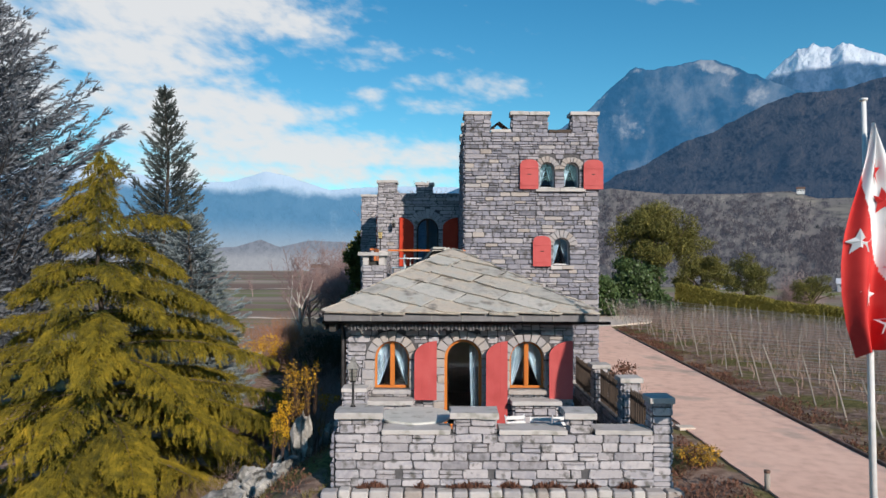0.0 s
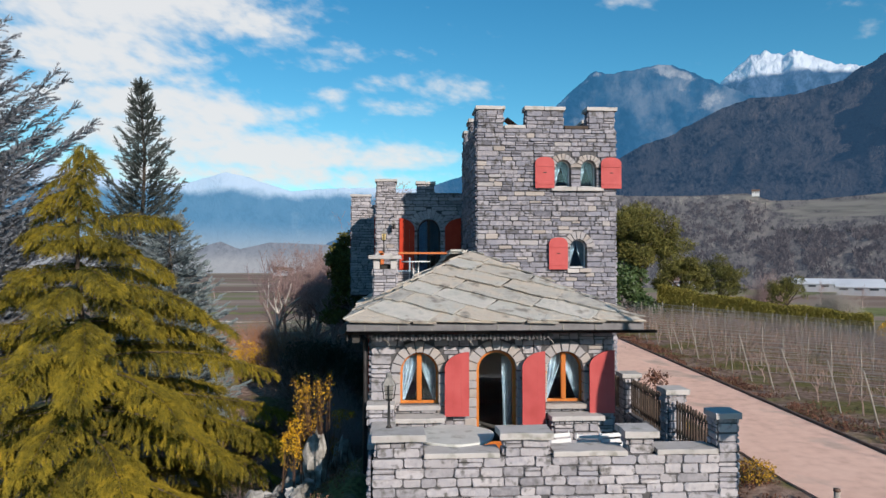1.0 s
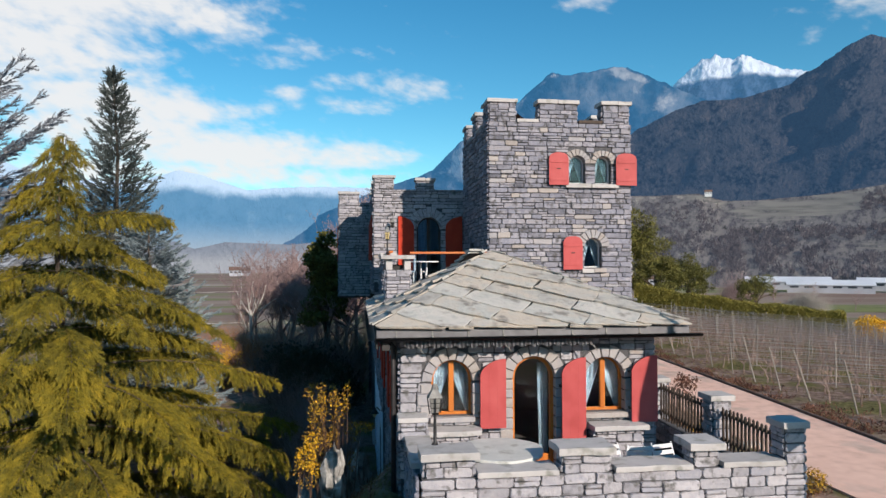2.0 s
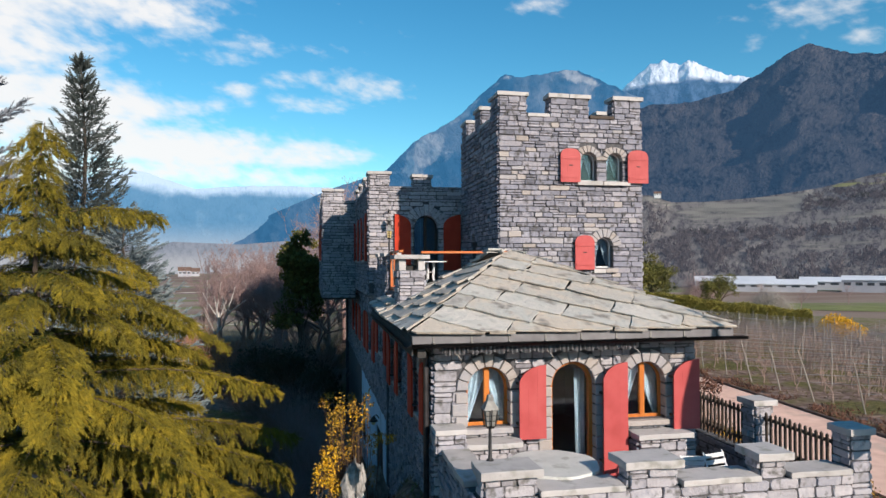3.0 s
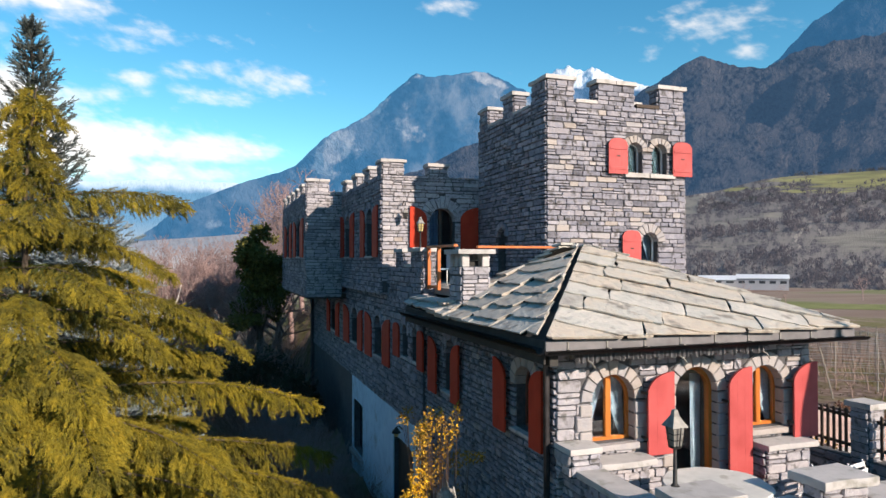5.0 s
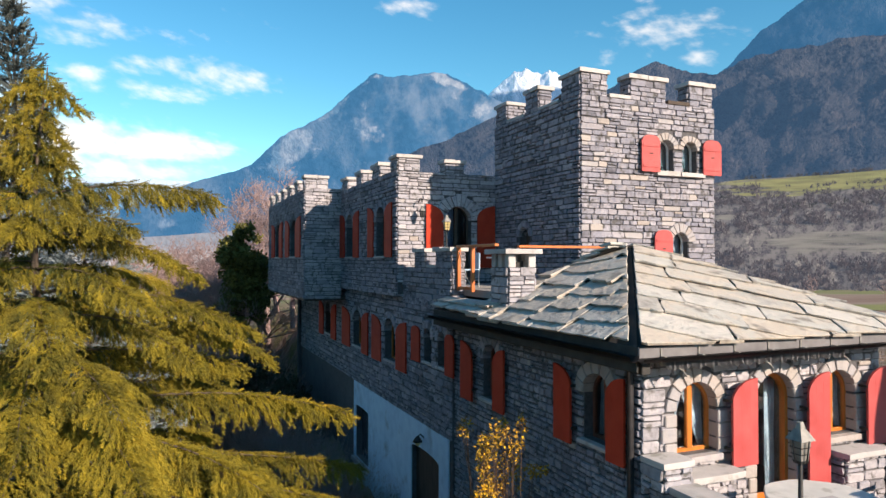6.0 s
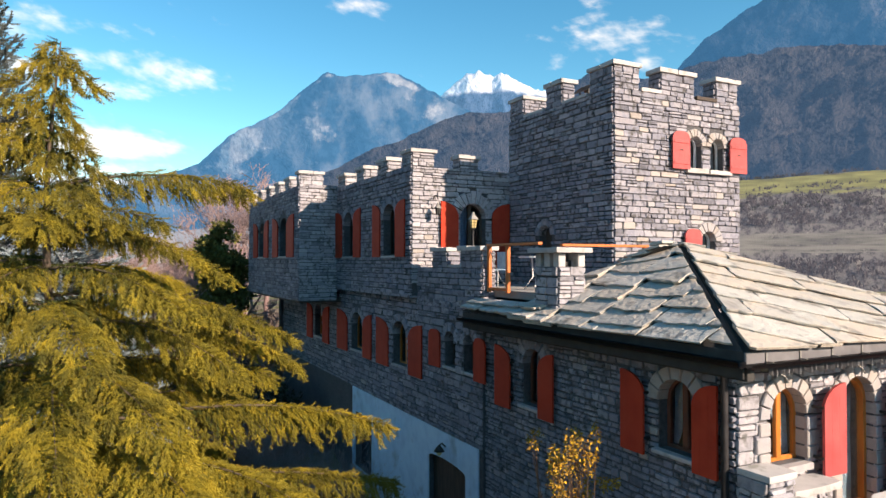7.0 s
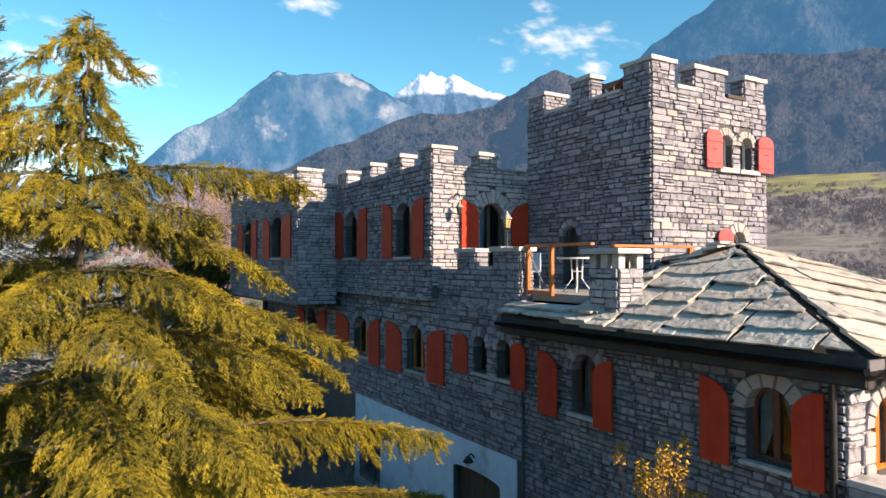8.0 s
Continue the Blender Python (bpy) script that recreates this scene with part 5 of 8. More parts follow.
def awning():
    aw = thing("awning", "rolled grey awning with a scalloped valance under the eaves", "awning", (1.9, -0.15, 2.7))
    tubed("roller", [(0.12, -0.36, 2.74), (3.62, -0.36, 2.74)], 0.055, GREY_METAL, aw)
    bm = bmesh.new()
    n = 168
    top, bot = [], []
    for k in range(n + 1):
        x = 0.14 + 3.46 * k / n
        f = abs(math.sin(math.pi * k / 11))
        y = -0.43 + 0.022 * math.sin(k * 1.7)
        top.append(bm.verts.new((x, y, 2.785)))
        bot.append(bm.verts.new((x, y - 0.01, 2.675 - 0.05 * f)))
    for k in range(n):
        bm.faces.new((top[k], top[k + 1], bot[k + 1], bot[k]))
    bmesh.ops.solidify(bm, geom=bm.faces[:], thickness=0.004)
    part("valance", bm, FABRIC, aw, "grey scalloped cloth valance")
    for x in (0.3, 1.9, 3.5):
        boxed("bracket", (x - 0.02, x + 0.02, -0.40, 0.02, 2.72, 2.82), IRON, aw)
        tubed("arm", [(x, -0.38, 2.70), (x + 0.12, -0.45, 2.62), (x + 0.17, -0.46, 2.54)], 0.012, GREY_METAL, aw, sides=6)


awning()


# ---- tower ----
TX0, TX1, TY0, TY1 = 2.83, 6.86, 5.52, 9.87
tower = thing("tower", "square battlemented tower of grey coursed stone", "tower", (4.85, 7.7, 0))
TF, TL, TR, TB = facing("front", TY0), facing("left", TX0), facing("right", TX1), facing("back", TY1)
T1, T2, T3 = Opening(5.10, 5.55, 6.33, 7.10, 0.225), Opening(5.84, 6.29, 6.33, 7.10, 0.225), Opening(5.51, 6.0, 4.0, 4.82, 0.24)
tf = wall_core("wall", TF, TX0 + 0.03, TX1 - 0.03, -0.3, 8.0, [T3, T1, T2], 0.4, MORTAR, tower, "sunlit front of thin coursed stone")
masonry(tf, TF, TX0, TX1, 0.0, 8.0, [T1, T2, T3], STONE, course=(0.085, 0.165), length=(0.17, 0.5), single=150, near=(4.6, 4, 6.6), seed=21, tan=0.10, ring=0.17)
for k, o in enumerate((T1, T2, T3)):
    voussoirs(tf, TF, o, TAN_STONE, ring=0.22 if k == 2 else 0.17, n=9, seed=70 + k, proud=0.055)
    window(tower, TF, o, WHITE_METAL, deep=0.16, mullion=False, curtains=True, bar=0.03)
TD = Opening(-8.42, -7.86, 3.55, 5.02, 0.27)
tl = wall_core("wall", TL, -TY1, -TY0 - 0.38, -0.3, 8.0, [TD], 0.4, MORTAR, tower, "shaded side of coursed stone")
masonry(tl, TL, -TY1, -TY0, 3.2, 8.0, [TD], STONE, course=(0.09, 0.175), length=(0.16, 0.46), single=140, near=(2, 6, 6.3), seed=22, gap=0.010)
voussoirs(tl, TL, TD, STONE, ring=0.16, seed=75)
bm = bmesh.new()
arch_plate(bm, TD, -0.28, -0.22)
bmesh.ops.transform(bm, matrix=TL, verts=bm.verts)
part("door", bm, DARK_WOOD, tower, "dark arched wooden door")
for m_, u_ in ((TR, (TY0 + 0.38, TY1)), (TB, (-TX1 + 0.38, -TX0 - 0.38))):
    w_ = wall_core("wall", m_, *u_, -0.3, 8.0, [], 0.4, MORTAR, tower)
    masonry(w_, m_, (TY0 if m_ is TR else -TX1), (TY1 if m_ is TR else -TX0), 0.0 if m_ is TR else 6.0, 8.0, [], STONE, seed=23, course=(0.12, 0.2), length=(0.25, 0.6))
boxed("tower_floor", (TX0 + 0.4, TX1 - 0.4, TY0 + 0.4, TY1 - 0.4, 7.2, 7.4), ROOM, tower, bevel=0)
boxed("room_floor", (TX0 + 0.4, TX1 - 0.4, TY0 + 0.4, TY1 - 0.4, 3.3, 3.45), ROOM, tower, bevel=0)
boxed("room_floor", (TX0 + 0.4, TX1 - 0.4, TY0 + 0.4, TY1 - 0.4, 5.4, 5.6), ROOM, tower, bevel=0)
slab("sill", 4.98, 5.7, TY0 - 0.13, TY0 + 0.1, 6.2, 6.31, CAP, tower, "rough stone sill", seed=3)
slab("sill", 5.71, 6.46, TY0 - 0.14, TY0 + 0.1, 6.2, 6.3, CAP, tower, "rough stone sill", seed=4)
slab("sill", 5.42, 5.75, TY0 - 0.12, TY0 + 0.1, 3.86, 3.97, CAP, tower, seed=5)
slab("sill", 5.76, 6.12, TY0 - 0.12, TY0 + 0.1, 3.87, 3.975, TAN_STONE, tower, seed=6)
shutter(tower, TF, 4.49, 5.04, 6.27, 7.16, 0, 0.14)
shutter(tower, TF, 6.40, 6.99, 6.27, 7.16, 0, 0.14)
shutter(tower, TF, 4.88, 5.42, 3.95, 4.86, 0, 0.14)
mt_ = 0.42
for k, (a, b) in enumerate(((2.83, 3.62), (4.24, 5.36), (6.05, 6.86))):
    merlon(tower, a, b, TY0, TY0 + (mt_ if k else 0.86), 8.0, 8.63, 300 + k)
    merlon(tower, a, b, TY1 - (mt_ if k else 0.72), TY1, 8.0, 8.63, 310 + k)
for k, (a, b) in enumerate(((3.63, 4.23), (5.37, 6.04))):
    slab("crenel_sill", a, b, TY0 - 0.05, TY0 + mt_, 7.995, 8.08, CAP if k == 0 else DARK_WOOD, tower, seed=320 + k)
merlon(tower, TX0, TX0 + mt_, 7.42, 8.14, 8.0, 8.66, 330)
merlon(tower, TX1 - mt_, TX1, 7.42, 8.14, 8.0, 8.66, 331)
slab("crenel_sill", TX0 - 0.04, TX0 + mt_, 6.42, 7.38, 7.995, 8.07, CAP, tower, seed=332)
slab("crenel_sill", TX0 - 0.04, TX0 + mt_, 8.18, 9.12, 7.995, 8.07, CAP, tower, seed=333)


def cowl():
    c = thing("chimney_cowl", "small dark chimney with a pitched metal cowl behind the battlements", "chimney", (4.05, 7.9, 7.4))
    boxed("stack", (3.85, 4.25, 7.7, 8.1, 7.4, 8.42), MORTAR, c)
    for s in (-1, 1):
        bm = bmesh.new()
        vs = [bm.verts.new(p) for p in ((4.05 + s * 0.34, 7.55, 8.5), (4.05 + s * 0.34, 8.25, 8.5), (4.05, 8.25, 8.76), (4.05, 7.55, 8.76))]
        bm.faces.new(vs)
        bmesh.ops.solidify(bm, geom=bm.faces[:], thickness=0.025)
        part("cowl_plate", bm, TILE_ROOF, c)
    for x, y in ((3.9, 7.72), (4.2, 7.72), (3.9, 8.08), (4.2, 8.08)):
        boxed("leg", (x - 0.02, x + 0.02, y - 0.02, y + 0.02, 8.4, 8.62), IRON, c, bevel=0)


cowl()

# ---- house wing behind the pavilion ----
house = thing("house", "long stone castle house with red-shuttered arched windows", "house", (3.4, 17, 0))
HX = 6.86
ROWS_LOW = [Opening(-7.33, -6.80, 1.58, 2.43, 0.26), Opening(-8.27, -7.72, 1.58, 2.42, 0.27), Opening(-11.55, -10.55, 1.2, 2.42, 0.42), Opening(-15.2, -14.1, 1.2, 2.42, 0.42), Opening(-19.6, -18.6, 1.2, 2.42, 0.42)]
YARD = [Opening(-9.15, -7.2, -3.2, -0.66, 0.12), Opening(-14.75, -13.2, -2.55, -0.78, 0.05)]
hl = wall_core("wall", LEFT, -25.2, -6.45, -3.4, 3.2, YARD + ROWS_LOW, 0.4, MORTAR, house, "long shaded side wall of rubble stone")
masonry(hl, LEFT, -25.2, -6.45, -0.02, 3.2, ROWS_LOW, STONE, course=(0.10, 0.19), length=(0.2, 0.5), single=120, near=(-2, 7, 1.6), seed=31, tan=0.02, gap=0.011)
for k, o in enumerate(ROWS_LOW):
    voussoirs(hl, LEFT, o, STONE, ring=0.2, seed=90 + k, n=7)
    window(house, LEFT, o, ORANGE_WOOD if k > 1 else DARK_WOOD, mullion=k > 1, curtains=False, sill=0.06, deep=0.2)
shutter(house, LEFT, -6.76, -6.27, 1.45, 2.41, 0, 0.08, hinges=False, mat=RED_SHADE_SIDE)
shutter(house, LEFT, -9.07, -8.45, 1.5, 2.41, 0, 0.08, hinges=False, mat=RED_SHADE_SIDE)
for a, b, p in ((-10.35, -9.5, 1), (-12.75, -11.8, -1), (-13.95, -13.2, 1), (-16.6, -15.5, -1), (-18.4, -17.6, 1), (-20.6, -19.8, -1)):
    shutter(house, LEFT, a, b, 1.05, 2.42, p, 0.08, rise=0.4, hinges=False, mat=RED_SHADE_SIDE)
pl = wall_core("plaster_wall", facing("left", -0.035), -15.0, -6.62, -3.4, -0.025, YARD, 0.034, SHADE_PLASTER, house, "plaster of the lower floor, the blue of its shade in the colour")
boxed("garage_door", (0.12, 0.17, 7.2, 9.15, -3.2, -0.7), DARK_WOOD, house, "dark wooden yard door")
boxed("pane", (0.2, 0.21, 13.2, 14.75, -2.55, -0.78), DARK_PANE, house)
boxed("window_ledge", (-0.16, -0.036, 13.05, 14.9, -2.7, -2.56), CAP, house)
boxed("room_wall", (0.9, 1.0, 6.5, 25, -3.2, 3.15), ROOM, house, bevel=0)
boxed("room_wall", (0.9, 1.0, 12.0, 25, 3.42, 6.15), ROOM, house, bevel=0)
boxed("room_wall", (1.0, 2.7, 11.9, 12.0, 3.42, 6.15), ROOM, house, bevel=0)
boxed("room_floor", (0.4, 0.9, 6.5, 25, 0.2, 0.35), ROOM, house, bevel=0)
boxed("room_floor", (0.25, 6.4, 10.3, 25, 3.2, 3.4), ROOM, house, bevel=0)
# upper storey, a hand proud of the wall below
UX, UY = -0.19, 9.87
UF, UL = facing("front", UY), facing("left", UX)
UD = Opening(1.25, 2.04, 3.5, 5.66, 0.40)
uf = wall_core("wall", UF, UX + 0.03, TX0, 3.18, 6.58, [UD], 0.4, MORTAR, house, "upper front wall of pale thin stone")
masonry(uf, UF, UX, TX0, 3.5, 6.58, [UD], PALE_STONE, course=(0.08, 0.15), length=(0.2, 0.5), single=100, near=(0.6, 9, 5.5), seed=32, tan=0.05, ring=0.3)
voussoirs(uf, UF, UD, PALE_STONE, ring=0.34, n=13, seed=98)
# left half hung with a blue sheet in place of the mirrored sky
window(house, UF, UD, DARK_WOOD, deep=0.2, curtains="one", name="door", drawn=0.95, cloth=MIRRORED_BLUE)
shutter(house, UF, 0.62, 1.14, 3.9, 5.68, -1, 0.12, rise=0.4, hinges=False, mat=RED_SHADE_SIDE)
shutter(house, UF, 2.2, 2.76, 3.9, 5.68, 1, 0.12, rise=0.4, hinges=False, mat=RED_SHADE_SIDE)
UP_OPS = [Opening(-11.85, -10.92, 4.24, 5.70, 0.44), Opening(-15.45, -14.5, 4.24, 5.70, 0.44)]
ul = wall_core("wall", UL, -25.2, -UY - 0.4, 3.18, 6.62, UP_OPS, 0.4, MORTAR, house, "upper side wall of rubble stone")
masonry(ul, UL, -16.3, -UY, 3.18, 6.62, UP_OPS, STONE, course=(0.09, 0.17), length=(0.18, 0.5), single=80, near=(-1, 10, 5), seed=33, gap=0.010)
for k, o in enumerate(UP_OPS):
    voussoirs(ul, UL, o, STONE, ring=0.22, seed=110 + k, n=9)
    window(house, UL, o, DARK_WOOD, curtains=False, sill=0.08, deep=0.2)
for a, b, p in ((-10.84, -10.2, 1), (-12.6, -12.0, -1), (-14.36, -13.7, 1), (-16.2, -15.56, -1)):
    shutter(house, UL, a, b, 4.2, 5.74, p, 0.08, rise=0.3, hinges=False, mat=RED_SHADE_SIDE)
slab("string_course", UX - 0.04, 0.06, UY, 16.25, 3.12, 3.19, STONE, house, seed=41)
merlon(house, UX, 0.49, UY, 10.55, 6.6, 7.06, 340, PALE_STONE)
merlon(house, 1.22, 1.84, UY, UY + 0.42, 6.56, 6.98, 341, PALE_STONE)
for k, (a, b) in enumerate(((11.6, 12.42), (13.5, 14.3), (15.4, 16.2))):
    merlon(house, UX, UX + 0.46, a, b, 6.62, 7.06, 342 + k, PALE_STONE)
boxed("flat_roof", (0.2, 6.5, 10.3, 25, 6.2, 6.35), ROOM, house, bevel=0)
for s, at, u in (("right", HX, (9.87, 25.2)), ("back", 25.2, (-HX + 0.38, 0.15))):
    w_ = wall_core("wall", facing(s, at), *u, -0.4 if s == "right" else -3.4, 6.6, [], 0.36, MORTAR, house)
    masonry(w_, facing(s, at), *u, 0.0, 6.6, [], STONE, course=(0.16, 0.24), length=(0.3, 0.7), seed=36)
# jutting bay at the far end
BX, BY = -1.52, 16.25
BF, BL = facing("front", BY), facing("left", BX)
bf = wall_core("bay_wall", BF, BX + 0.03, UX, 2.72, 6.7, [], 0.4, MORTAR, house)
masonry(bf, BF, BX, UX, 2.72, 6.7, [], PALE_STONE, course=(0.09, 0.15), length=(0.2, 0.5), seed=34)
B_OPS = [Opening(-19.1, -17.9, 4.26, 5.68, 0.5), Opening(-22.9, -21.8, 4.26, 5.68, 0.5)]
bl = wall_core("bay_wall", BL, -25.2, -BY - 0.38, 2.72, 6.66, B_OPS, 0.4, MORTAR, house)
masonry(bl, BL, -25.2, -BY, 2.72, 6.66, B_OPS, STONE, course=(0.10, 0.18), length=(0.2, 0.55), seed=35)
for o in B_OPS:
    window(house, BL, o, DARK_WOOD, curtains=False, sill=0.08, deep=0.2)
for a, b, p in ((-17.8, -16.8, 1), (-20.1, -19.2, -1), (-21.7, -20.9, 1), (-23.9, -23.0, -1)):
    shutter(house, BL, a, b, 4.22, 5.72, p, 0.08, rise=0.4, hinges=False, mat=RED_SHADE_SIDE)
boxed("bay_floor", (BX + 0.02, 0.3, BY + 0.02, 25.1, 2.66, 2.82), DARK_WOOD, house, bevel=0)
merlon(house, BX, -0.68, BY, BY + 0.45, 6.68, 7.16, 350, PALE_STONE)
for k in range(5):
    merlon(house, BX, BX + 0.42, 17.6 + 1.65 * k, 18.4 + 1.65 * k, 6.66, 7.1, 351 + k, PALE_STONE)


# ---- roof terrace between pavilion and house ----
def roof_terrace():
    deck = boxed("deck", (0.3, TX0, 3.95, UY, 3.3, 3.46), PAVING, None, bevel=0)
    tagged(deck, "paved roof terrace floor behind the pavilion", "terrace", "", "structure")
    par = thing("parapet", "low battlemented stone parapet beside the roof terrace", "parapet", (0.15, 8, 3))
    core = boxed("wall", (0.0, 0.32, 6.5, UY, 2.9, 3.93), MORTAR, par, bevel=0)
    block_masonry(core, 0.0, 0.32, 6.5, UY, 2.95, 3.93, "left front right", mat=STONE, seed=43, course=(0.09, 0.16))
    merlon(par, -0.03, 0.36, 6.5, 7.5, 3.93, 4.42, 360)
    merlon(par, -0.03, 0.36, 8.15, 9.0, 3.93, 4.42, 361)
    slab("cap", -0.03, 0.36, 7.52, 8.13, 3.93, 4.0, CAP, par, seed=362)
    ch = thing("chimney", "short stone chimney with a slotted head and slab cap", "chimney", (0.25, 4, 3.1))
    c = boxed("shaft", (-0.02, 0.55, 3.72, 4.42, 2.98, 3.98), MORTAR, ch, bevel=0)
    block_masonry(c, -0.02, 0.55, 3.72, 4.42, 3.0, 3.98, mat=PALE_STONE, seed=44, course=(0.13, 0.22), length=(0.2, 0.34))
    for x, y in ((-0.03, 3.7), (0.41, 3.7), (-0.03, 4.26), (0.41, 4.26), (-0.03, 3.98), (0.41, 3.98)):
        boxed("upright", (x, x + 0.16, y, y + 0.17, 3.975, 4.235), CAP, ch, bevel=0.012)
    boxed("flue", (0.14, 0.4, 3.9, 4.25, 3.9, 4.1), UNDER, ch, bevel=0)
    slab("cap", -0.13, 0.68, 3.6, 4.55, 4.236, 4.33, CAP, ch, "broad rough cap slab", seed=45, wob=0.03)
    rail = thing("railing", "orange painted railing of the roof terrace", "railing", (1.2, 5, 3.4))
    boxed("post", (0.09, 0.17, 6.37, 6.45, 3.42, 4.4), RAIL_WOOD, rail)
    boxed("post", (0.09, 0.17, 5.62, 5.70, 3.42, 4.4), RAIL_WOOD, rail)
    boxed("top_rail", (0.08, 0.18, 4.5, 6.48, 4.4, 4.455), RAIL_WOOD, rail)
    boxed("bottom_rail", (0.1, 0.16, 5.70, 6.37, 3.46, 3.52), RAIL_WOOD, rail)
    boxed("top_rail", (0.6, TX0 - 0.01, 4.42, 4.52, 4.37, 4.425), RAIL_WOOD, rail)
    boxed("post", (2.7, 2.78, 4.43, 4.51, 3.8, 4.37), RAIL_WOOD, rail)
    tubed("chain", [(0.13, 6.37, 4.3), (0.13, 6.15, 3.95), (0.13, 5.95, 3.7), (0.13, 5.7, 3.55)], 0.012, GREY_METAL, rail, sides=6)
    tb = thing("cafe_table", "white metal cafe table on the roof terrace", "table", (1.1, 6.0, 3.46))
    bm = bmesh.new()
    tube(bm, [(1.1, 6.0, 4.16), (1.1, 6.0, 4.19)], 0.42, 24)
    part("tabletop", bm, WHITE_METAL, tb)
    for k in range(4):
        a = math.pi / 4 + k * math.pi / 2
        tubed("leg", [(1.1 + 0.12 * math.cos(a), 6.0 + 0.12 * math.sin(a), 4.16), (1.1 + 0.1 * math.cos(a), 6.0 + 0.1 * math.sin(a), 3.75), (1.1 + 0.3 * math.cos(a), 6.0 + 0.3 * math.sin(a), 3.46)], 0.018, WHITE_METAL, tb, sides=6)
    tubed("brace", [(1.0, 6.0, 3.9), (1.2, 6.0, 3.9)], 0.014, WHITE_METAL, tb, sides=6)
    chair = thing("garden_chair", "pale slatted garden chair on the roof terrace", "chair", (0.75, 7.2, 3.46))
    boxed("seat", (0.55, 0.95, 7.0, 7.4, 3.86, 3.9), CURTAIN, chair)
    boxed("backrest", (0.92, 0.96, 7.0, 7.4, 3.9, 4.3), CURTAIN, chair)
    for x in (0.57, 0.93):
        for y in (7.02, 7.38):
            tubed("leg", [(x, y, 3.46), (x, y, 3.87)], 0.014, WHITE_METAL, chair, sides=6)


roof_terrace()


def lantern(at, height, name, label, glass, wall=False):
    """A square tapering lantern on a short stem, or on a wall bracket."""
    x, y, z = at
    l = thing(name, label, "lamp", at)
    s = height
    if not wall:
        tubed("stem", [(x, y, z), (x, y, z + 0.05 * s), (x, y, z + 0.52 * s)], [0.07 * s, 0.03 * s, 0.022 * s], IRON, l)
        z0 = z + 0.52 * s
    else:
        tubed("bracket", [(x, y, z), (x, y - 0.12, z + 0.1), (x, y - 0.28, z + 0.08), (x, y - 0.3, z - 0.02)], 0.016, IRON, l)
        y, z0 = y - 0.3, z - 0.42
        s = height * 1.9

    def taper(nm, r0, r1, za, zb, mat):
        bm = bmesh.new()
        tube(bm, [(x, y, za), (x, y, zb)], [r0, r1], 4 if nm != "finial" else 6)
        return part(nm, bm, mat, l)
    taper("glass", 0.085 * s, 0.12 * s, z0 + 0.02 * s, z0 + 0.26 * s, glass)
    for k in range(4):
        a = math.pi / 4 * (2 * k) + 0.0
        dx, dy = math.cos(a), math.sin(a)
        tubed("bar", [(x + 0.088 * s * dx, y + 0.088 * s * dy, z0), (x + 0.125 * s * dx, y + 0.125 * s * dy, z0 + 0.27 * s)], 0.01 * s, IRON, l, sides=5)
    for f in (0.09, 0.17):
        taper("band", (0.09 + f * 0.14) * s, (0.092 + f * 0.14) * s, z0 + f * s, z0 + (f + 0.012) * s, IRON)
    taper("base", 0.07 * s, 0.095 * s, z0 - 0.02 * s, z0 + 0.02 * s, IRON)
    taper("hood", 0.17 * s, 0.06 * s, z0 + 0.265 * s, z0 + 0.40 * s, GREY_METAL)
    taper("finial", 0.065 * s, 0.04 * s, z0 + 0.40 * s, z0 + 0.48 * s, GREY_METAL)
    return l


lantern((0.48, -2.2, 1.40), 0.92, "terrace_lantern", "weathered grey lattice lantern on the terrace parapet", GREY_METAL)
lantern((0.15, 7.18, 4.42), 0.78, "parapet_lamp", "small amber-glass lamp on the roof parapet", LAMP_GLASS)
lantern((0.42, UY - 0.02, 5.72), 0.34, "wall_lantern", "black iron wall lantern beside the upper door", IRON, wall=True)


def yard_lamp():
    l = thing("yard_lamp", "black hooded lamp above the dark yard door", "lamp", (-0.04, 8.2, -0.4))
    tubed("bracket", [(-0.03, 8.2, -0.36), (-0.12, 8.2, -0.26), (-0.2, 8.2, -0.3)], 0.018, IRON, l)
    tubed("hood", [(-0.2, 8.2, -0.30), (-0.2, 8.2, -0.36), (-0.2, 8.2, -0.44)], [0.03, 0.08, 0.13], IRON, l, sides=10)
    tubed("glass", [(-0.2, 8.2, -0.44), (-0.2, 8.2, -0.5), (-0.2, 8.2, -0.54)], [0.07, 0.06, 0.03], LAMP_GLASS, l, sides=10)


yard_lamp()


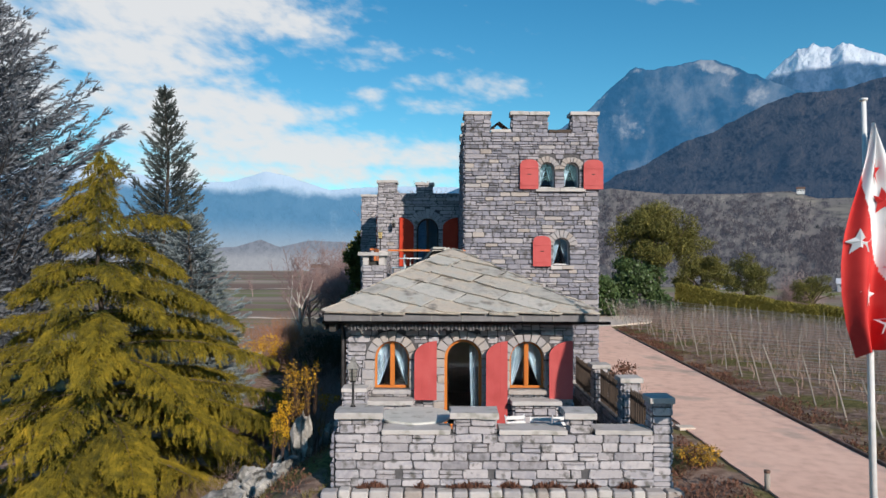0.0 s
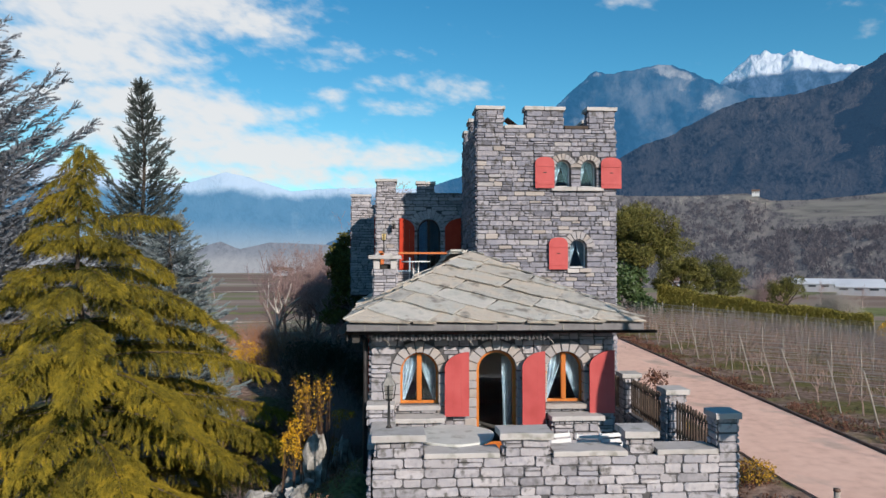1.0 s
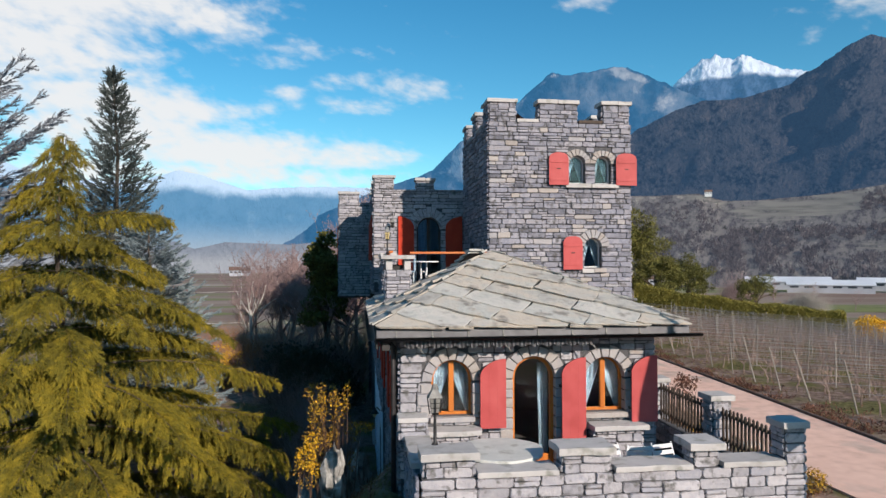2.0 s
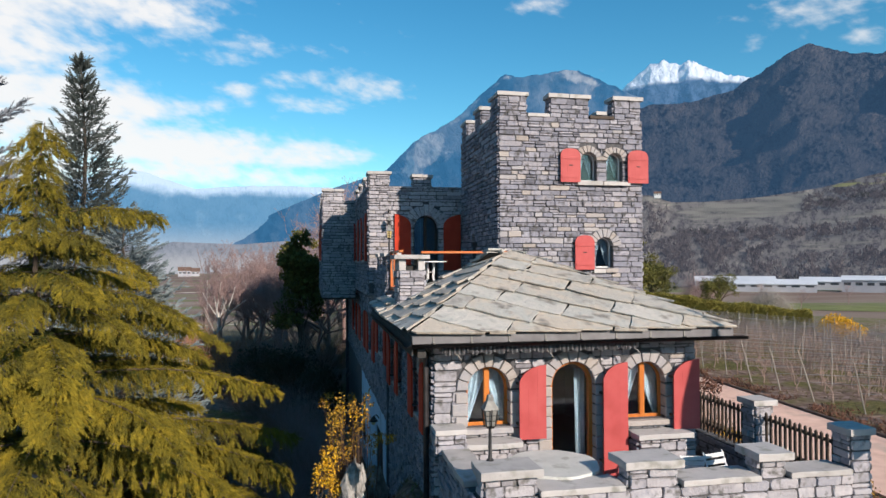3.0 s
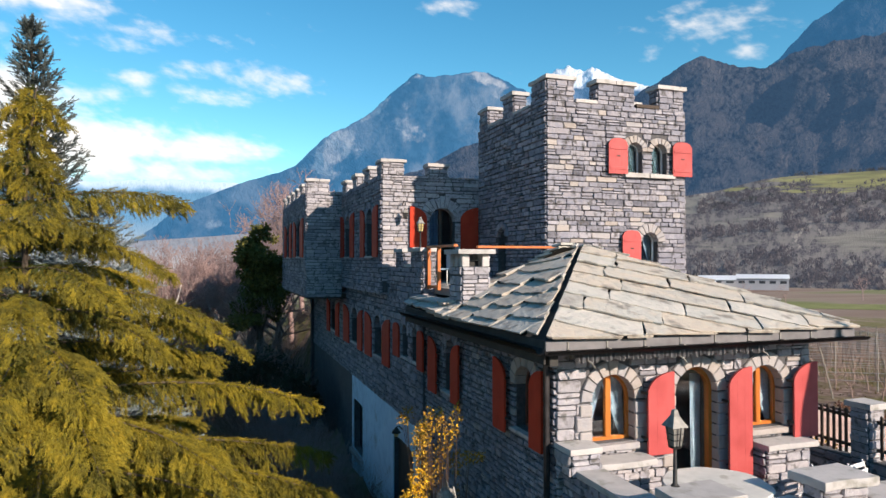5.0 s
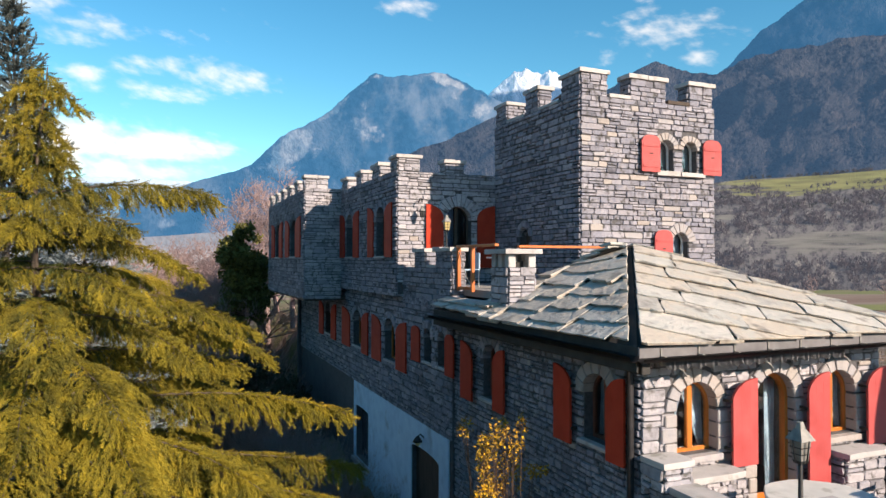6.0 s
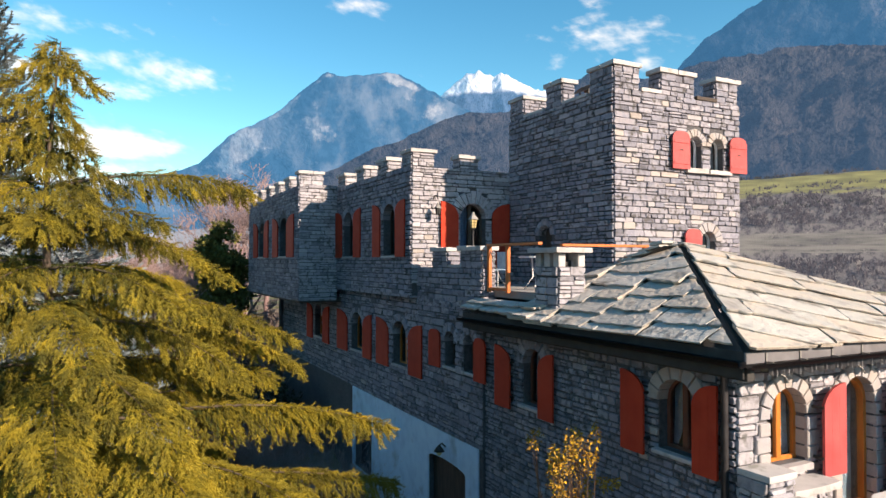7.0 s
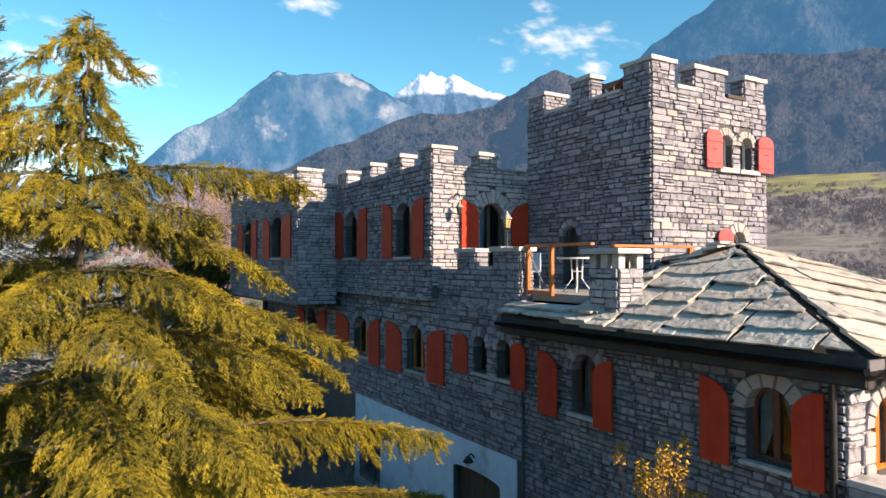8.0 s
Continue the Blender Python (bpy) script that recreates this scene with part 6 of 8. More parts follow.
# ---- front terrace ----
def front_terrace():
    fl = boxed("terrace_floor", (0.2, 6.2, -2.5, 0.0, -0.25, 0.17), PAVING, None, bevel=0)
    tagged(fl, "stone-paved front terrace floor", "floor", "", "structure")
    rr = random.Random(4)
    y = -2.2
    while y < -0.1:
        x = 0.45
        h = rr.uniform(0.4, 0.6)
        while x < 5.9:
            w = min(rr.uniform(0.5, 0.9), 5.95 - x)
            slab("paving_slab", x + 0.008, x + w - 0.008, y + 0.008, min(y + h, -0.02) - 0.008, 0.16, 0.2, PAVING, fl, seed=int(x * 100 + y * 1000))
            x += w
        y += h
    tw = thing("terrace_wall", "pale battlemented stone wall round the front terrace", "wall", (3, -2.5, 0))
    F0, F1 = -2.62, -2.28
    core = boxed("wall", (0.24, 5.9, F0, F1, -0.6, 1.02), MORTAR, tw, bevel=0)
    m = facing("front", F0)
    holes = [Opening(1.3, 1.42, 0.25, 0.255, 0.002), Opening(2.95, 3.07, 0.25, 0.255, 0.002), Opening(4.62, 4.74, 0.25, 0.255, 0.002)]
    masonry(core, m, 0.22, 5.9, 0.1, 1.02, holes, PALE_STONE, course=(0.115, 0.175), length=(0.22, 0.50), single=230, near=(3, -4, 0.7), seed=51, proud=0.05, ring=0.0)
    masonry(core, facing("back", F1), -5.9, -0.16, 0.2, 1.02, [], PALE_STONE, seed=52)
    masonry(core, facing("left", 0.18), -F1, -F0, -0.6, 1.02, [], STONE, seed=53)
    for k, (a, b) in enumerate(((0.26, 1.02), (2.33, 3.10), (4.38, 4.82))):
        c = boxed("merlon", (a + 0.03, b - 0.03, F0 + 0.02, F1 - 0.02, 1.0, 1.30), MORTAR, tw, bevel=0)
        block_masonry(c, a + 0.03, b - 0.03, F0 + 0.02, F1 - 0.02, 1.02, 1.30, mat=PALE_STONE, seed=54 + 4 * k, course=(0.11, 0.16), length=(0.2, 0.36))
        slab("cap", a - 0.06, b + 0.05, F0 - 0.1, F1 + 0.14, 1.30, 1.41, CAP, c, seed=70 + k, wob=0.02)
    for k, (a, b) in enumerate(((1.06, 2.28), (3.14, 4.36), (4.86, 5.86))):
        slab("cap", a, b, F0 - 0.07, F1 + 0.1, 1.02, 1.10, CAP, tw, seed=80 + k, wob=0.016)
    # side walls of the terrace
    side = boxed("wall", (0.18, 0.5, -2.28, -0.06, -0.8, 1.02), MORTAR, tw, bevel=0)
    masonry(side, facing("left", 0.18), 0.06, 2.28, -0.8, 1.02, [], STONE, seed=90)
    masonry(side, facing("right", 0.5), -2.28, -0.06, 0.2, 1.02, [], PALE_STONE, seed=91)
    slab("cap", 0.12, 0.58, -2.1, -0.5, 1.02, 1.11, CAP, tw, seed=92)
    ped = boxed("pedestal", (0.06, 0.52, -0.48, -0.05, 1.0, 1.34), MORTAR, tw, bevel=0)
    block_masonry(ped, 0.06, 0.52, -0.48, -0.05, 1.02, 1.34, mat=PALE_STONE, seed=93, course=(0.12, 0.17))
    slab("cap", 0.02, 0.56, -0.52, -0.06, 1.34, 1.42, CAP, ped, seed=94)
    # ledge stones along the foot
    rr = random.Random(9)
    x = 0.0
    while x < 6.2:
        w = rr.uniform(0.22, 0.4)
        bm = bmesh.new()
        box(bm, x + 0.01, x + w - 0.01, F0 - 0.28 + rr.uniform(-0.02, 0.02), F0 - 0.03, -0.3, 0.09 + rr.uniform(-0.02, 0.02), bevel=0.025)
        part("ledge_stone", bm, CAP if rr.random() < 0.6 else TAN_STONE, tw)
        x += w
    # dry reddish stonecrop in tufts along the ledge
    for k, (xa, xb) in enumerate(((0.62, 1.18), (1.62, 1.9), (2.2, 3.02), (3.1, 3.55), (3.7, 4.35), (4.45, 4.95), (5.2, 5.6))):
        tu = thing("stonecrop", "low tuft of dry red-brown stonecrop on the wall's ledge", "plant", (0.5 * (xa + xb), F0 - 0.1, 0.08), "ledge plants")
        rt = random.Random(60 + k)
        rows, n = [], int(520 * (xb - xa))
        for _ in range(n):
            x = rt.uniform(xa, xb)
            rows.append((x, F0 - 0.075 + rt.gauss(0, 0.035), 0.075 + abs(rt.gauss(0, 0.012)), rt.uniform(0, 6.28), -rt.uniform(0.5, 1.5), 0.0, rt.uniform(0.04, 0.11) * (0.5 + math.sin(math.pi * (x - xa) / (xb - xa)))))
        VV, FF = far_spread(rows, np.array([(0, 0, 0), (0.5, 0.11, 0.0), (1, 0.02, 0), (0.5, -0.11, 0.05)], float))
        raw("tuft", VV.tolist(), FF.tolist(), RED_LEAF, tu)
    # benches of stone under the windows
    for k, (a, b) in enumerate(((0.56, 1.5), (3.62, 4.62))):
        be = thing("stone_bench", "stone slab ledge on a rubble base under a window", "bench", (0.5 * (a + b), -0.25, 0.2), "window ledges")
        c = boxed("base", (a + 0.06, b - 0.06, -0.36, -0.06, 0.17, 1.06), MORTAR, be, bevel=0)
        block_masonry(c, a + 0.06, b - 0.06, -0.36, -0.06, 0.2, 1.06, "front left right", mat=PALE_STONE, seed=100 + 3 * k, course=(0.11, 0.18), length=(0.2, 0.4))
        slab("seat_slab", a - 0.02, b + 0.04, -0.48, -0.065, 1.06, 1.15, CAP, be, seed=110 + k, wob=0.02)
    for k, o in enumerate((O1, O2)):
        slab("window_ledge", o.ua - 0.03, o.ub + 0.03, -0.12, 0.12, 1.22, 1.31, TAN_STONE, pavilion, seed=115 + k, wob=0.006)


front_terrace()


def fence():
    posts = ((5.88, -2.64, 0.33, 1.68), (6.0, -0.3, 0.34, 1.62), (6.0, 2.3, 0.34, 1.5))
    for k, (x, y, w, top) in enumerate(posts):
        p = thing("gate_post", "square stone post with a slab cap beside the terrace fence", "post", (x + w / 2, y + w / 2, 0), "fence posts")
        c = boxed("shaft", (x, x + w, y, y + w, -0.5, top - 0.1), MORTAR, p, bevel=0)
        block_masonry(c, x, x + w, y, y + w, -0.1, top - 0.1, mat=PALE_STONE, seed=130 + 4 * k, course=(0.10, 0.17), length=(0.18, 0.34))
        slab("cap", x - 0.07, x + w + 0.07, y - 0.07, y + w + 0.07, top - 0.1, top, CAP, p, seed=140 + k, wob=0.015)
    for k, (a, b, z0, z1) in enumerate(((-2.2, -0.32, 0.66, 1.42), (0.06, 2.28, 0.62, 1.42), (2.66, 5.3, 0.5, 1.3))):
        f = thing("picket_fence", "dark brown wooden picket fence panel between stone posts", "fence", (6.12, 0.5 * (a + b), 0.4), "picket fence panels")
        for z in (z0 + 0.12, z1 - 0.16):
            boxed("rail", (6.15, 6.19, a, b, z, z + 0.06), DARK_WOOD, f)
        bm = bmesh.new()
        vs = [(0, 0), (0.05, 0), (0.05, z1 - z0 - 0.03), (0.025, z1 - z0), (0, z1 - z0 - 0.03)]
        fr, bk = [bm.verts.new((6.12, u, z0 + v)) for u, v in vs], [bm.verts.new((6.145, u, z0 + v)) for u, v in vs]
        bm.faces.new(fr)
        bm.faces.new(bk[::-1])
        for j in range(5):
            bm.faces.new((fr[j], bk[j], bk[j - 1], fr[j - 1]))
        first = part("picket", bm, DARK_WOOD, f)
        n = int((b - a) / 0.125)
        first.matrix_basis = Matrix.Translation((0, a + 0.04, 0))
        rr = random.Random(k)
        for j in range(1, n):
            ob = new("picket", first.data)
            ob.parent = f
            ob.matrix_parent_inverse = first.matrix_parent_inverse
            ob.matrix_basis = Matrix.Translation((rr.uniform(-0.004, 0.004), a + 0.04 + j * (b - a - 0.06) / n, rr.uniform(-0.02, 0.02)))
        w = boxed("wall", (6.05, 6.3, a, b, -0.4, z0 - 0.04), MORTAR, f, "low stone footing", bevel=0)
        masonry(w, facing("left", 6.05), -b, -a, 0.15, z0 - 0.05, [], STONE, seed=150 + k)


fence()


def garden_table():
    t = thing("garden_table", "round pale stone table on a stone foot", "table", (1.62, -1.6, 0.2))
    bm = bmesh.new()
    prof = ((0.97, 1.075), (1.0, 1.09), (1.0, 1.125), (0.985, 1.135))
    rings = []
    for s, z in prof:
        rings.append([bm.verts.new((1.62 + s * (0.70 + 0.02 * math.sin(5 * a)) * math.cos(a), -1.6 + s * (0.69 + 0.015 * math.sin(7 * a)) * math.sin(a), z)) for a in (2 * math.pi * k / 40 for k in range(40))])
    for A, B in zip(rings, rings[1:]):
        for k in range(40):
            bm.faces.new((A[k], A[(k + 1) % 40], B[(k + 1) % 40], B[k]))
    bm.faces.new(rings[0][::-1])
    bm.faces.new(rings[-1])
    part("tabletop", bm, TABLE_STONE, t)
    tubed("foot", [(1.62, -1.6, 0.2), (1.62, -1.6, 0.3), (1.62, -1.6, 0.6), (1.62, -1.6, 1.08)], [0.34, 0.26, 0.2, 0.28], TABLE_STONE, t, sides=14)


garden_table()


def folding_chair(x, y, turn, grp="folding chairs"):
    """A white slatted folding chair, built at the origin and set down."""
    c = thing("folding_chair", "white slatted folding chair leaning on the terrace", "chair", (0, 0, 0), grp)
    for s in (-0.2, 0.2):
        tubed("leg", [(s, -0.22, 0), (s, 0.16, 0.84)], 0.014, WHITE_METAL, c, sides=6)
        tubed("leg", [(s * 0.9, 0.22, 0), (s * 0.9, -0.2, 0.46)], 0.014, WHITE_METAL, c, sides=6)
    for k in range(5):
        boxed("slat", (-0.2, 0.2, -0.2 + k * 0.085, -0.2 + k * 0.085 + 0.065, 0.44, 0.456), WHITE_METAL, c, bevel=0.003)
    for k in range(3):
        z = 0.56 + k * 0.095
        boxed("slat", (-0.2, 0.2, -0.22 + 0.4524 * z - 0.008, -0.22 + 0.4524 * z + 0.008, z, z + 0.07), WHITE_METAL, c, bevel=0.003)
    c.matrix_basis = pose(x, y, 0.2, 0, 0, turn)
    return c


ch_ = folding_chair(3.62, -1.35, 15)
for x, y, a in ((4.1, -1.25, 168), (4.55, -1.4, 12)):
    copy_thing(ch_, pose(x, y, 0.2, 0, 0, a))


def leaning_board():
    b = boxed("board", (-0.09, 0.09, -0.012, 0.012, 0, 0.62), CAP, None)
    b.matrix_world = pose(0.72, -0.62, 1.12 - 0.9, -8, 12, 0)
    tagged(b, "pale plank leaning by the window ledge", "plank")


leaning_board()


# ---- flag ----
def flag():
    fx, fy = 7.74, -5.8
    f = thing("flagpole", "white flagpole with a limp red and white starred flag", "flag", (fx, fy, 0))
    tubed("pole", [(fx + 0.05, fy, -0.1), (fx, fy, 3.2), (fx - 0.06, fy, 6.25)], [0.05, 0.04, 0.03], WHITE_METAL, f, sides=12)
    tubed("cap", [(fx - 0.06, fy, 6.25), (fx - 0.06, fy, 6.28)], 0.05, WHITE_METAL, f)
    nu, nv = 48, 80
    LEFT_RIM, RIGHT_RIM = [0.02, 0.09, 0.17, 0.26, 0.33, 0.37, 0.38, 0.33, 0.20], [0.03, 0.16, 0.26, 0.34, 0.40, 0.42, 0.42, 0.38, 0.30]
    tt = np.linspace(0, 1, 9)

    def at(i, j, off=0.0):
        """The hanging cloth: j runs down it, i from one rim to the other in folds."""
        s, t = i / nu, j / nv
        xl, xr = -float(np.interp(t, tt, LEFT_RIM)), float(np.interp(t, tt, RIGHT_RIM))
        x = fx - 0.04 + xl + (xr - xl) * s + 0.02 * math.sin(t * 9 + s * 5)
        z = 5.88 - 2.68 * t - (0.35 - 0.3 * s) * t * t + 0.05 * math.sin(s * 8)
        return Vector((x, fy - 0.16 + 0.085 * math.sin(s * 13.0 + t * 2.2) * (0.35 + t) + off, z))

    def border(t):
        return float(np.interp(t, [0, 0.2, 0.42, 0.62, 0.82, 1.0], [0.0, 0.03, 0.32, 0.52, 0.8, 1.0]))
    for nm, mat, white in (("white_half", FLAG_WHITE, True), ("red_half", FLAG_RED, False)):
        bm = bmesh.new()
        g = [[bm.verts.new(at(i, j)) for j in range(nv + 1)] for i in range(nu + 1)]
        for i in range(nu):
            for j in range(nv):
                if ((i + 0.5) / nu > border((j + 0.5) / nv)) == white:
                    bm.faces.new((g[i][j], g[i + 1][j], g[i + 1][j + 1], g[i][j + 1]))
        bmesh.ops.delete(bm, geom=[v for v in bm.verts if not v.link_faces], context="VERTS")
        part(nm, bm, mat, f, "", True)

    def star(i0, j0, r, mat):
        bm = bmesh.new()
        pts = []
        for k in range(10):
            rad = r if k % 2 == 0 else r * 0.42
            a = math.pi / 2 + k * math.pi / 5
            pts.append(bm.verts.new(at(nu / 26 * (i0 + rad * math.cos(a) * 1.9), nv / 44 * (j0 - rad * math.sin(a) * 0.95), -0.014)))
        c = bm.verts.new(at(nu / 26 * i0, nv / 44 * j0, -0.018))
        for k in range(10):
            bm.faces.new((c, pts[k], pts[(k + 1) % 10]))
        part("star", bm, mat, f)
    for i0, j0 in ((12, 9), (17, 15), (22, 21), (21, 29), (24, 34)):
        star(i0, j0, 3.0, FLAG_RED)
    for i0, j0 in ((9, 34), (5, 24), (18, 39)):
        star(i0, j0, 2.6, FLAG_WHITE)


flag()

# ---- plants ----
def spray_shape(kind, seed):
    """One small twig with its needles: thin blades along a drooping spine, about 1 long, tip along +x."""
    r = random.Random(seed)
    V, F = [], []
    if kind == "cedar":                                                  # a soft foxtail
        for k in range(8):
            t = (k + 0.3) / 8
            sp = np.array((t, 0.05 * math.sin(4 * t + seed), -0.20 * t * t))
            for q in range(3):
                a = 2.1 * q + 1.3 * k + r.uniform(-0.4, 0.4)
                ln = 0.30 * (1 - 0.45 * t) * r.uniform(0.75, 1.25)
                tip = sp + np.array((ln * 0.8, ln * 0.62 * math.cos(a), ln * 0.62 * math.sin(a) - 0.1 * ln))
                V += [sp + np.array((-0.045, 0, 0.012)), sp + np.array((0.055, 0, -0.01)), tip]
                F.append((len(V) - 3, len(V) - 2, len(V) - 1))
        return np.array(V), np.array(F)
    for k in range(7):
        t = (k + 0.5) / 7
        sp = np.array((t, 0.04 * math.sin(5 * t + seed), 0.05 * t * t))
        for s in (-1, 1):
            ln = 0.27 * (1 - 0.4 * t) * r.uniform(0.7, 1.3)
            tip = sp + np.array((ln * 0.95, s * ln * 0.6, 0.25 * ln + r.uniform(-0.09, 0.09)))
            V += [sp + np.array((-0.075, 0, 0.02)), sp + np.array((0.0975, 0, -0.01)), tip]
            F.append((len(V) - 3, len(V) - 2, len(V) - 1))
    return np.array(V), np.array(F)


def spread(places, shapes, seed):
    """places: rows of x, y, z, heading, dip, roll, size. All copies of the small shapes in one mesh."""
    P = np.array(places)
    r = np.random.RandomState(seed)
    pick = r.randint(0, len(shapes), len(P))
    VV, FF, base = [], [], 0
    for k, (V, F) in enumerate(shapes):
        Q = P[pick == k]
        if not len(Q):
            continue
        ch, sh, cd, sd, cr, sr = np.cos(Q[:, 3]), np.sin(Q[:, 3]), np.cos(Q[:, 4]), np.sin(Q[:, 4]), np.cos(Q[:, 5]), np.sin(Q[:, 5])
        x = V[None, :, 0] * Q[:, 6:7]
        y0, z0 = V[None, :, 1] * Q[:, 6:7], V[None, :, 2] * Q[:, 6:7]
        y, z = y0 * cr[:, None] - z0 * sr[:, None], y0 * sr[:, None] + z0 * cr[:, None]
        x2, z2 = x * cd[:, None] + z * sd[:, None], -x * sd[:, None] + z * cd[:, None]
        X = x2 * ch[:, None] - y * sh[:, None] + Q[:, 0:1]
        Y = x2 * sh[:, None] + y * ch[:, None] + Q[:, 1:2]
        Z = z2 + Q[:, 2:3]
        VV.append(np.stack([X, Y, Z], -1).reshape(-1, 3))
        FF.append((F[None] + (np.arange(len(Q)) * len(V))[:, None, None] + base).reshape(-1, F.shape[1]))
        base += len(Q) * len(V)
    return np.concatenate(VV), np.concatenate(FF)


def fast_mesh(name, V, F, mat, parent, label=""):
    me = bpy.data.meshes.new(name)
    n, k = F.shape
    me.vertices.add(len(V))
    me.vertices.foreach_set("co", np.ascontiguousarray(V, dtype=np.float32).ravel())
    me.loops.add(n * k)
    me.loops.foreach_set("vertex_index", np.ascontiguousarray(F, dtype=np.int32).ravel())
    me.polygons.add(n)
    me.polygons.foreach_set("loop_start", np.arange(0, n * k, k, dtype=np.int32))
    me.update(calc_edges=True)
    me.validate()
    return link(name, me, mat, parent, label)


def conifer_trunk(t, at, height, thick, seed, top=0.0):
    bx, by, bz = at
    sway = [(bx + 0.010 * height * math.sin(k * 0.9 + seed), by + 0.010 * height * math.cos(k * 0.7 + seed), bz + height * k / 9) for k in range(10)]
    sway[-1] = (bx + top, by, bz + height * 0.985)
    tubed("trunk", sway, [thick * (1 - 0.94 * k / 9) for k in range(10)], BARK, t, sides=9)
    hs = np.linspace(0, 1, 10)
    return lambda h: (float(np.interp(h, hs, [p[0] for p in sway])), float(np.interp(h, hs, [p[1] for p in sway])), bz + h * height)


def limb_tube(bm, pts, thick):
    q = pts[::2] if len(pts) > 6 else pts
    tube(bm, q, [max(0.005, thick * (1 - 0.9 * k / (len(q) - 1))) for k in range(len(q))], 4, False)


def cedar(label, at, height, tiers, limbs, spire, seed):
    """A weeping cedar: long level limbs in tiers, each a flat drooping fan of branchlets hung with soft foxtails."""
    r = random.Random(seed)
    t = thing("cedar", label, "tree", at)
    axis = conifer_trunk(t, at, height, 0.15, seed, 0.05)
    bm, places, inner = bmesh.new(), [], []

    def tail(x, y, z, heading, dip, size, inside=False):
        (inner if inside else places).append((x + r.uniform(-0.03, 0.03), y + r.uniform(-0.03, 0.03), z + r.uniform(-0.02, 0.02), heading, dip, r.uniform(-3, 3), size))

    def limb(h, az, ln, up, fall, full=1.0):
        x0, y0, z0 = axis(h)
        dx, dy = math.cos(az), math.sin(az)
        n = max(5, int(ln / 0.11))
        bend = r.uniform(-0.14, 0.14)
        pts = []
        for k in range(n + 1):
            s = k / n
            d, off = ln * s, bend * ln * s * s
            pts.append((x0 + dx * d - dy * off, y0 + dy * d + dx * off, z0 + ln * (up * s - (up + fall) * s ** 2.2) + 0.02 * math.sin(5 * s + h * 40)))
        if ln > 0.3:
            limb_tube(bm, pts, 0.011 * ln ** 0.8)
        d, side = 0.10 * ln, r.choice((-1, 1))
        while d < ln * 0.985:
            s = d / ln
            i = min(n - 1, int(s * n))
            x, y, z = (pts[i][q] + (pts[i + 1][q] - pts[i][q]) * (s * n - i) for q in range(3))
            shape = min(1.0, 0.30 + 1.7 * s) * (1.0 if s < 0.55 else 1.0 - 0.75 * (s - 0.55) / 0.45)
            wide = (0.12 * ln + 0.24) * shape * r.uniform(0.75, 1.2) * full
            hb = az + side * r.uniform(0.55, 1.05)
            bx, by = math.cos(hb), math.sin(hb)
            sag = r.uniform(0.35, 0.70)
            m = max(2, int(wide / 0.06))
            for j in range(m + 1):
                f = j / m
                q = wide * f
                px, py, pz = x + bx * q, y + by * q, z - sag * (0.15 * q + 0.6 * q * q / max(0.3, wide))
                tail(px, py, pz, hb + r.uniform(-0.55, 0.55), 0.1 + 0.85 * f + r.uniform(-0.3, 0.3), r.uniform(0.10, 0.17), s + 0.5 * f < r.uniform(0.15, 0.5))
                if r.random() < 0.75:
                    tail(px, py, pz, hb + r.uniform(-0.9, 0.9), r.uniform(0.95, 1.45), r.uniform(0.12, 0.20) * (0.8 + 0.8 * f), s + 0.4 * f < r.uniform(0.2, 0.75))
            for _ in range(2):
                tail(x + bx * wide, y + by * wide, z - 0.75 * sag * wide, hb + r.uniform(-0.4, 0.4), r.uniform(0.6, 1.3), r.uniform(0.16, 0.28))
            side = -side
            d += r.uniform(0.04, 0.07)
        for k, (x, y, z) in enumerate(pts):
            for _ in range(4):
                tail(x, y, z + 0.03, az + r.uniform(-0.9, 0.9), r.uniform(-0.3, 0.5), r.uniform(0.11, 0.18), k < 0.3 * n)
        for _ in range(6):
            tail(*pts[-1], az + r.uniform(-0.5, 0.5), r.uniform(0.3, 1.2), r.uniform(0.2, 0.32))

    for lv, (h, ln, count) in enumerate(tiers):
        for k in range(count):
            az = 2 * math.pi * (k + 0.5 * (lv % 2) + r.uniform(-0.22, 0.22)) / count
            a = (math.degrees(az) + 180) % 360 - 180
            if any(abs(a - b[1]) < 17 and abs(h - b[0]) < 0.05 for b in limbs):
                continue
            limb(h + r.uniform(-0.018, 0.018), az, ln * (0.82 + 0.16 * math.cos(az)) * r.uniform(0.78, 1.08), r.uniform(0.08, 0.2), r.uniform(0.08, 0.24))
    for h, az, ln, up, fall in limbs:
        limb(h, radians(az), ln, up, fall)
    for h, az, ln, up, fall in spire:
        limb(h, radians(az), ln, up, fall, 0.42)
    part("branchwork", bm, BARK, t)
    V, F = spread(places, [spray_shape("cedar", s) for s in range(5)], seed)
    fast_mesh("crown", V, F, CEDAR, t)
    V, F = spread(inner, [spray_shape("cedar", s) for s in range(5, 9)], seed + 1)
    fast_mesh("inner_foliage", V, F, CEDAR_INNER, t, "dark green inner needles, older and darkened for the crown's shade")


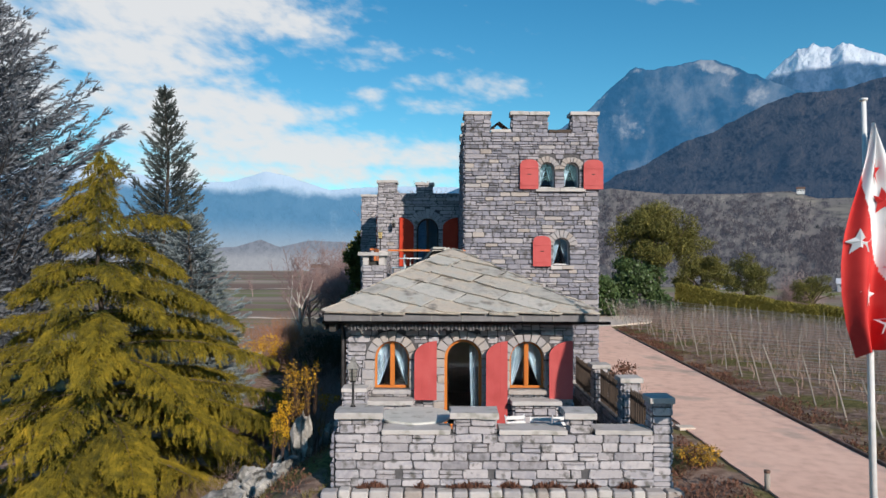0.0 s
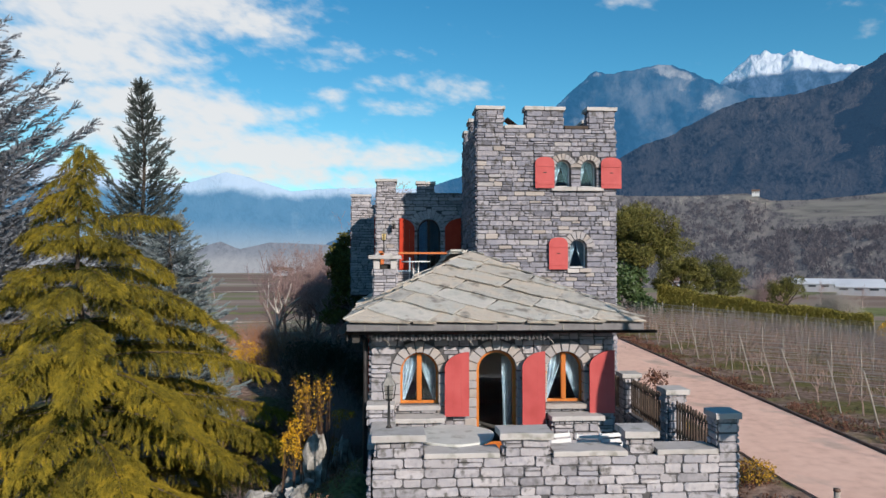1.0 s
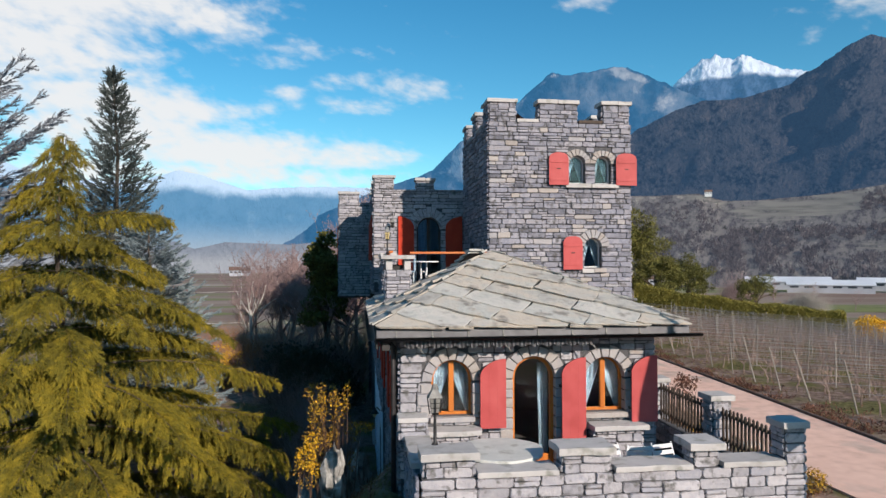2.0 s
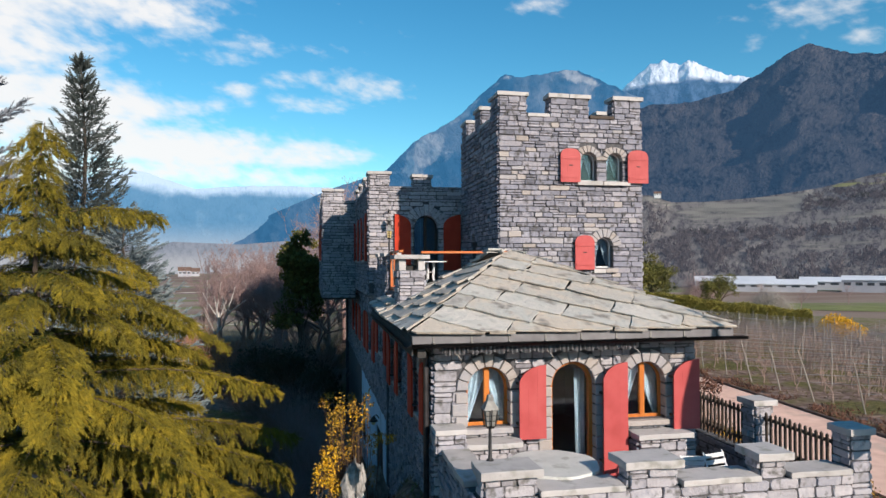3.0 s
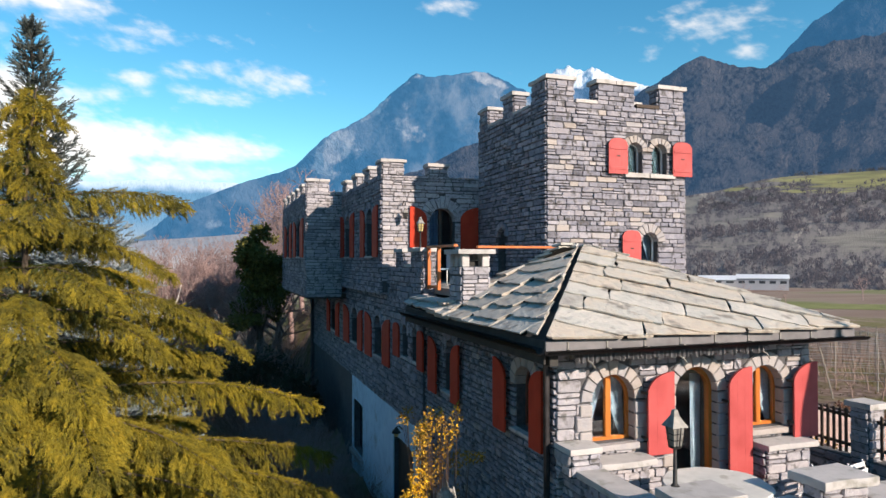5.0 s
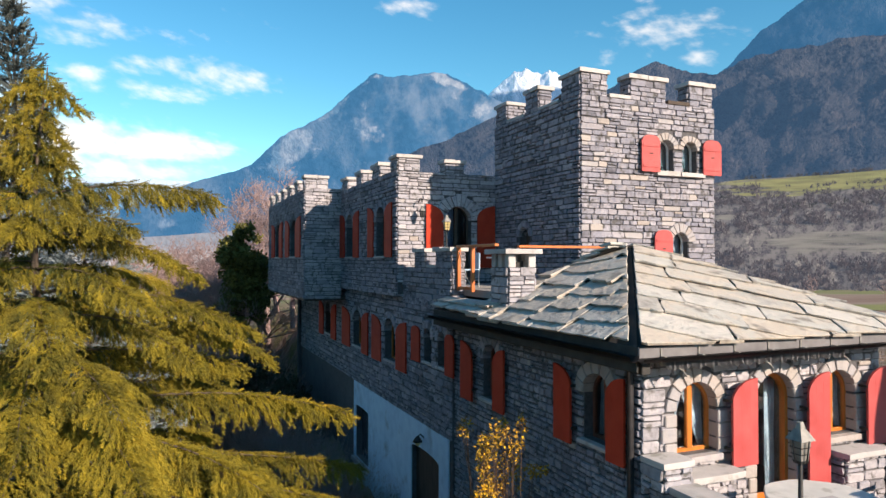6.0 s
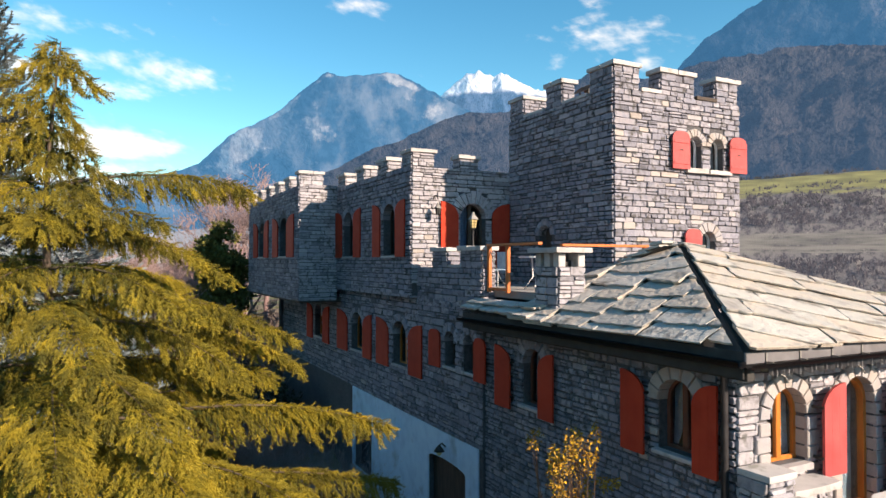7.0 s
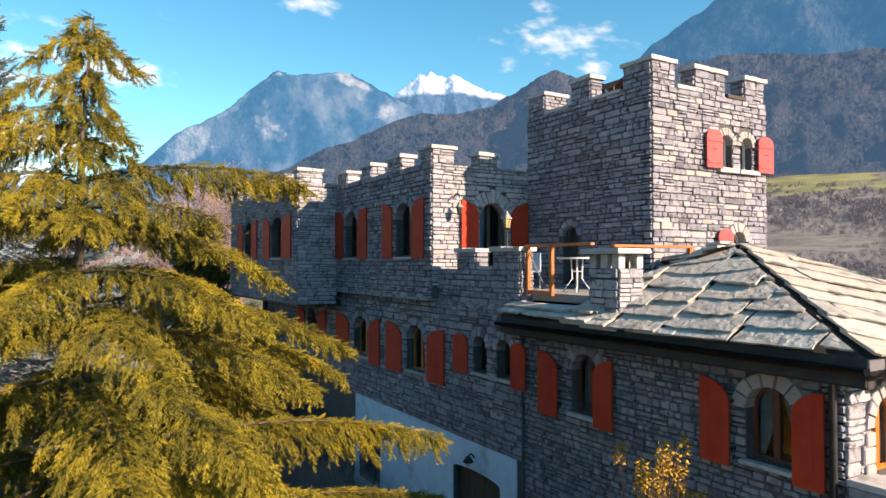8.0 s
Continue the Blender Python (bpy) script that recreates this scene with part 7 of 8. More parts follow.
CEDAR_TIERS = [(0.05, 5.0, 8), (0.135, 5.3, 8), (0.215, 5.4, 9), (0.29, 5.4, 9), (0.37, 5.2, 9), (0.445, 4.8, 8), (0.52, 4.2, 8), (0.595, 3.5, 7), (0.665, 2.7, 7), (0.73, 1.8, 6)]
CEDAR_LIMBS = [(0.775, -9, 2.85, 0.26, -0.03), (0.72, -10, 2.5, 0.05, 0.30), (0.625, -7, 3.45, 0.10, 0.21), (0.58, 15, 4.0, 0.10, 0.24), (0.435, -4, 5.1, 0.16, 0.07), (0.335, -5, 5.4, 0.12, 0.10), (0.66, -45, 2.6, 0.12, 0.22), (0.53, -62, 3.4, 0.12, 0.22),
               (0.40, -34, 4.7, 0.14, 0.16), (0.305, -15, 5.4, 0.12, 0.12), (0.275, -2, 5.4, 0.12, 0.13), (0.30, -28, 5.2, 0.12, 0.14), (0.235, -12, 5.5, 0.12, 0.14), (0.24, -52, 5.0, 0.12, 0.16), (0.14, -30, 5.4, 0.1, 0.14), (0.46, -84, 4.0, 0.12, 0.2), (0.34, -74, 4.6, 0.12, 0.18), (0.20, -82, 5.0, 0.12, 0.18), (0.42, -125, 4.3, 0.12, 0.2), (0.28, -118, 4.8, 0.12, 0.18),
               (0.78, 170, 1.5, 0.12, 0.25), (0.77, -120, 1.2, 0.12, 0.3), (0.775, -60, 1.1, 0.12, 0.35)]
CEDAR_SPIRE = [(0.955, 175, 0.62, 0.10, 0.45), (0.945, -15, 0.55, 0.15, 0.5), (0.90, -170, 0.95, 0.1, 0.4), (0.865, 172, 1.15, 0.1, 0.32), (0.84, -150, 1.0, 0.1, 0.3), (0.82, 165, 1.3, 0.08, 0.25), (0.86, -20, 0.5, 0.1, 0.7), (0.825, -10, 0.8, 0.05, 0.55)]
CEDAR_SPIRE += [(0.80 + 0.0105 * k, 137.5 * k, 0.44 - 0.015 * k, 0.2, 0.6) for k in range(18)]
cedar("golden-green weeping cedar with layered drooping limbs", (-8.0, 5.45, -3.1), 10.65, CEDAR_TIERS, CEDAR_LIMBS, CEDAR_SPIRE, 5)


def spruce(name, label, at, height, profile, mat, seed, levels, per, size, lift=(0.1, 0.35), side=0.3, gap=0.2, thick=0.2, tufts=2, low=0.08):
    """An upright conifer: limbs in whorls that sweep up at the tips, branchlets all along them, bottle-brush needles."""
    r = random.Random(seed)
    t = thing(name, label, "tree", at)
    axis = conifer_trunk(t, at, height, thick, seed)
    bm, places = bmesh.new(), []
    ph, pl = [p[0] for p in profile], [p[1] for p in profile]
    for lv in range(levels):
        h = low + (0.985 - low) * lv / (levels - 1)
        k0 = per if h < 0.9 else max(4, per - 2)
        a0 = lv * 2.4
        for k in range(k0):
            hh = min(0.99, h + r.uniform(-0.4, 0.4) / levels)
            ln = float(np.interp(hh, ph, pl)) * r.uniform(0.62, 1.15)
            az = a0 + 2 * math.pi * (k + r.uniform(-0.3, 0.3)) / k0
            x0, y0, z0 = axis(hh)
            dx, dy = math.cos(az), math.sin(az)
            a, b = lift[0] * r.uniform(0.7, 1.3), lift[1] * r.uniform(0.6, 1.4)
            if h > 0.85:
                a += 0.5 * (h - 0.85) / 0.15
            n = max(3, int(ln / gap))
            pts = [(x0 + dx * ln * q, y0 + dy * ln * q, z0 + ln * (a * q + b * q * q)) for q in (j / n for j in range(n + 1))]
            if ln > 0.4:
                limb_tube(bm, pts, 0.010 * ln ** 0.8)
            for j in range(1 if ln > 0.5 else 0, n + 1):
                q = j / n
                x, y, z = pts[j]
                for _ in range(tufts):
                    places.append((x, y, z, az + r.uniform(-0.5, 0.5), -math.atan(a + 2 * b * q) + r.uniform(-0.35, 0.35), r.uniform(-3, 3), size * r.uniform(0.8, 1.3)))
                wide = side * ln * (1.05 - q) * r.uniform(0.7, 1.25) * min(1, 0.35 + 2 * q)
                m = int(wide / (size * 0.55)) + 1
                for sd in (-1, 1):
                    up = r.uniform(0.0, 0.35)
                    for i in range(1, m + 1):
                        w = wide * i / m
                        fw = w * 0.9
                        hd = az + sd * r.uniform(0.4, 0.9)
                        places.append((x + dx * fw - dy * sd * w * 0.8, y + dy * fw + dx * sd * w * 0.8, z + (a + 2 * b * q) * fw * 0.8 + up * w, hd, -r.uniform(0.0, 0.6), r.uniform(-3, 3), size * r.uniform(0.75, 1.25)))
    for k in range(14):                                                  # the leader
        x, y, z = axis(0.93 + 0.06 * k / 13)
        places.append((x, y, z, k * 2.4, -1.0, 0, size * 0.9))
    part("branchwork", bm, BARK, t)
    V, F = spread(places, [spray_shape("spruce", s) for s in range(5)], seed)
    fast_mesh("crown", V, F, mat, t)


spruce("spruce", "slim dark spruce with bushy upswept twigs", (-10.4, 15.6, -3.3), 15.05, [(0, 2.2), (0.4, 1.9), (0.65, 1.4), (0.8, 0.85), (0.9, 0.45), (0.97, 0.2), (1, 0.08)], SPRUCE, 8, 42, 7, 0.28, (0.30, 0.40), 0.26, 0.17, 0.2, 3)
spruce("blue_spruce", "dense pale blue-grey spruce behind the cedar", (-8.1, 12.7, -3.3), 9.1, [(0, 3.0), (0.3, 2.5), (0.6, 1.75), (0.8, 1.2), (0.92, 0.6), (1, 0.12)], BLUE_SPRUCE, 9, 36, 9, 0.29, (0.0, 0.25), 0.3, 0.22, 0.2)
spruce("fir", "tall grey fir with loose feathery upswept limbs", (-18.2, 15.5, -3.5), 19.0, [(0, 7.0), (0.3, 6.6), (0.5, 5.4), (0.65, 4.2), (0.8, 2.6), (0.92, 1.2), (1, 0.2)], GREY_FIR, 12, 36, 7, 0.44, (0.46, 0.22), 0.20, 0.27, 0.35, 2, 0.12)


def leaf_shape(seed, w=0.5):
    V = np.array([(0, 0, 0), (0.5, w * 0.5, 0.06), (1, 0, 0), (0.5, -w * 0.5, 0.06)], float)
    return V, np.array([(0, 1, 2, 3)])


def leaves(name, lumps, count, size, mat, parent, seed, flat=0.0, w=0.55):
    """Leaves on the skins of many overlapping lumps (x, y, z, rx, ry, rz), thick outside and open within."""
    r = np.random.RandomState(seed)
    L = np.array(lumps)
    vol = (L[:, 3] * L[:, 4] + L[:, 5] * L[:, 3])
    pick = r.choice(len(L), count, p=vol / vol.sum())
    d = r.normal(size=(count, 3))
    d /= np.linalg.norm(d, axis=1)[:, None]
    rad = r.uniform(0.55, 1.08, (count, 1)) ** 0.6
    P = L[pick, :3] + d * rad * L[pick, 3:]
    rows = np.c_[P, r.uniform(0, 6.28, count), r.uniform(-1.2, 1.2, count) * (1 - flat), r.uniform(-3.1, 3.1, count), size * r.uniform(0.6, 1.35, count)]
    V, F = spread(rows, [leaf_shape(0, w)], seed)
    return fast_mesh(name, V, F, mat, parent)


def lumps_in(cx, cy, cz, rx, ry, rz, n, s, seed):
    """Lumps scattered near the skin of a larger rounded mass."""
    r = np.random.RandomState(seed)
    d = r.normal(size=(n, 3))
    d /= np.linalg.norm(d, axis=1)[:, None]
    d[:, 2] = np.where(d[:, 2] < -0.35, -d[:, 2], d[:, 2])
    q = r.uniform(0.45, 0.95, (n, 1))
    c = np.array((cx, cy, cz)) + d * q * np.array((rx, ry, rz))
    k = s * r.uniform(0.6, 1.3, (n, 1)) * min(rx, ry, rz)
    return np.c_[c, k * np.array((1.15, 1.15, 0.75))].tolist()


def leafy_tree(name, label, at, height, crown, mat, seed, count=9000, size=0.22, lumps=34, lump=0.36, w=0.55):
    x, y, z = at
    t = thing(name, label, "tree", at)
    r = random.Random(seed)
    tubed("trunk", [(x, y, z), (x + 0.1, y, z + height * 0.35), (x - 0.1, y + 0.1, z + height * 0.6)], [0.22, 0.17, 0.1], BARK, t)
    bm = bmesh.new()
    L = lumps_in(x, y, z + height - crown[2], crown[0], crown[1], crown[2], lumps, lump, seed)
    for l in L[:14]:
        h = r.uniform(0.3, 0.6) * height
        tube(bm, [(x, y, z + h), (0.5 * (x + l[0]), 0.5 * (y + l[1]), 0.5 * (z + h + l[2]) + 0.1), l[:3]], [0.08, 0.05, 0.02], 5, False)
    part("branchwork", bm, BARK, t)
    leaves("crown", L, count, size, mat, t, seed, w=w)
    return t


def shrub(name, label, lumps, count, size, mat, seed, twigs=None, category="shrub", w=0.55, base=None):
    c = lumps[0]
    b = base or (c[0], c[1], ground_z(c[0], c[1]))
    t = thing(name, label, category, b)
    r = random.Random(seed)
    bm = bmesh.new()
    for l in lumps[:: max(1, len(lumps) // 22)]:
        p0 = (b[0] + r.uniform(-0.15, 0.15), b[1] + r.uniform(-0.15, 0.15), b[2] - 0.05)
        mid = (0.55 * l[0] + 0.45 * p0[0], 0.55 * l[1] + 0.45 * p0[1], p0[2] + 0.6 * (l[2] - p0[2]))
        tube(bm, [p0, mid, (l[0], l[1], l[2] + 0.6 * l[5])], [0.022, 0.014, 0.006], 4, False)
    part("stem_clump", bm, twigs or BARK, t)
    leaves("foliage", lumps, count, size, mat, t, seed, w=w)
    return t


# behind the drive: pine, laurels, hedge
leafy_tree("pine", "broad dark green pine with a rounded crown", (19.3, 38.0, -0.1), 8.8, (4.0, 3.3, 3.5), PINE, 3, 32000, 0.26, 80, 0.22, 0.22)
leafy_tree("pine", "low yellowish-green pine behind the laurels", (24.5, 42.0, -0.4), 4.9, (2.6, 2.4, 2.0), PINE, 4, 12000, 0.26, 40, 0.24, 0.22)
shrub("laurel", "glossy dark laurel thicket at the end of the drive", lumps_in(17.0, 36.6, 1.3, 3.4, 1.7, 3.1, 66, 0.34, 5), 17000, 0.24, LAUREL, 5, category="bush")
shrub("laurel", "dark laurel bush beside the tower", lumps_in(13.6, 35.5, 1.0, 1.8, 1.5, 2.7, 30, 0.36, 6), 8000, 0.24, LAUREL, 6, category="bush")
leafy_tree("pine", "round olive-green pine beyond the hedge", (36.7, 60.0, -2.6), 7.7, (2.6, 2.5, 3.3), PINE, 7, 9000, 0.3, 40, 0.26, 0.22)
leafy_tree("pine", "small dark olive pine beyond the hedge", (36.4, 46.5, -1.7), 4.9, (1.9, 1.7, 2.2), PINE, 8, 5000, 0.22, 30, 0.26, 0.22)

for x_, y_, r_, h_, k_ in ((-3.0, 21.5, 1.7, 3.7, 31), (-1.6, 19.0, 1.1, 2.9, 32), (-4.4, 24.5, 1.6, 3.2, 33)):
    shrub("yew", "dark rounded yew bush in the shaded yard", lumps_in(x_, y_, -3.2 + 0.45 * h_, r_, r_, 0.5 * h_, 34, 0.4, k_), 6500, 0.16, YEW, k_, category="bush", w=0.35)


def hedge():
    h = thing("hedge", "long clipped yellow-green hedge along the vineyard", "hedge", (26.3, 33.2, -0.6))
    rows = []
    r = np.random.RandomState(2)
    n = 48000
    p0, p1 = Vector((20.6, 37.2)), Vector((32.0, 29.3))
    d = (p1 - p0).normalized()
    out = Vector((d.y, -d.x))                                           # towards the vineyard

    def crest(q):
        return 2.3 - 2.5 * q + 0.8 * q * q

    t = r.uniform(0, 1, n)
    t[:1500] = 1.0
    top = crest(t) + 0.07 * np.sin(t * 19) + 0.04 * np.sin(t * 47)
    side = r.uniform(0, 1, n) < 0.62
    w = np.where(side, 0.55, r.uniform(-0.55, 0.55, n)) + r.normal(0, 0.05, n)
    z = np.where(side, top - r.uniform(0, 1, n) ** 0.8 * 2.1, top + r.normal(0, 0.06, n))
    w[:1500] = r.uniform(-0.55, 0.55, 1500)
    z[:1500] = top[:1500] - r.uniform(0, 1, 1500) * 2.0
    cx, cy = p0.x + (p1.x - p0.x) * t + out.x * w, p0.y + (p1.y - p0.y) * t + out.y * w
    rows = np.c_[cx, cy, z, r.uniform(0, 6.28, n), r.uniform(-1, 1, n), r.uniform(-3, 3, n), 0.11 * r.uniform(0.6, 1.4, n)]
    V, F = spread(rows, [leaf_shape(0)], 4)
    fast_mesh("foliage", V, F, HEDGE, h)
    bm = bmesh.new()
    pr = []
    for k in range(40):
        q = k / 39
        c, tp = p0.lerp(p1, q), crest(q) - 0.1 + 0.07 * math.sin(q * 19)
        low = ground_z(c.x, c.y) - 0.4
        pr.append([bm.verts.new((c.x + out.x * e, c.y + out.y * e, z)) for e, z in ((0.46, low), (0.5, tp - 0.6), (0.4, tp), (-0.4, tp), (-0.5, tp - 0.6), (-0.46, low))])
    for a, b in zip(pr, pr[1:]):
        for j in range(5):
            bm.faces.new((a[j], a[j + 1], b[j + 1], b[j]))
    bm.faces.new(pr[0])
    bm.faces.new(pr[-1][::-1])
    part("core", bm, HEDGE, h)


hedge()


# forsythia by the pavilion and beyond the hedge
def forsythia(at, lumps, seed, blooms, green, label, petal=0.05):
    t = thing("forsythia", label, "shrub", at)
    r = random.Random(seed)
    bm = bmesh.new()
    for l in lumps:
        p0 = (0.6 * at[0] + 0.4 * l[0] + r.uniform(-0.2, 0.2), 0.6 * at[1] + 0.4 * l[1] + r.uniform(-0.2, 0.2), at[2] - 0.1)
        for _ in range(3):
            e = (l[0] + r.uniform(-0.5, 0.5) * l[3], l[1] + r.uniform(-0.5, 0.5) * l[4], l[2] + r.uniform(0.2, 1.1) * l[5])
            tube(bm, [p0, (0.6 * e[0] + 0.4 * p0[0], 0.6 * e[1] + 0.4 * p0[1], p0[2] + 0.7 * (e[2] - p0[2])), e], [0.009, 0.006, 0.003], 3, False)
    part("stem_clump", bm, BROWN_TWIG, t)
    leaves("foliage", [(*l[:3], l[3] * 1.45, l[4] * 1.45, l[5] * 1.35) for l in lumps], green, 0.055, OLIVE_LEAF, t, seed + 1)
    leaves("blossom", [(*l[:3], l[3] * 1.2, l[4] * 1.2, l[5] * 1.2) for k, l in enumerate(lumps) if k % 3 != 2 or petal > 0.06], blooms, petal, YELLOW, t, seed)
    return t


spray = random.Random(21)
forsythia((-1.25, 1.75, -1.6), [(-1.2 + spray.uniform(-0.42, 0.5), 1.8 + spray.uniform(-0.25, 0.25), spray.uniform(0.0, 1.45), 0.07, 0.07, spray.uniform(0.12, 0.26)) for _ in range(20)] + [(-1.62, 2.1, 1.5, 0.08, 0.08, 0.1), (-1.72, 2.05, 1.42, 0.07, 0.07, 0.08), (-0.55, 1.8, 0.75, 0.16, 0.12, 0.07)], 3, 330, 1500, "half-bare forsythia with yellow blossom against the shaded wall")
forsythia((-1.75, 1.3, -0.8), [(-1.62, 1.45, 0.55, 0.13, 0.13, 0.16), (-1.72, 1.4, 0.25, 0.16, 0.15, 0.2), (-1.68, 1.35, -0.05, 0.18, 0.16, 0.2), (-1.5, 1.4, 0.0, 0.12, 0.12, 0.12)], 5, 700, 350, "small bright yellow forsythia beside a boulder")
forsythia((32.7, 27.4, -1.2), [(32.5 + dx, 27.4 + dy, -0.45 + dz, 0.62, 0.62, 0.5) for dx, dy, dz in ((0, 0, 0), (0.8, 0.3, 0.15), (-0.7, 0, 0.1), (0.2, 0.6, 0.4), (-0.3, -0.4, 0.3), (1.2, 0, -0.2))], 6, 5200, 300, "full golden forsythia bush beyond the hedge", 0.12)
forsythia((-8.9, 28.0, -3.2), [(-8.9 + dx, 28 + dy, -1.7 + dz, 0.6, 0.6, 0.5) for dx, dy, dz in ((0, 0, 0), (0.8, 0.3, 0.1), (-0.8, 0.2, 0.1), (0.1, 0.4, 0.5))], 7, 1800, 300, "yellow forsythia at the garden's far edge", 0.1)
forsythia((7.35, -1.1, 0.0), [(7.3, -1.1, 0.22, 0.28, 0.25, 0.16), (7.55, -0.9, 0.2, 0.2, 0.2, 0.12)], 8, 60, 600, "low green border plant with small yellow flowers")
forsythia((7.0, 1.5, 0.0), [(7.0, 1.5, 0.3, 0.2, 0.25, 0.2), (6.95, 1.9, 0.3, 0.2, 0.2, 0.2)], 9, 160, 300, "small yellow-flowered plant along the fence")


# bare trees
def bare_tree(name, label, at, height, seed, bark, twig, spread_=0.5, levels=5, lean=0.0, kids=(3, 5)):
    r = random.Random(seed)
    t = thing(name, label, "tree", (0, 0, 0))
    big, small = bmesh.new(), []

    def grow(p, d, ln, rad, lv):
        q = p
        pts, rs = [p], [rad]
        for k in range(3):
            d = (d + Vector((r.uniform(-1, 1), r.uniform(-1, 1), r.uniform(-0.3, 0.6))) * 0.13).normalized()
            q = q + d * ln / 3
            pts.append(q)
            rs.append(rad * (1 - 0.45 * (k + 1) / 3))
        if lv < 3:
            tube(big, pts, rs, 6 if lv == 0 else 4, False)
        else:
            small.append((pts, rad))
        if lv >= levels:
            return
        for k in range(r.randint(*kids)):
            s = r.uniform(0.35, 1.0) if lv else r.uniform(0.3, 1.0)
            i = min(2, int(s * 3))
            b = pts[i].lerp(pts[i + 1], s * 3 - i)
            side = Vector((r.uniform(-1, 1), r.uniform(-1, 1), r.uniform(-0.1, 0.9))).normalized()
            grow(b, (d * (1 - spread_) + side * spread_).normalized(), ln * r.uniform(0.5, 0.75), rad * 0.5, lv + 1)

    grow(Vector((0, 0, -0.2)), Vector((lean, 0, 1)).normalized(), height * 0.45, height * 0.016, 0)
    part("trunk", big, bark, t, "", True)
    V, F = [], []
    for pts, rad in small:
        for a, b in zip(pts, pts[1:]):
            d = (b - a).normalized()
            n1 = d.orthogonal().normalized() * max(rad, 0.017)
            n2 = d.cross(n1)
            i = len(V)
            V += [a + n1, a - 0.5 * n1 + 0.87 * n2, a - 0.5 * n1 - 0.87 * n2, b]
            F += [(i, i + 1, i + 3), (i + 1, i + 2, i + 3), (i + 2, i, i + 3)]
    fast_mesh("twig_crown", np.array([tuple(v) for v in V]), np.array(F), twig, t)
    t.matrix_basis = Matrix.Translation(at)
    return t


birch = bare_tree("birch", "bare white-barked birch with thin twigs", (-7.2, 32.6, -3.6), 11.0, 4, BIRCH_BARK, TWIG, 0.55, 5)
copy_thing(birch, pose(-6.0, 37.0, -3.8, 0, 0, 130))
oak = bare_tree("bare_tree", "leafless reddish-grey tree behind the house", (-2.6, 40.0, -3.8), 11.0, 6, TWIG, TWIG, 0.6, 5, 0, (4, 5))
ash = bare_tree("bare_tree", "leafless reddish-grey tree with fine twigs", (-4.6, 44.0, -4.0), 10.0, 7, TWIG, TWIG, 0.62, 5, 0.05, (4, 5))
tagged(oak, group="bare trees behind the house")
tagged(ash, group="bare trees behind the house")
for k, (x, y, s, a) in enumerate(((-1.0, 34, 1.15, 60), (0.5, 40, 1.3, 200), (-3.4, 35.5, 1.0, 320), (2.0, 46, 1.4, 80), (-7.5, 45, 1.1, 150), (-5.0, 48, 1.2, 260), (-1.8, 30.0, 1.05, 110), (-3.9, 31.0, 0.95, 40), (-5.4, 34.5, 0.9, 200), (-2.4, 38, 1.15, 15), (-4.6, 40, 1.05, 100), (-6.6, 39, 0.95, 300), (1.5, 36, 1.2, 170), (-8.6, 41, 0.85, 240))):
    o = copy_thing(oak if k % 2 else ash, pose(x, y, ground_z(x, y)))
    o.matrix_basis = pose(x, y, ground_z(x, y), 0, 0, a) @ Matrix.Scale(s * 0.95, 4)
leafy_tree("evergreen_tree", "dark dense evergreen beside the far bay", (-2.6, 27.0, -3.4), 9.9, (1.25, 1.25, 4.4), PINE, 14, 14000, 0.2, 56)


def twig_bush(name, label, at, height, width, seed, mat, n=240, group=""):
    """Many thin stems fanning up from one root."""
    r = np.random.RandomState(seed)
    t = thing(name, label, "bush", (0, 0, 0), group)
    V, F = [], []
    for k in range(n):
        a, q = r.uniform(0, 6.28), r.uniform(0.05, 1) ** 0.7
        p = Vector((0.25 * width * q * math.cos(a), 0.25 * width * q * math.sin(a), -0.1))
        d = Vector((q * width * 0.5 * math.cos(a), q * width * 0.5 * math.sin(a), height * r.uniform(0.6, 1.05) * (1 - 0.35 * q * q)))
        for s in range(3):
            e = p + d / 3 + Vector(r.normal(0, 0.05, 3)) * width
            n1 = (e - p).orthogonal().normalized() * (0.012 * (1.2 - 0.35 * s))
            n2 = (e - p).normalized().cross(n1)
            i = len(V)
            V += [p + n1, p - 0.5 * n1 + 0.87 * n2, p - 0.5 * n1 - 0.87 * n2, e]
            F += [(i, i + 1, i + 3), (i + 1, i + 2, i + 3), (i + 2, i, i + 3)]
            for _ in range(2):
                g = e + Vector(r.normal(0, 0.11, 3)) * width + Vector((0, 0, 0.12 * height))
                j = len(V)
                V += [e + 0.6 * n1, e - 0.6 * n1, g]
                F.append((j, j + 1, j + 2))
            p = e
    fast_mesh("stem_clump", np.array([tuple(v) for v in V]), np.array([f for f in F]), mat, t)
    t.matrix_basis = Matrix.Translation(at)
    return t


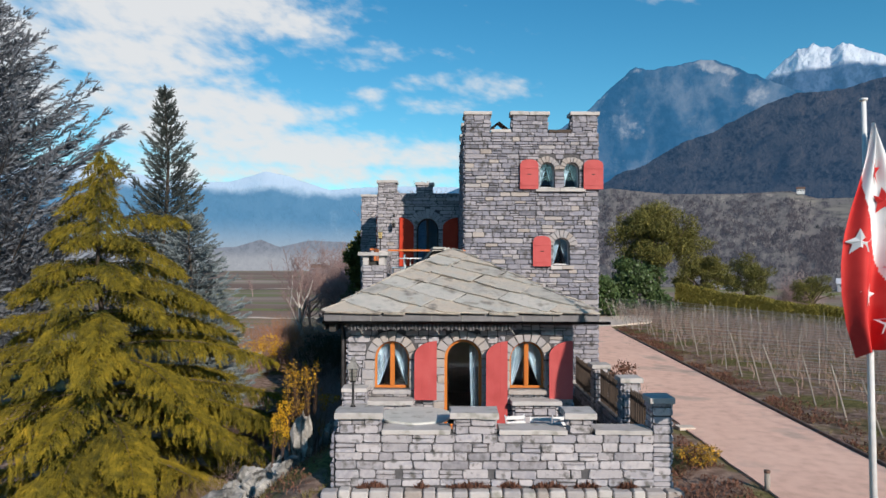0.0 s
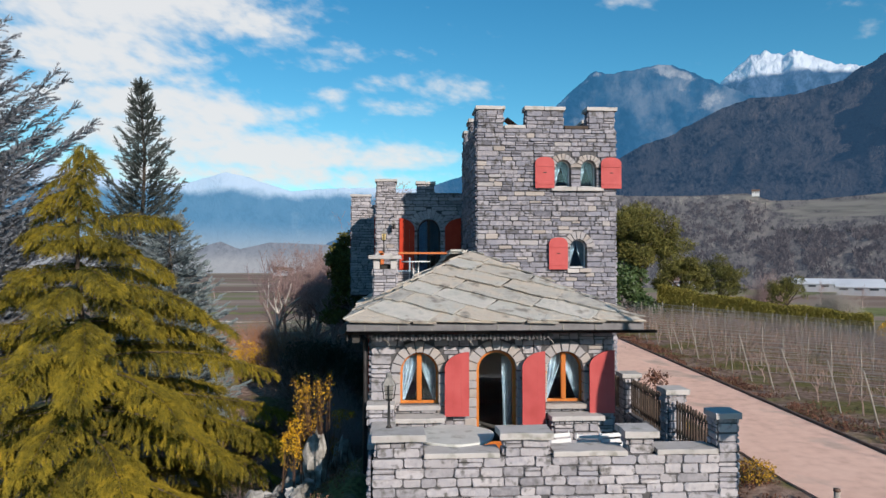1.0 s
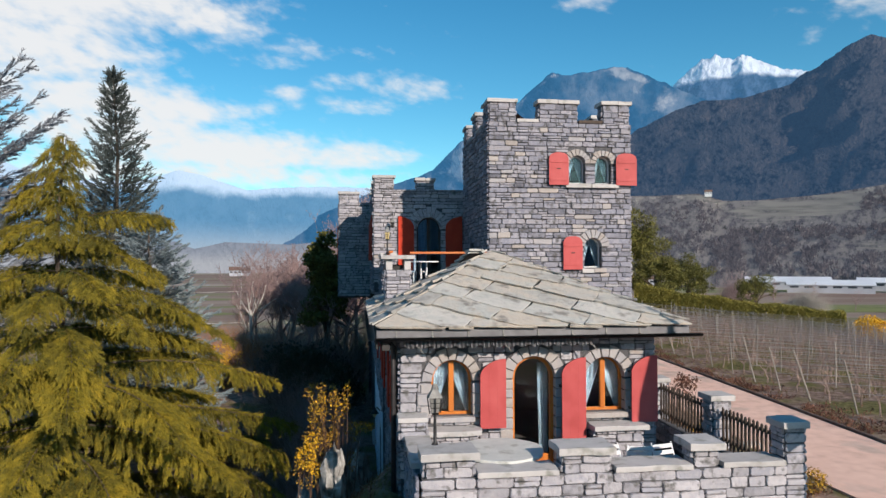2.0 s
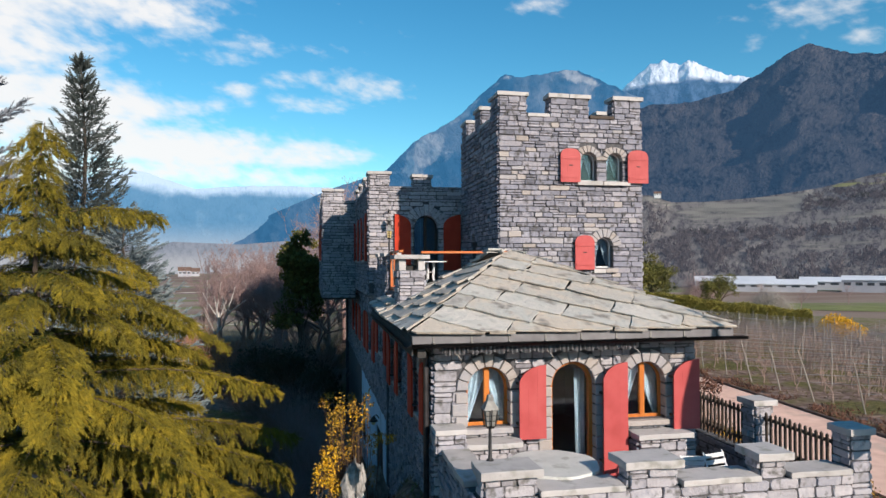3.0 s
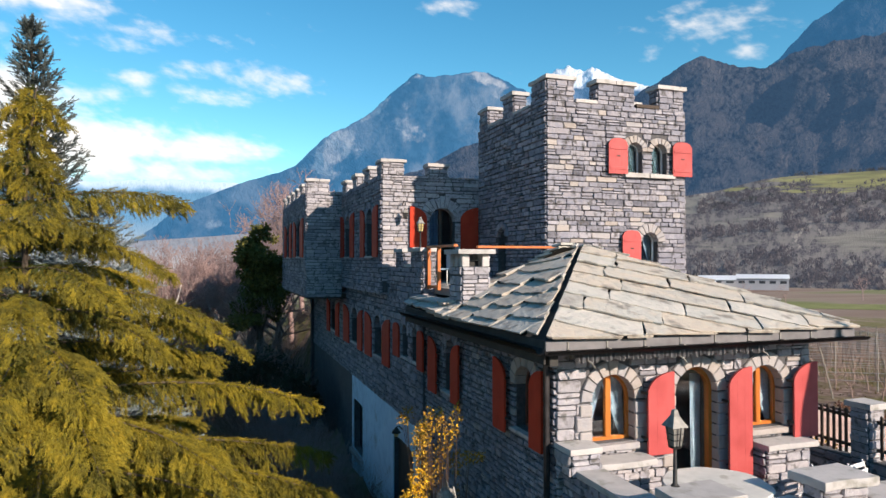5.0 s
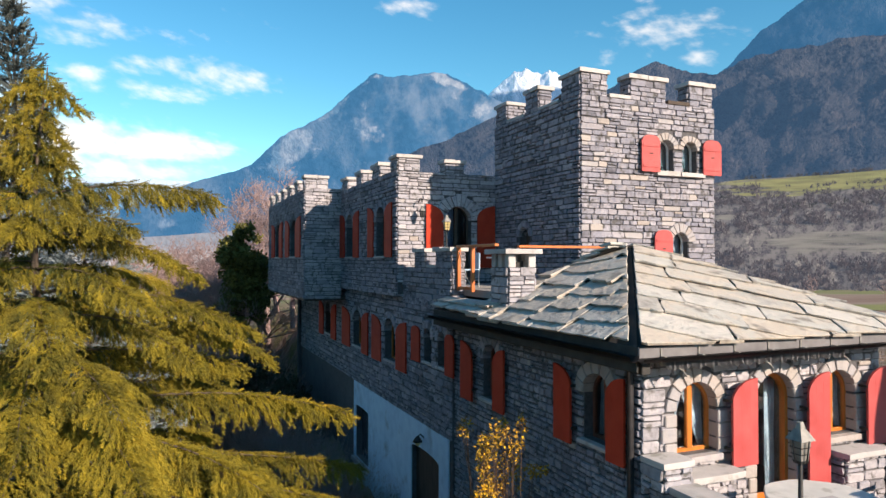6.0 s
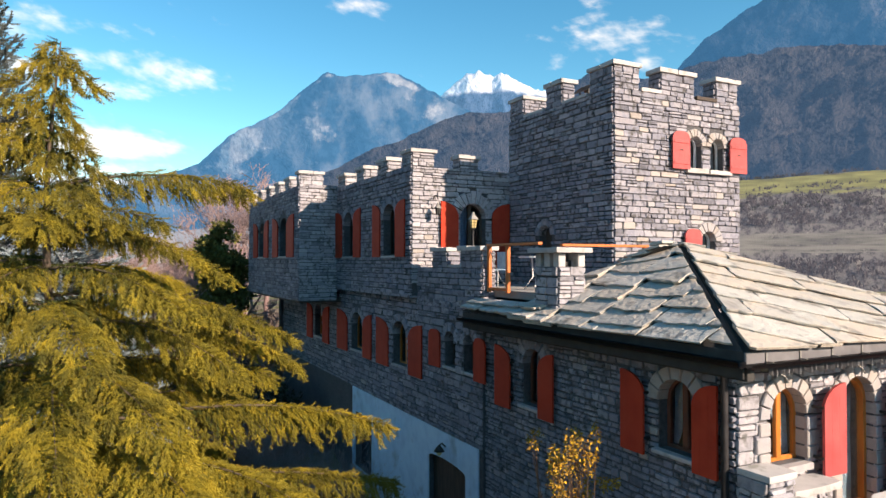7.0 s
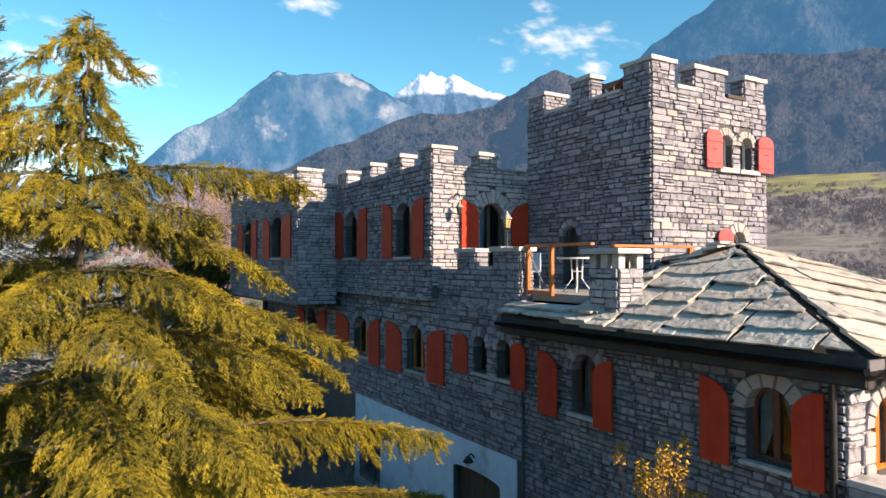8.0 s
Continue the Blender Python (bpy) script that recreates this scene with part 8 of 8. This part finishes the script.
tb1 = twig_bush("bare_bush", "reddish-brown leafless bush in the yard", (-4.6, 24.0, -3.3), 3.2, 3.4, 1, TWIG, 420, "bare bushes in the yard")
tb2 = twig_bush("bare_bush", "dense brown leafless bush in the yard", (-3.3, 20.0, -3.2), 2.6, 3.0, 2, BROWN_TWIG, 420, "bare bushes in the yard")
for k, (x, y, s) in enumerate(((-6.2, 27.5, 1.0), (-2.6, 24.5, 1.2), (-2.0, 29, 1.3), (-4.2, 30, 1.2), (-6.8, 31, 1.1), (-8.6, 33, 1.1), (-5.4, 36, 1.4), (-9.6, 29, 0.9), (-1.2, 34, 1.4), (-3.0, 17.0, 0.8), (-4.4, 15.5, 0.7), (-1.6, 13.5, 0.6), (-1.0, 9.5, 0.5), (-0.9, 5.6, 0.55), (-5.3, 12.5, 0.6), (-3.1, 2.3, 0.42), (-3.6, 1.2, 0.36), (-2.6, 3.4, 0.45), (-1.6, 4.2, 0.5), (-4.2, 0.2, 0.3), (-3.3, -0.4, 0.28), (-2.5, -1.3, 0.25), (-4.4, 3.2, 0.4), (-2.2, 7.5, 0.62), (-3.4, 9.2, 0.6), (-1.9, 11.0, 0.66), (-3.2, 13.0, 0.66), (-2.3, 15.2, 0.7))):
    o = copy_thing(tb1 if k % 2 else tb2, pose(x, y, ground_z(x, y)))
    o.matrix_basis = pose(x, y, ground_z(x, y), 0, 0, 70 * k) @ Matrix.Scale(s, 4)


willow = twig_bush("willow_bush", "orange-brown leafless willow bush in the garden", (-10.0, 30.0, -3.4), 3.3, 2.6, 5, ORANGE_TWIG, 420, "orange willow bushes")
for k, (x, y, s) in enumerate(((-8.5, 31.2, 0.95), (-9.3, 33.5, 1.1), (-7.4, 30.0, 0.8), (-6.4, 33.0, 0.9))):
    o = copy_thing(willow, pose(x, y, ground_z(x, y)))
    o.matrix_basis = pose(x, y, ground_z(x, y), 0, 0, 60 * k) @ Matrix.Scale(s, 4)


# rocks beside the terrace
def rock(at, s, seed, label="rough grey boulder in the garden slope"):
    bm = bmesh.new()
    bmesh.ops.create_icosphere(bm, subdivisions=4, radius=1.0)
    for v in bm.verts:
        p = v.co.copy()
        q = Vector((round(p.x * 2.2) / 2.2, round(p.y * 2.2) / 2.2, round(p.z * 2.2) / 2.2))
        k = 1 + 0.42 * noise.noise(p * 1.4 + Vector((seed, 0, 0))) - 0.34 * abs(noise.noise(p * 2.6 + Vector((0, seed, 0)))) + 0.14 * noise.noise(p * 6 + Vector((0, 0, seed))) + 0.06 * noise.noise(p * 14 + Vector((0, 0, seed)))
        v.co = p.lerp(q.normalized() if q.length else p, 0.5) * k
        v.co = Vector((v.co.x * s[0], v.co.y * s[1], v.co.z * s[2])) + Vector(at)
    return tagged(part("boulder", bm, ROCK, None), label, "rock", "garden boulders")


for k, (x, y, z, a, b, c) in enumerate(((-1.15, 1.45, -0.3, 0.28, 0.4, 0.75), (-1.3, 0.5, -0.75, 0.42, 0.42, 0.4), (-2.3, -0.6, -1.15, 0.7, 0.6, 0.45), (-3.0, -1.4, -1.5, 0.6, 0.5, 0.4), (-0.9, -0.6, -1.0, 0.4, 0.45, 0.45), (-1.9, -1.9, -1.5, 0.55, 0.5, 0.4), (-0.7, 2.6, -0.9, 0.35, 0.5, 0.8), (-3.4, 0.4, -1.7, 0.5, 0.5, 0.35), (-2.1, 1.0, -1.2, 0.4, 0.4, 0.4), (-2.8, 0.0, -1.35, 0.3, 0.35, 0.28), (-1.5, -1.2, -1.15, 0.3, 0.28, 0.25), (-1.75, 0.2, -1.0, 0.25, 0.3, 0.25), (-3.9, -0.8, -1.75, 0.45, 0.4, 0.35), (-2.3, 1.6, -1.35, 0.55, 0.45, 0.5), (-2.7, 1.1, -1.5, 0.4, 0.4, 0.45), (-1.7, 2.9, -1.0, 0.3, 0.35, 0.45), (-1.95, 2.2, -1.2, 0.35, 0.3, 0.4))):
    rock((x, y, z), (a, b, c), k * 3.1)


# ---- vineyard ----
def vineyard():
    r = random.Random(12)
    bm = bmesh.new()
    tube(bm, [(0, 0, -0.3), (0.02, 0, 0.9), (0.01, 0, 1.55)], [0.024, 0.022, 0.02], 6)
    me_post = bpy.data.meshes.new("post")
    bm.to_mesh(me_post)
    bm.free()
    me_post.materials.append(POST_WOOD)
    vines = []
    for s in range(4):
        rr = random.Random(s)
        b2 = bmesh.new()
        p = [Vector((0, 0, -0.08))]
        for k in range(5):
            p.append(p[-1] + Vector((rr.uniform(-0.05, 0.05), rr.uniform(-0.04, 0.04), 0.12)))
        tube(b2, p, [0.028, 0.024, 0.022, 0.02, 0.022, 0.014], 5)
        for side in (-1, 1):
            tube(b2, [p[-2], p[-1] + Vector((side * 0.14, 0, 0.08)), p[-1] + Vector((side * 0.42, rr.uniform(-0.03, 0.03), 0.08))], [0.016, 0.012, 0.006], 4)
            for j in range(6):
                x = side * (0.04 + 0.07 * j)
                lean = rr.uniform(-0.12, 0.12)
                tube(b2, [p[-1] + Vector((x, 0, 0.08)), p[-1] + Vector((x + 0.6 * lean, rr.uniform(-0.03, 0.03), 0.28)), p[-1] + Vector((x + 1.5 * lean, rr.uniform(-0.09, 0.09), 0.38 + rr.uniform(0, 0.38)))], [0.0075, 0.006, 0.004], 3, False)
        me = bpy.data.meshes.new("vine")
        b2.to_mesh(me)
        b2.free()
        me.materials.append(VINE_WOOD)
        vines.append(me)
    for k in range(27):
        c = 4.6 + 1.74 * k                                              # rows run parallel to the hedge: y = c - 0.693 x
        x0 = (12.45 + 0.06 * c) / 1.0416 + r.uniform(-0.1, 0.1)
        if c - 0.693 * x0 > 34.6:
            x0 = (c - 34.6) / 0.693
        x1 = min(31.3, x0 + 18.0)

        def at(x):
            return x, c - 0.693 * x, ground_z(x, c - 0.693 * x)
        y = at(x0)[1]
        row = thing("vine_row", "row of bare vines on wires and weathered posts", "vine row", (x0, y, 0), "vine rows")
        n = max(2, int((x1 - x0) / 1.9))
        xs = [x0 + (x1 - x0) * j / n for j in range(n + 1)]
        for j, x in enumerate(xs):
            ob = new("post", me_post)
            ob.parent = row
            end = j == 0
            ob.matrix_basis = Matrix.Translation(Vector(at(x)) - Vector((x0, y, 0))) @ pose(0, 0, 0, r.uniform(-3, 3), -13 + r.uniform(-9, 6) if end else r.uniform(-3, 3), 0) @ Matrix.Scale(r.uniform(0.9, 1.1), 4)
        bm = bmesh.new()
        for h in (0.58, 0.82, 1.1, 1.4):
            pts = []
            for j in range(len(xs)):
                x = xs[j]
                g = at(x)
                pts.append((x - (0.23 * h if j == 0 else 0), g[1] + r.uniform(-0.01, 0.01), g[2] + h))
            tube(bm, pts, 0.0075, 3, False)
        part("wire", bm, WIRE, row)
        m = int((x1 - x0 - 0.4) / 0.72)
        for j in range(m):
            g = at(x0 + 0.4 + j * 0.72 + r.uniform(-0.1, 0.1))
            ob = new("vine", r.choice(vines))
            ob.parent = row
            ob.matrix_basis = pose(g[0] - x0, g[1] - y + r.uniform(-0.04, 0.04), g[2], r.uniform(-8, 8), r.uniform(-8, 8), r.choice((0, 180)) - 34.7)


vineyard()


def grass():
    """Dry tufts along the drive's edges, under the vines and round the rocks."""
    r = np.random.RandomState(8)
    rows = []
    for _ in range(42000):
        u = r.uniform()
        if u < 0.62:
            x, y = r.uniform(11.4, 31), r.uniform(-4, 34)
        elif u < 0.8:
            x, y = r.uniform(6.3, 7.7), r.uniform(-6, 4)
        else:
            x, y = r.uniform(-6, 0.0), r.uniform(-4, 3)
        if noise.noise((x * 0.5, y * 0.5, 5)) < -0.05:
            continue
        rows.append((x, y, ground_z(x, y) - 0.01, r.uniform(0, 6.28), -r.uniform(0.6, 1.4), r.uniform(-0.5, 0.5), r.uniform(0.05, 0.16)))
    V = np.array([(0, -0.08, 0), (0, 0.08, 0), (1, 0.0, -0.2), (0.1, -0.2, 0), (0.1, -0.06, 0), (0.8, -0.5, 0.0)], float)
    VV, FF = spread(rows, [(V, np.array([(0, 1, 2), (3, 4, 5)]))], 3)
    ob = fast_mesh("grass", VV, FF, GRASSY, None)
    tagged(ob, "dry straw-coloured grass tufts", "grass", "", "stuff")


grass()


def litter():
    """Dry reddish leaves and stalks along the kerb, in the border and round the rocks."""
    r = np.random.RandomState(18)
    rows = []
    for _ in range(24000):
        u = r.uniform()
        if u < 0.5:
            y = r.uniform(-5, 27)
            x = 11.15 + 0.062 * (y + 1) + abs(r.normal(0, 0.55)) + 0.08
        elif u < 0.75:
            x, y = r.uniform(6.25, 7.75), r.uniform(-6, 5)
            if x > 7.7 + 0.05 * (y + 2):
                continue
        else:
            x, y = r.uniform(-5.5, -0.4), r.uniform(-4, 6)
        if noise.noise((x * 0.9, y * 0.9, 9)) < -0.12:
            continue
        rows.append((x, y, ground_z(x, y) + r.uniform(-0.01, 0.05), r.uniform(0, 6.28), -r.uniform(-0.2, 1.4), r.uniform(-1.5, 1.5), r.uniform(0.05, 0.17)))
    V = np.array([(0, -0.05, 0), (0, 0.05, 0), (1, 0.0, -0.1), (0.3, 0, 0), (0.6, 0.22, 0.05), (0.75, -0.06, 0.1)], float)
    VV, FF = spread(rows, [(V, np.array([(0, 1, 2), (3, 4, 5)]))], 5)
    tagged(fast_mesh("leaf_litter", VV, FF, RED_LEAF, None), "dry red-brown leaf litter and stalks", "leaf litter", "", "stuff")


litter()
red_bush = twig_bush("leafy_bush", "sparse bush with dry red leaves behind the fence", (6.75, 2.3, 0.0), 1.55, 0.8, 31, BROWN_TWIG, 60)
leaves("foliage", lumps_in(6.75, 2.3, 1.25, 0.4, 0.35, 0.4, 14, 0.3, 3), 420, 0.07, RED_LEAF, red_bush, 6)
stub = thing("stub_post", "short weathered wooden stub beside the drive", "post", (8.0, -2.5, 0))
tubed("pole", [(8.0, -2.5, -0.1), (8.0, -2.5, 0.30)], [0.05, 0.047], POST_WOOD, stub, sides=10)
tubed("collar", [(8.0, -2.5, 0.3), (8.0, -2.5, 0.345)], 0.055, TILE_ROOF, stub, sides=10)
tagged(slab("drain_stone", 7.95, 8.35, 1.75, 2.05, -0.02, 0.05, COURT, None, seed=77), "pale flat kerb stone at the edge of the drive", "stone")


# ---- far buildings ----
def hall(x, y, z, lx, ly, h, turn, label, roof_mat, wall_mat, n=6, pitch=0.12):
    t = thing("hall", label, "building", (0, 0, 0), "far halls")
    boxed("wall", (-lx / 2, lx / 2, -ly / 2, ly / 2, -1.5, h), wall_mat, t, bevel=0)
    bm = bmesh.new()
    e = 0.4
    prof = [(-ly / 2 - e, h - 0.1), (0, h + pitch * ly), (ly / 2 + e, h - 0.1), (ly / 2 + e, h - 0.4), (0, h + pitch * ly - 0.3), (-ly / 2 - e, h - 0.4)]
    A, B = [bm.verts.new((-lx / 2 - e, *p)) for p in prof], [bm.verts.new((lx / 2 + e, *p)) for p in prof]
    bm.faces.new(A)
    bm.faces.new(B[::-1])
    for k in range(6):
        bm.faces.new((A[k], A[k - 1], B[k - 1], B[k]))
    part("roof", bm, roof_mat, t)
    for k in range(n):
        c = -lx / 2 + lx * (k + 0.5) / n
        boxed("window", (c - lx / n * 0.3, c + lx / n * 0.3, -ly / 2 - 0.06, -ly / 2 + 0.1, h * 0.45, h * 0.72), DARK_PANE, t, bevel=0)
    t.matrix_basis = pose(x, y, z, 0, 0, turn)


def polar(az, d):
    return d * math.sin(radians(az)), d * math.cos(radians(az))


for az, d, lx, ly, h, turn, rf, wl_, n in ((35.5, 330, 34, 16, 4.0, -30, HALL_ROOF, HALL, 7), (38.5, 300, 30, 14, 3.6, -34, HALL_ROOF, HALL, 6), (42.5, 330, 26, 14, 4.2, -38, HALL_ROOF, HALL, 5), (28.6, 390, 16, 10, 5.5, -20, HALL_ROOF, HALL, 3),
                                      (30.4, 400, 20, 9, 6.5, -22, HALL_ROOF, PLASTER, 4), (45.0, 310, 20, 12, 6, -45, HALL_ROOF, HALL, 5), (24.6, 330, 12, 9, 5, -20, TILE_ROOF, HALL, 3)):
    x, y = polar(az, d)
    hall(x, y, -7.8, lx, ly, 0.72 * h, turn, "pale industrial hall on the plain" if rf is HALL_ROOF else "small tiled house on the plain", rf, wl_, n)
for az, d, h in ((29.3, 735, 3.6), (-10.4, 640, 5), (-9.7, 660, 4)):
    x, y = polar(az, d)
    hall(x, y, 72.5 if az > 20 else -8, 7 if az > 20 else 11, 6 if az > 20 else 9, h, -az, "small white house far across the plain", TILE_ROOF, PLASTER if az > 0 else HALL, 3, 0.35)
twig_bush("bare_shrub", "reddish leafless shrub beyond the hedge", (39.5, 55.0, -2.2), 5.0, 3.0, 51, TWIG, 1800)
twig_bush("bare_shrub", "grey-brown leafless orchard tree beyond the hedge", (35.2, 37.5, -1.5), 3.6, 2.6, 52, POST_WOOD, 1600)
twig_bush("bare_shrub", "grey-brown leafless orchard tree beyond the hedge", (37.4, 41.0, -1.6), 3.4, 2.4, 53, POST_WOOD, 1400)
distant = bare_tree("bare_tree", "small leafless tree on the plain", (70, 150, -7.6), 10.0, 17, TWIG, TWIG, 0.62, 4, 0.05, (3, 5))
tagged(distant, group="bare trees on the plain")
for k, (az, d, s) in enumerate(((30, 200, 1.3), (33, 180, 1.0), (27.5, 170, 1.2), (38, 210, 1.3), (41, 190, 1.1), (24.5, 150, 1.0), (35, 230, 1.4), (44, 220, 1.2), (47, 200, 1.2), (21.5, 140, 0.9), (-16, 230, 1.6), (-20, 200, 1.4), (-9, 240, 1.5), (-4, 150, 1.2), (52, 240, 1.6), (57, 220, 1.5), (61, 260, 1.6))):
    x, y = polar(az, d)
    o = copy_thing(distant, Matrix.Identity(4))
    o.matrix_basis = pose(x, y, ground_z(x, y), 0, 0, 50 * k) @ Matrix.Scale(s * 0.6, 4)

place_stones()
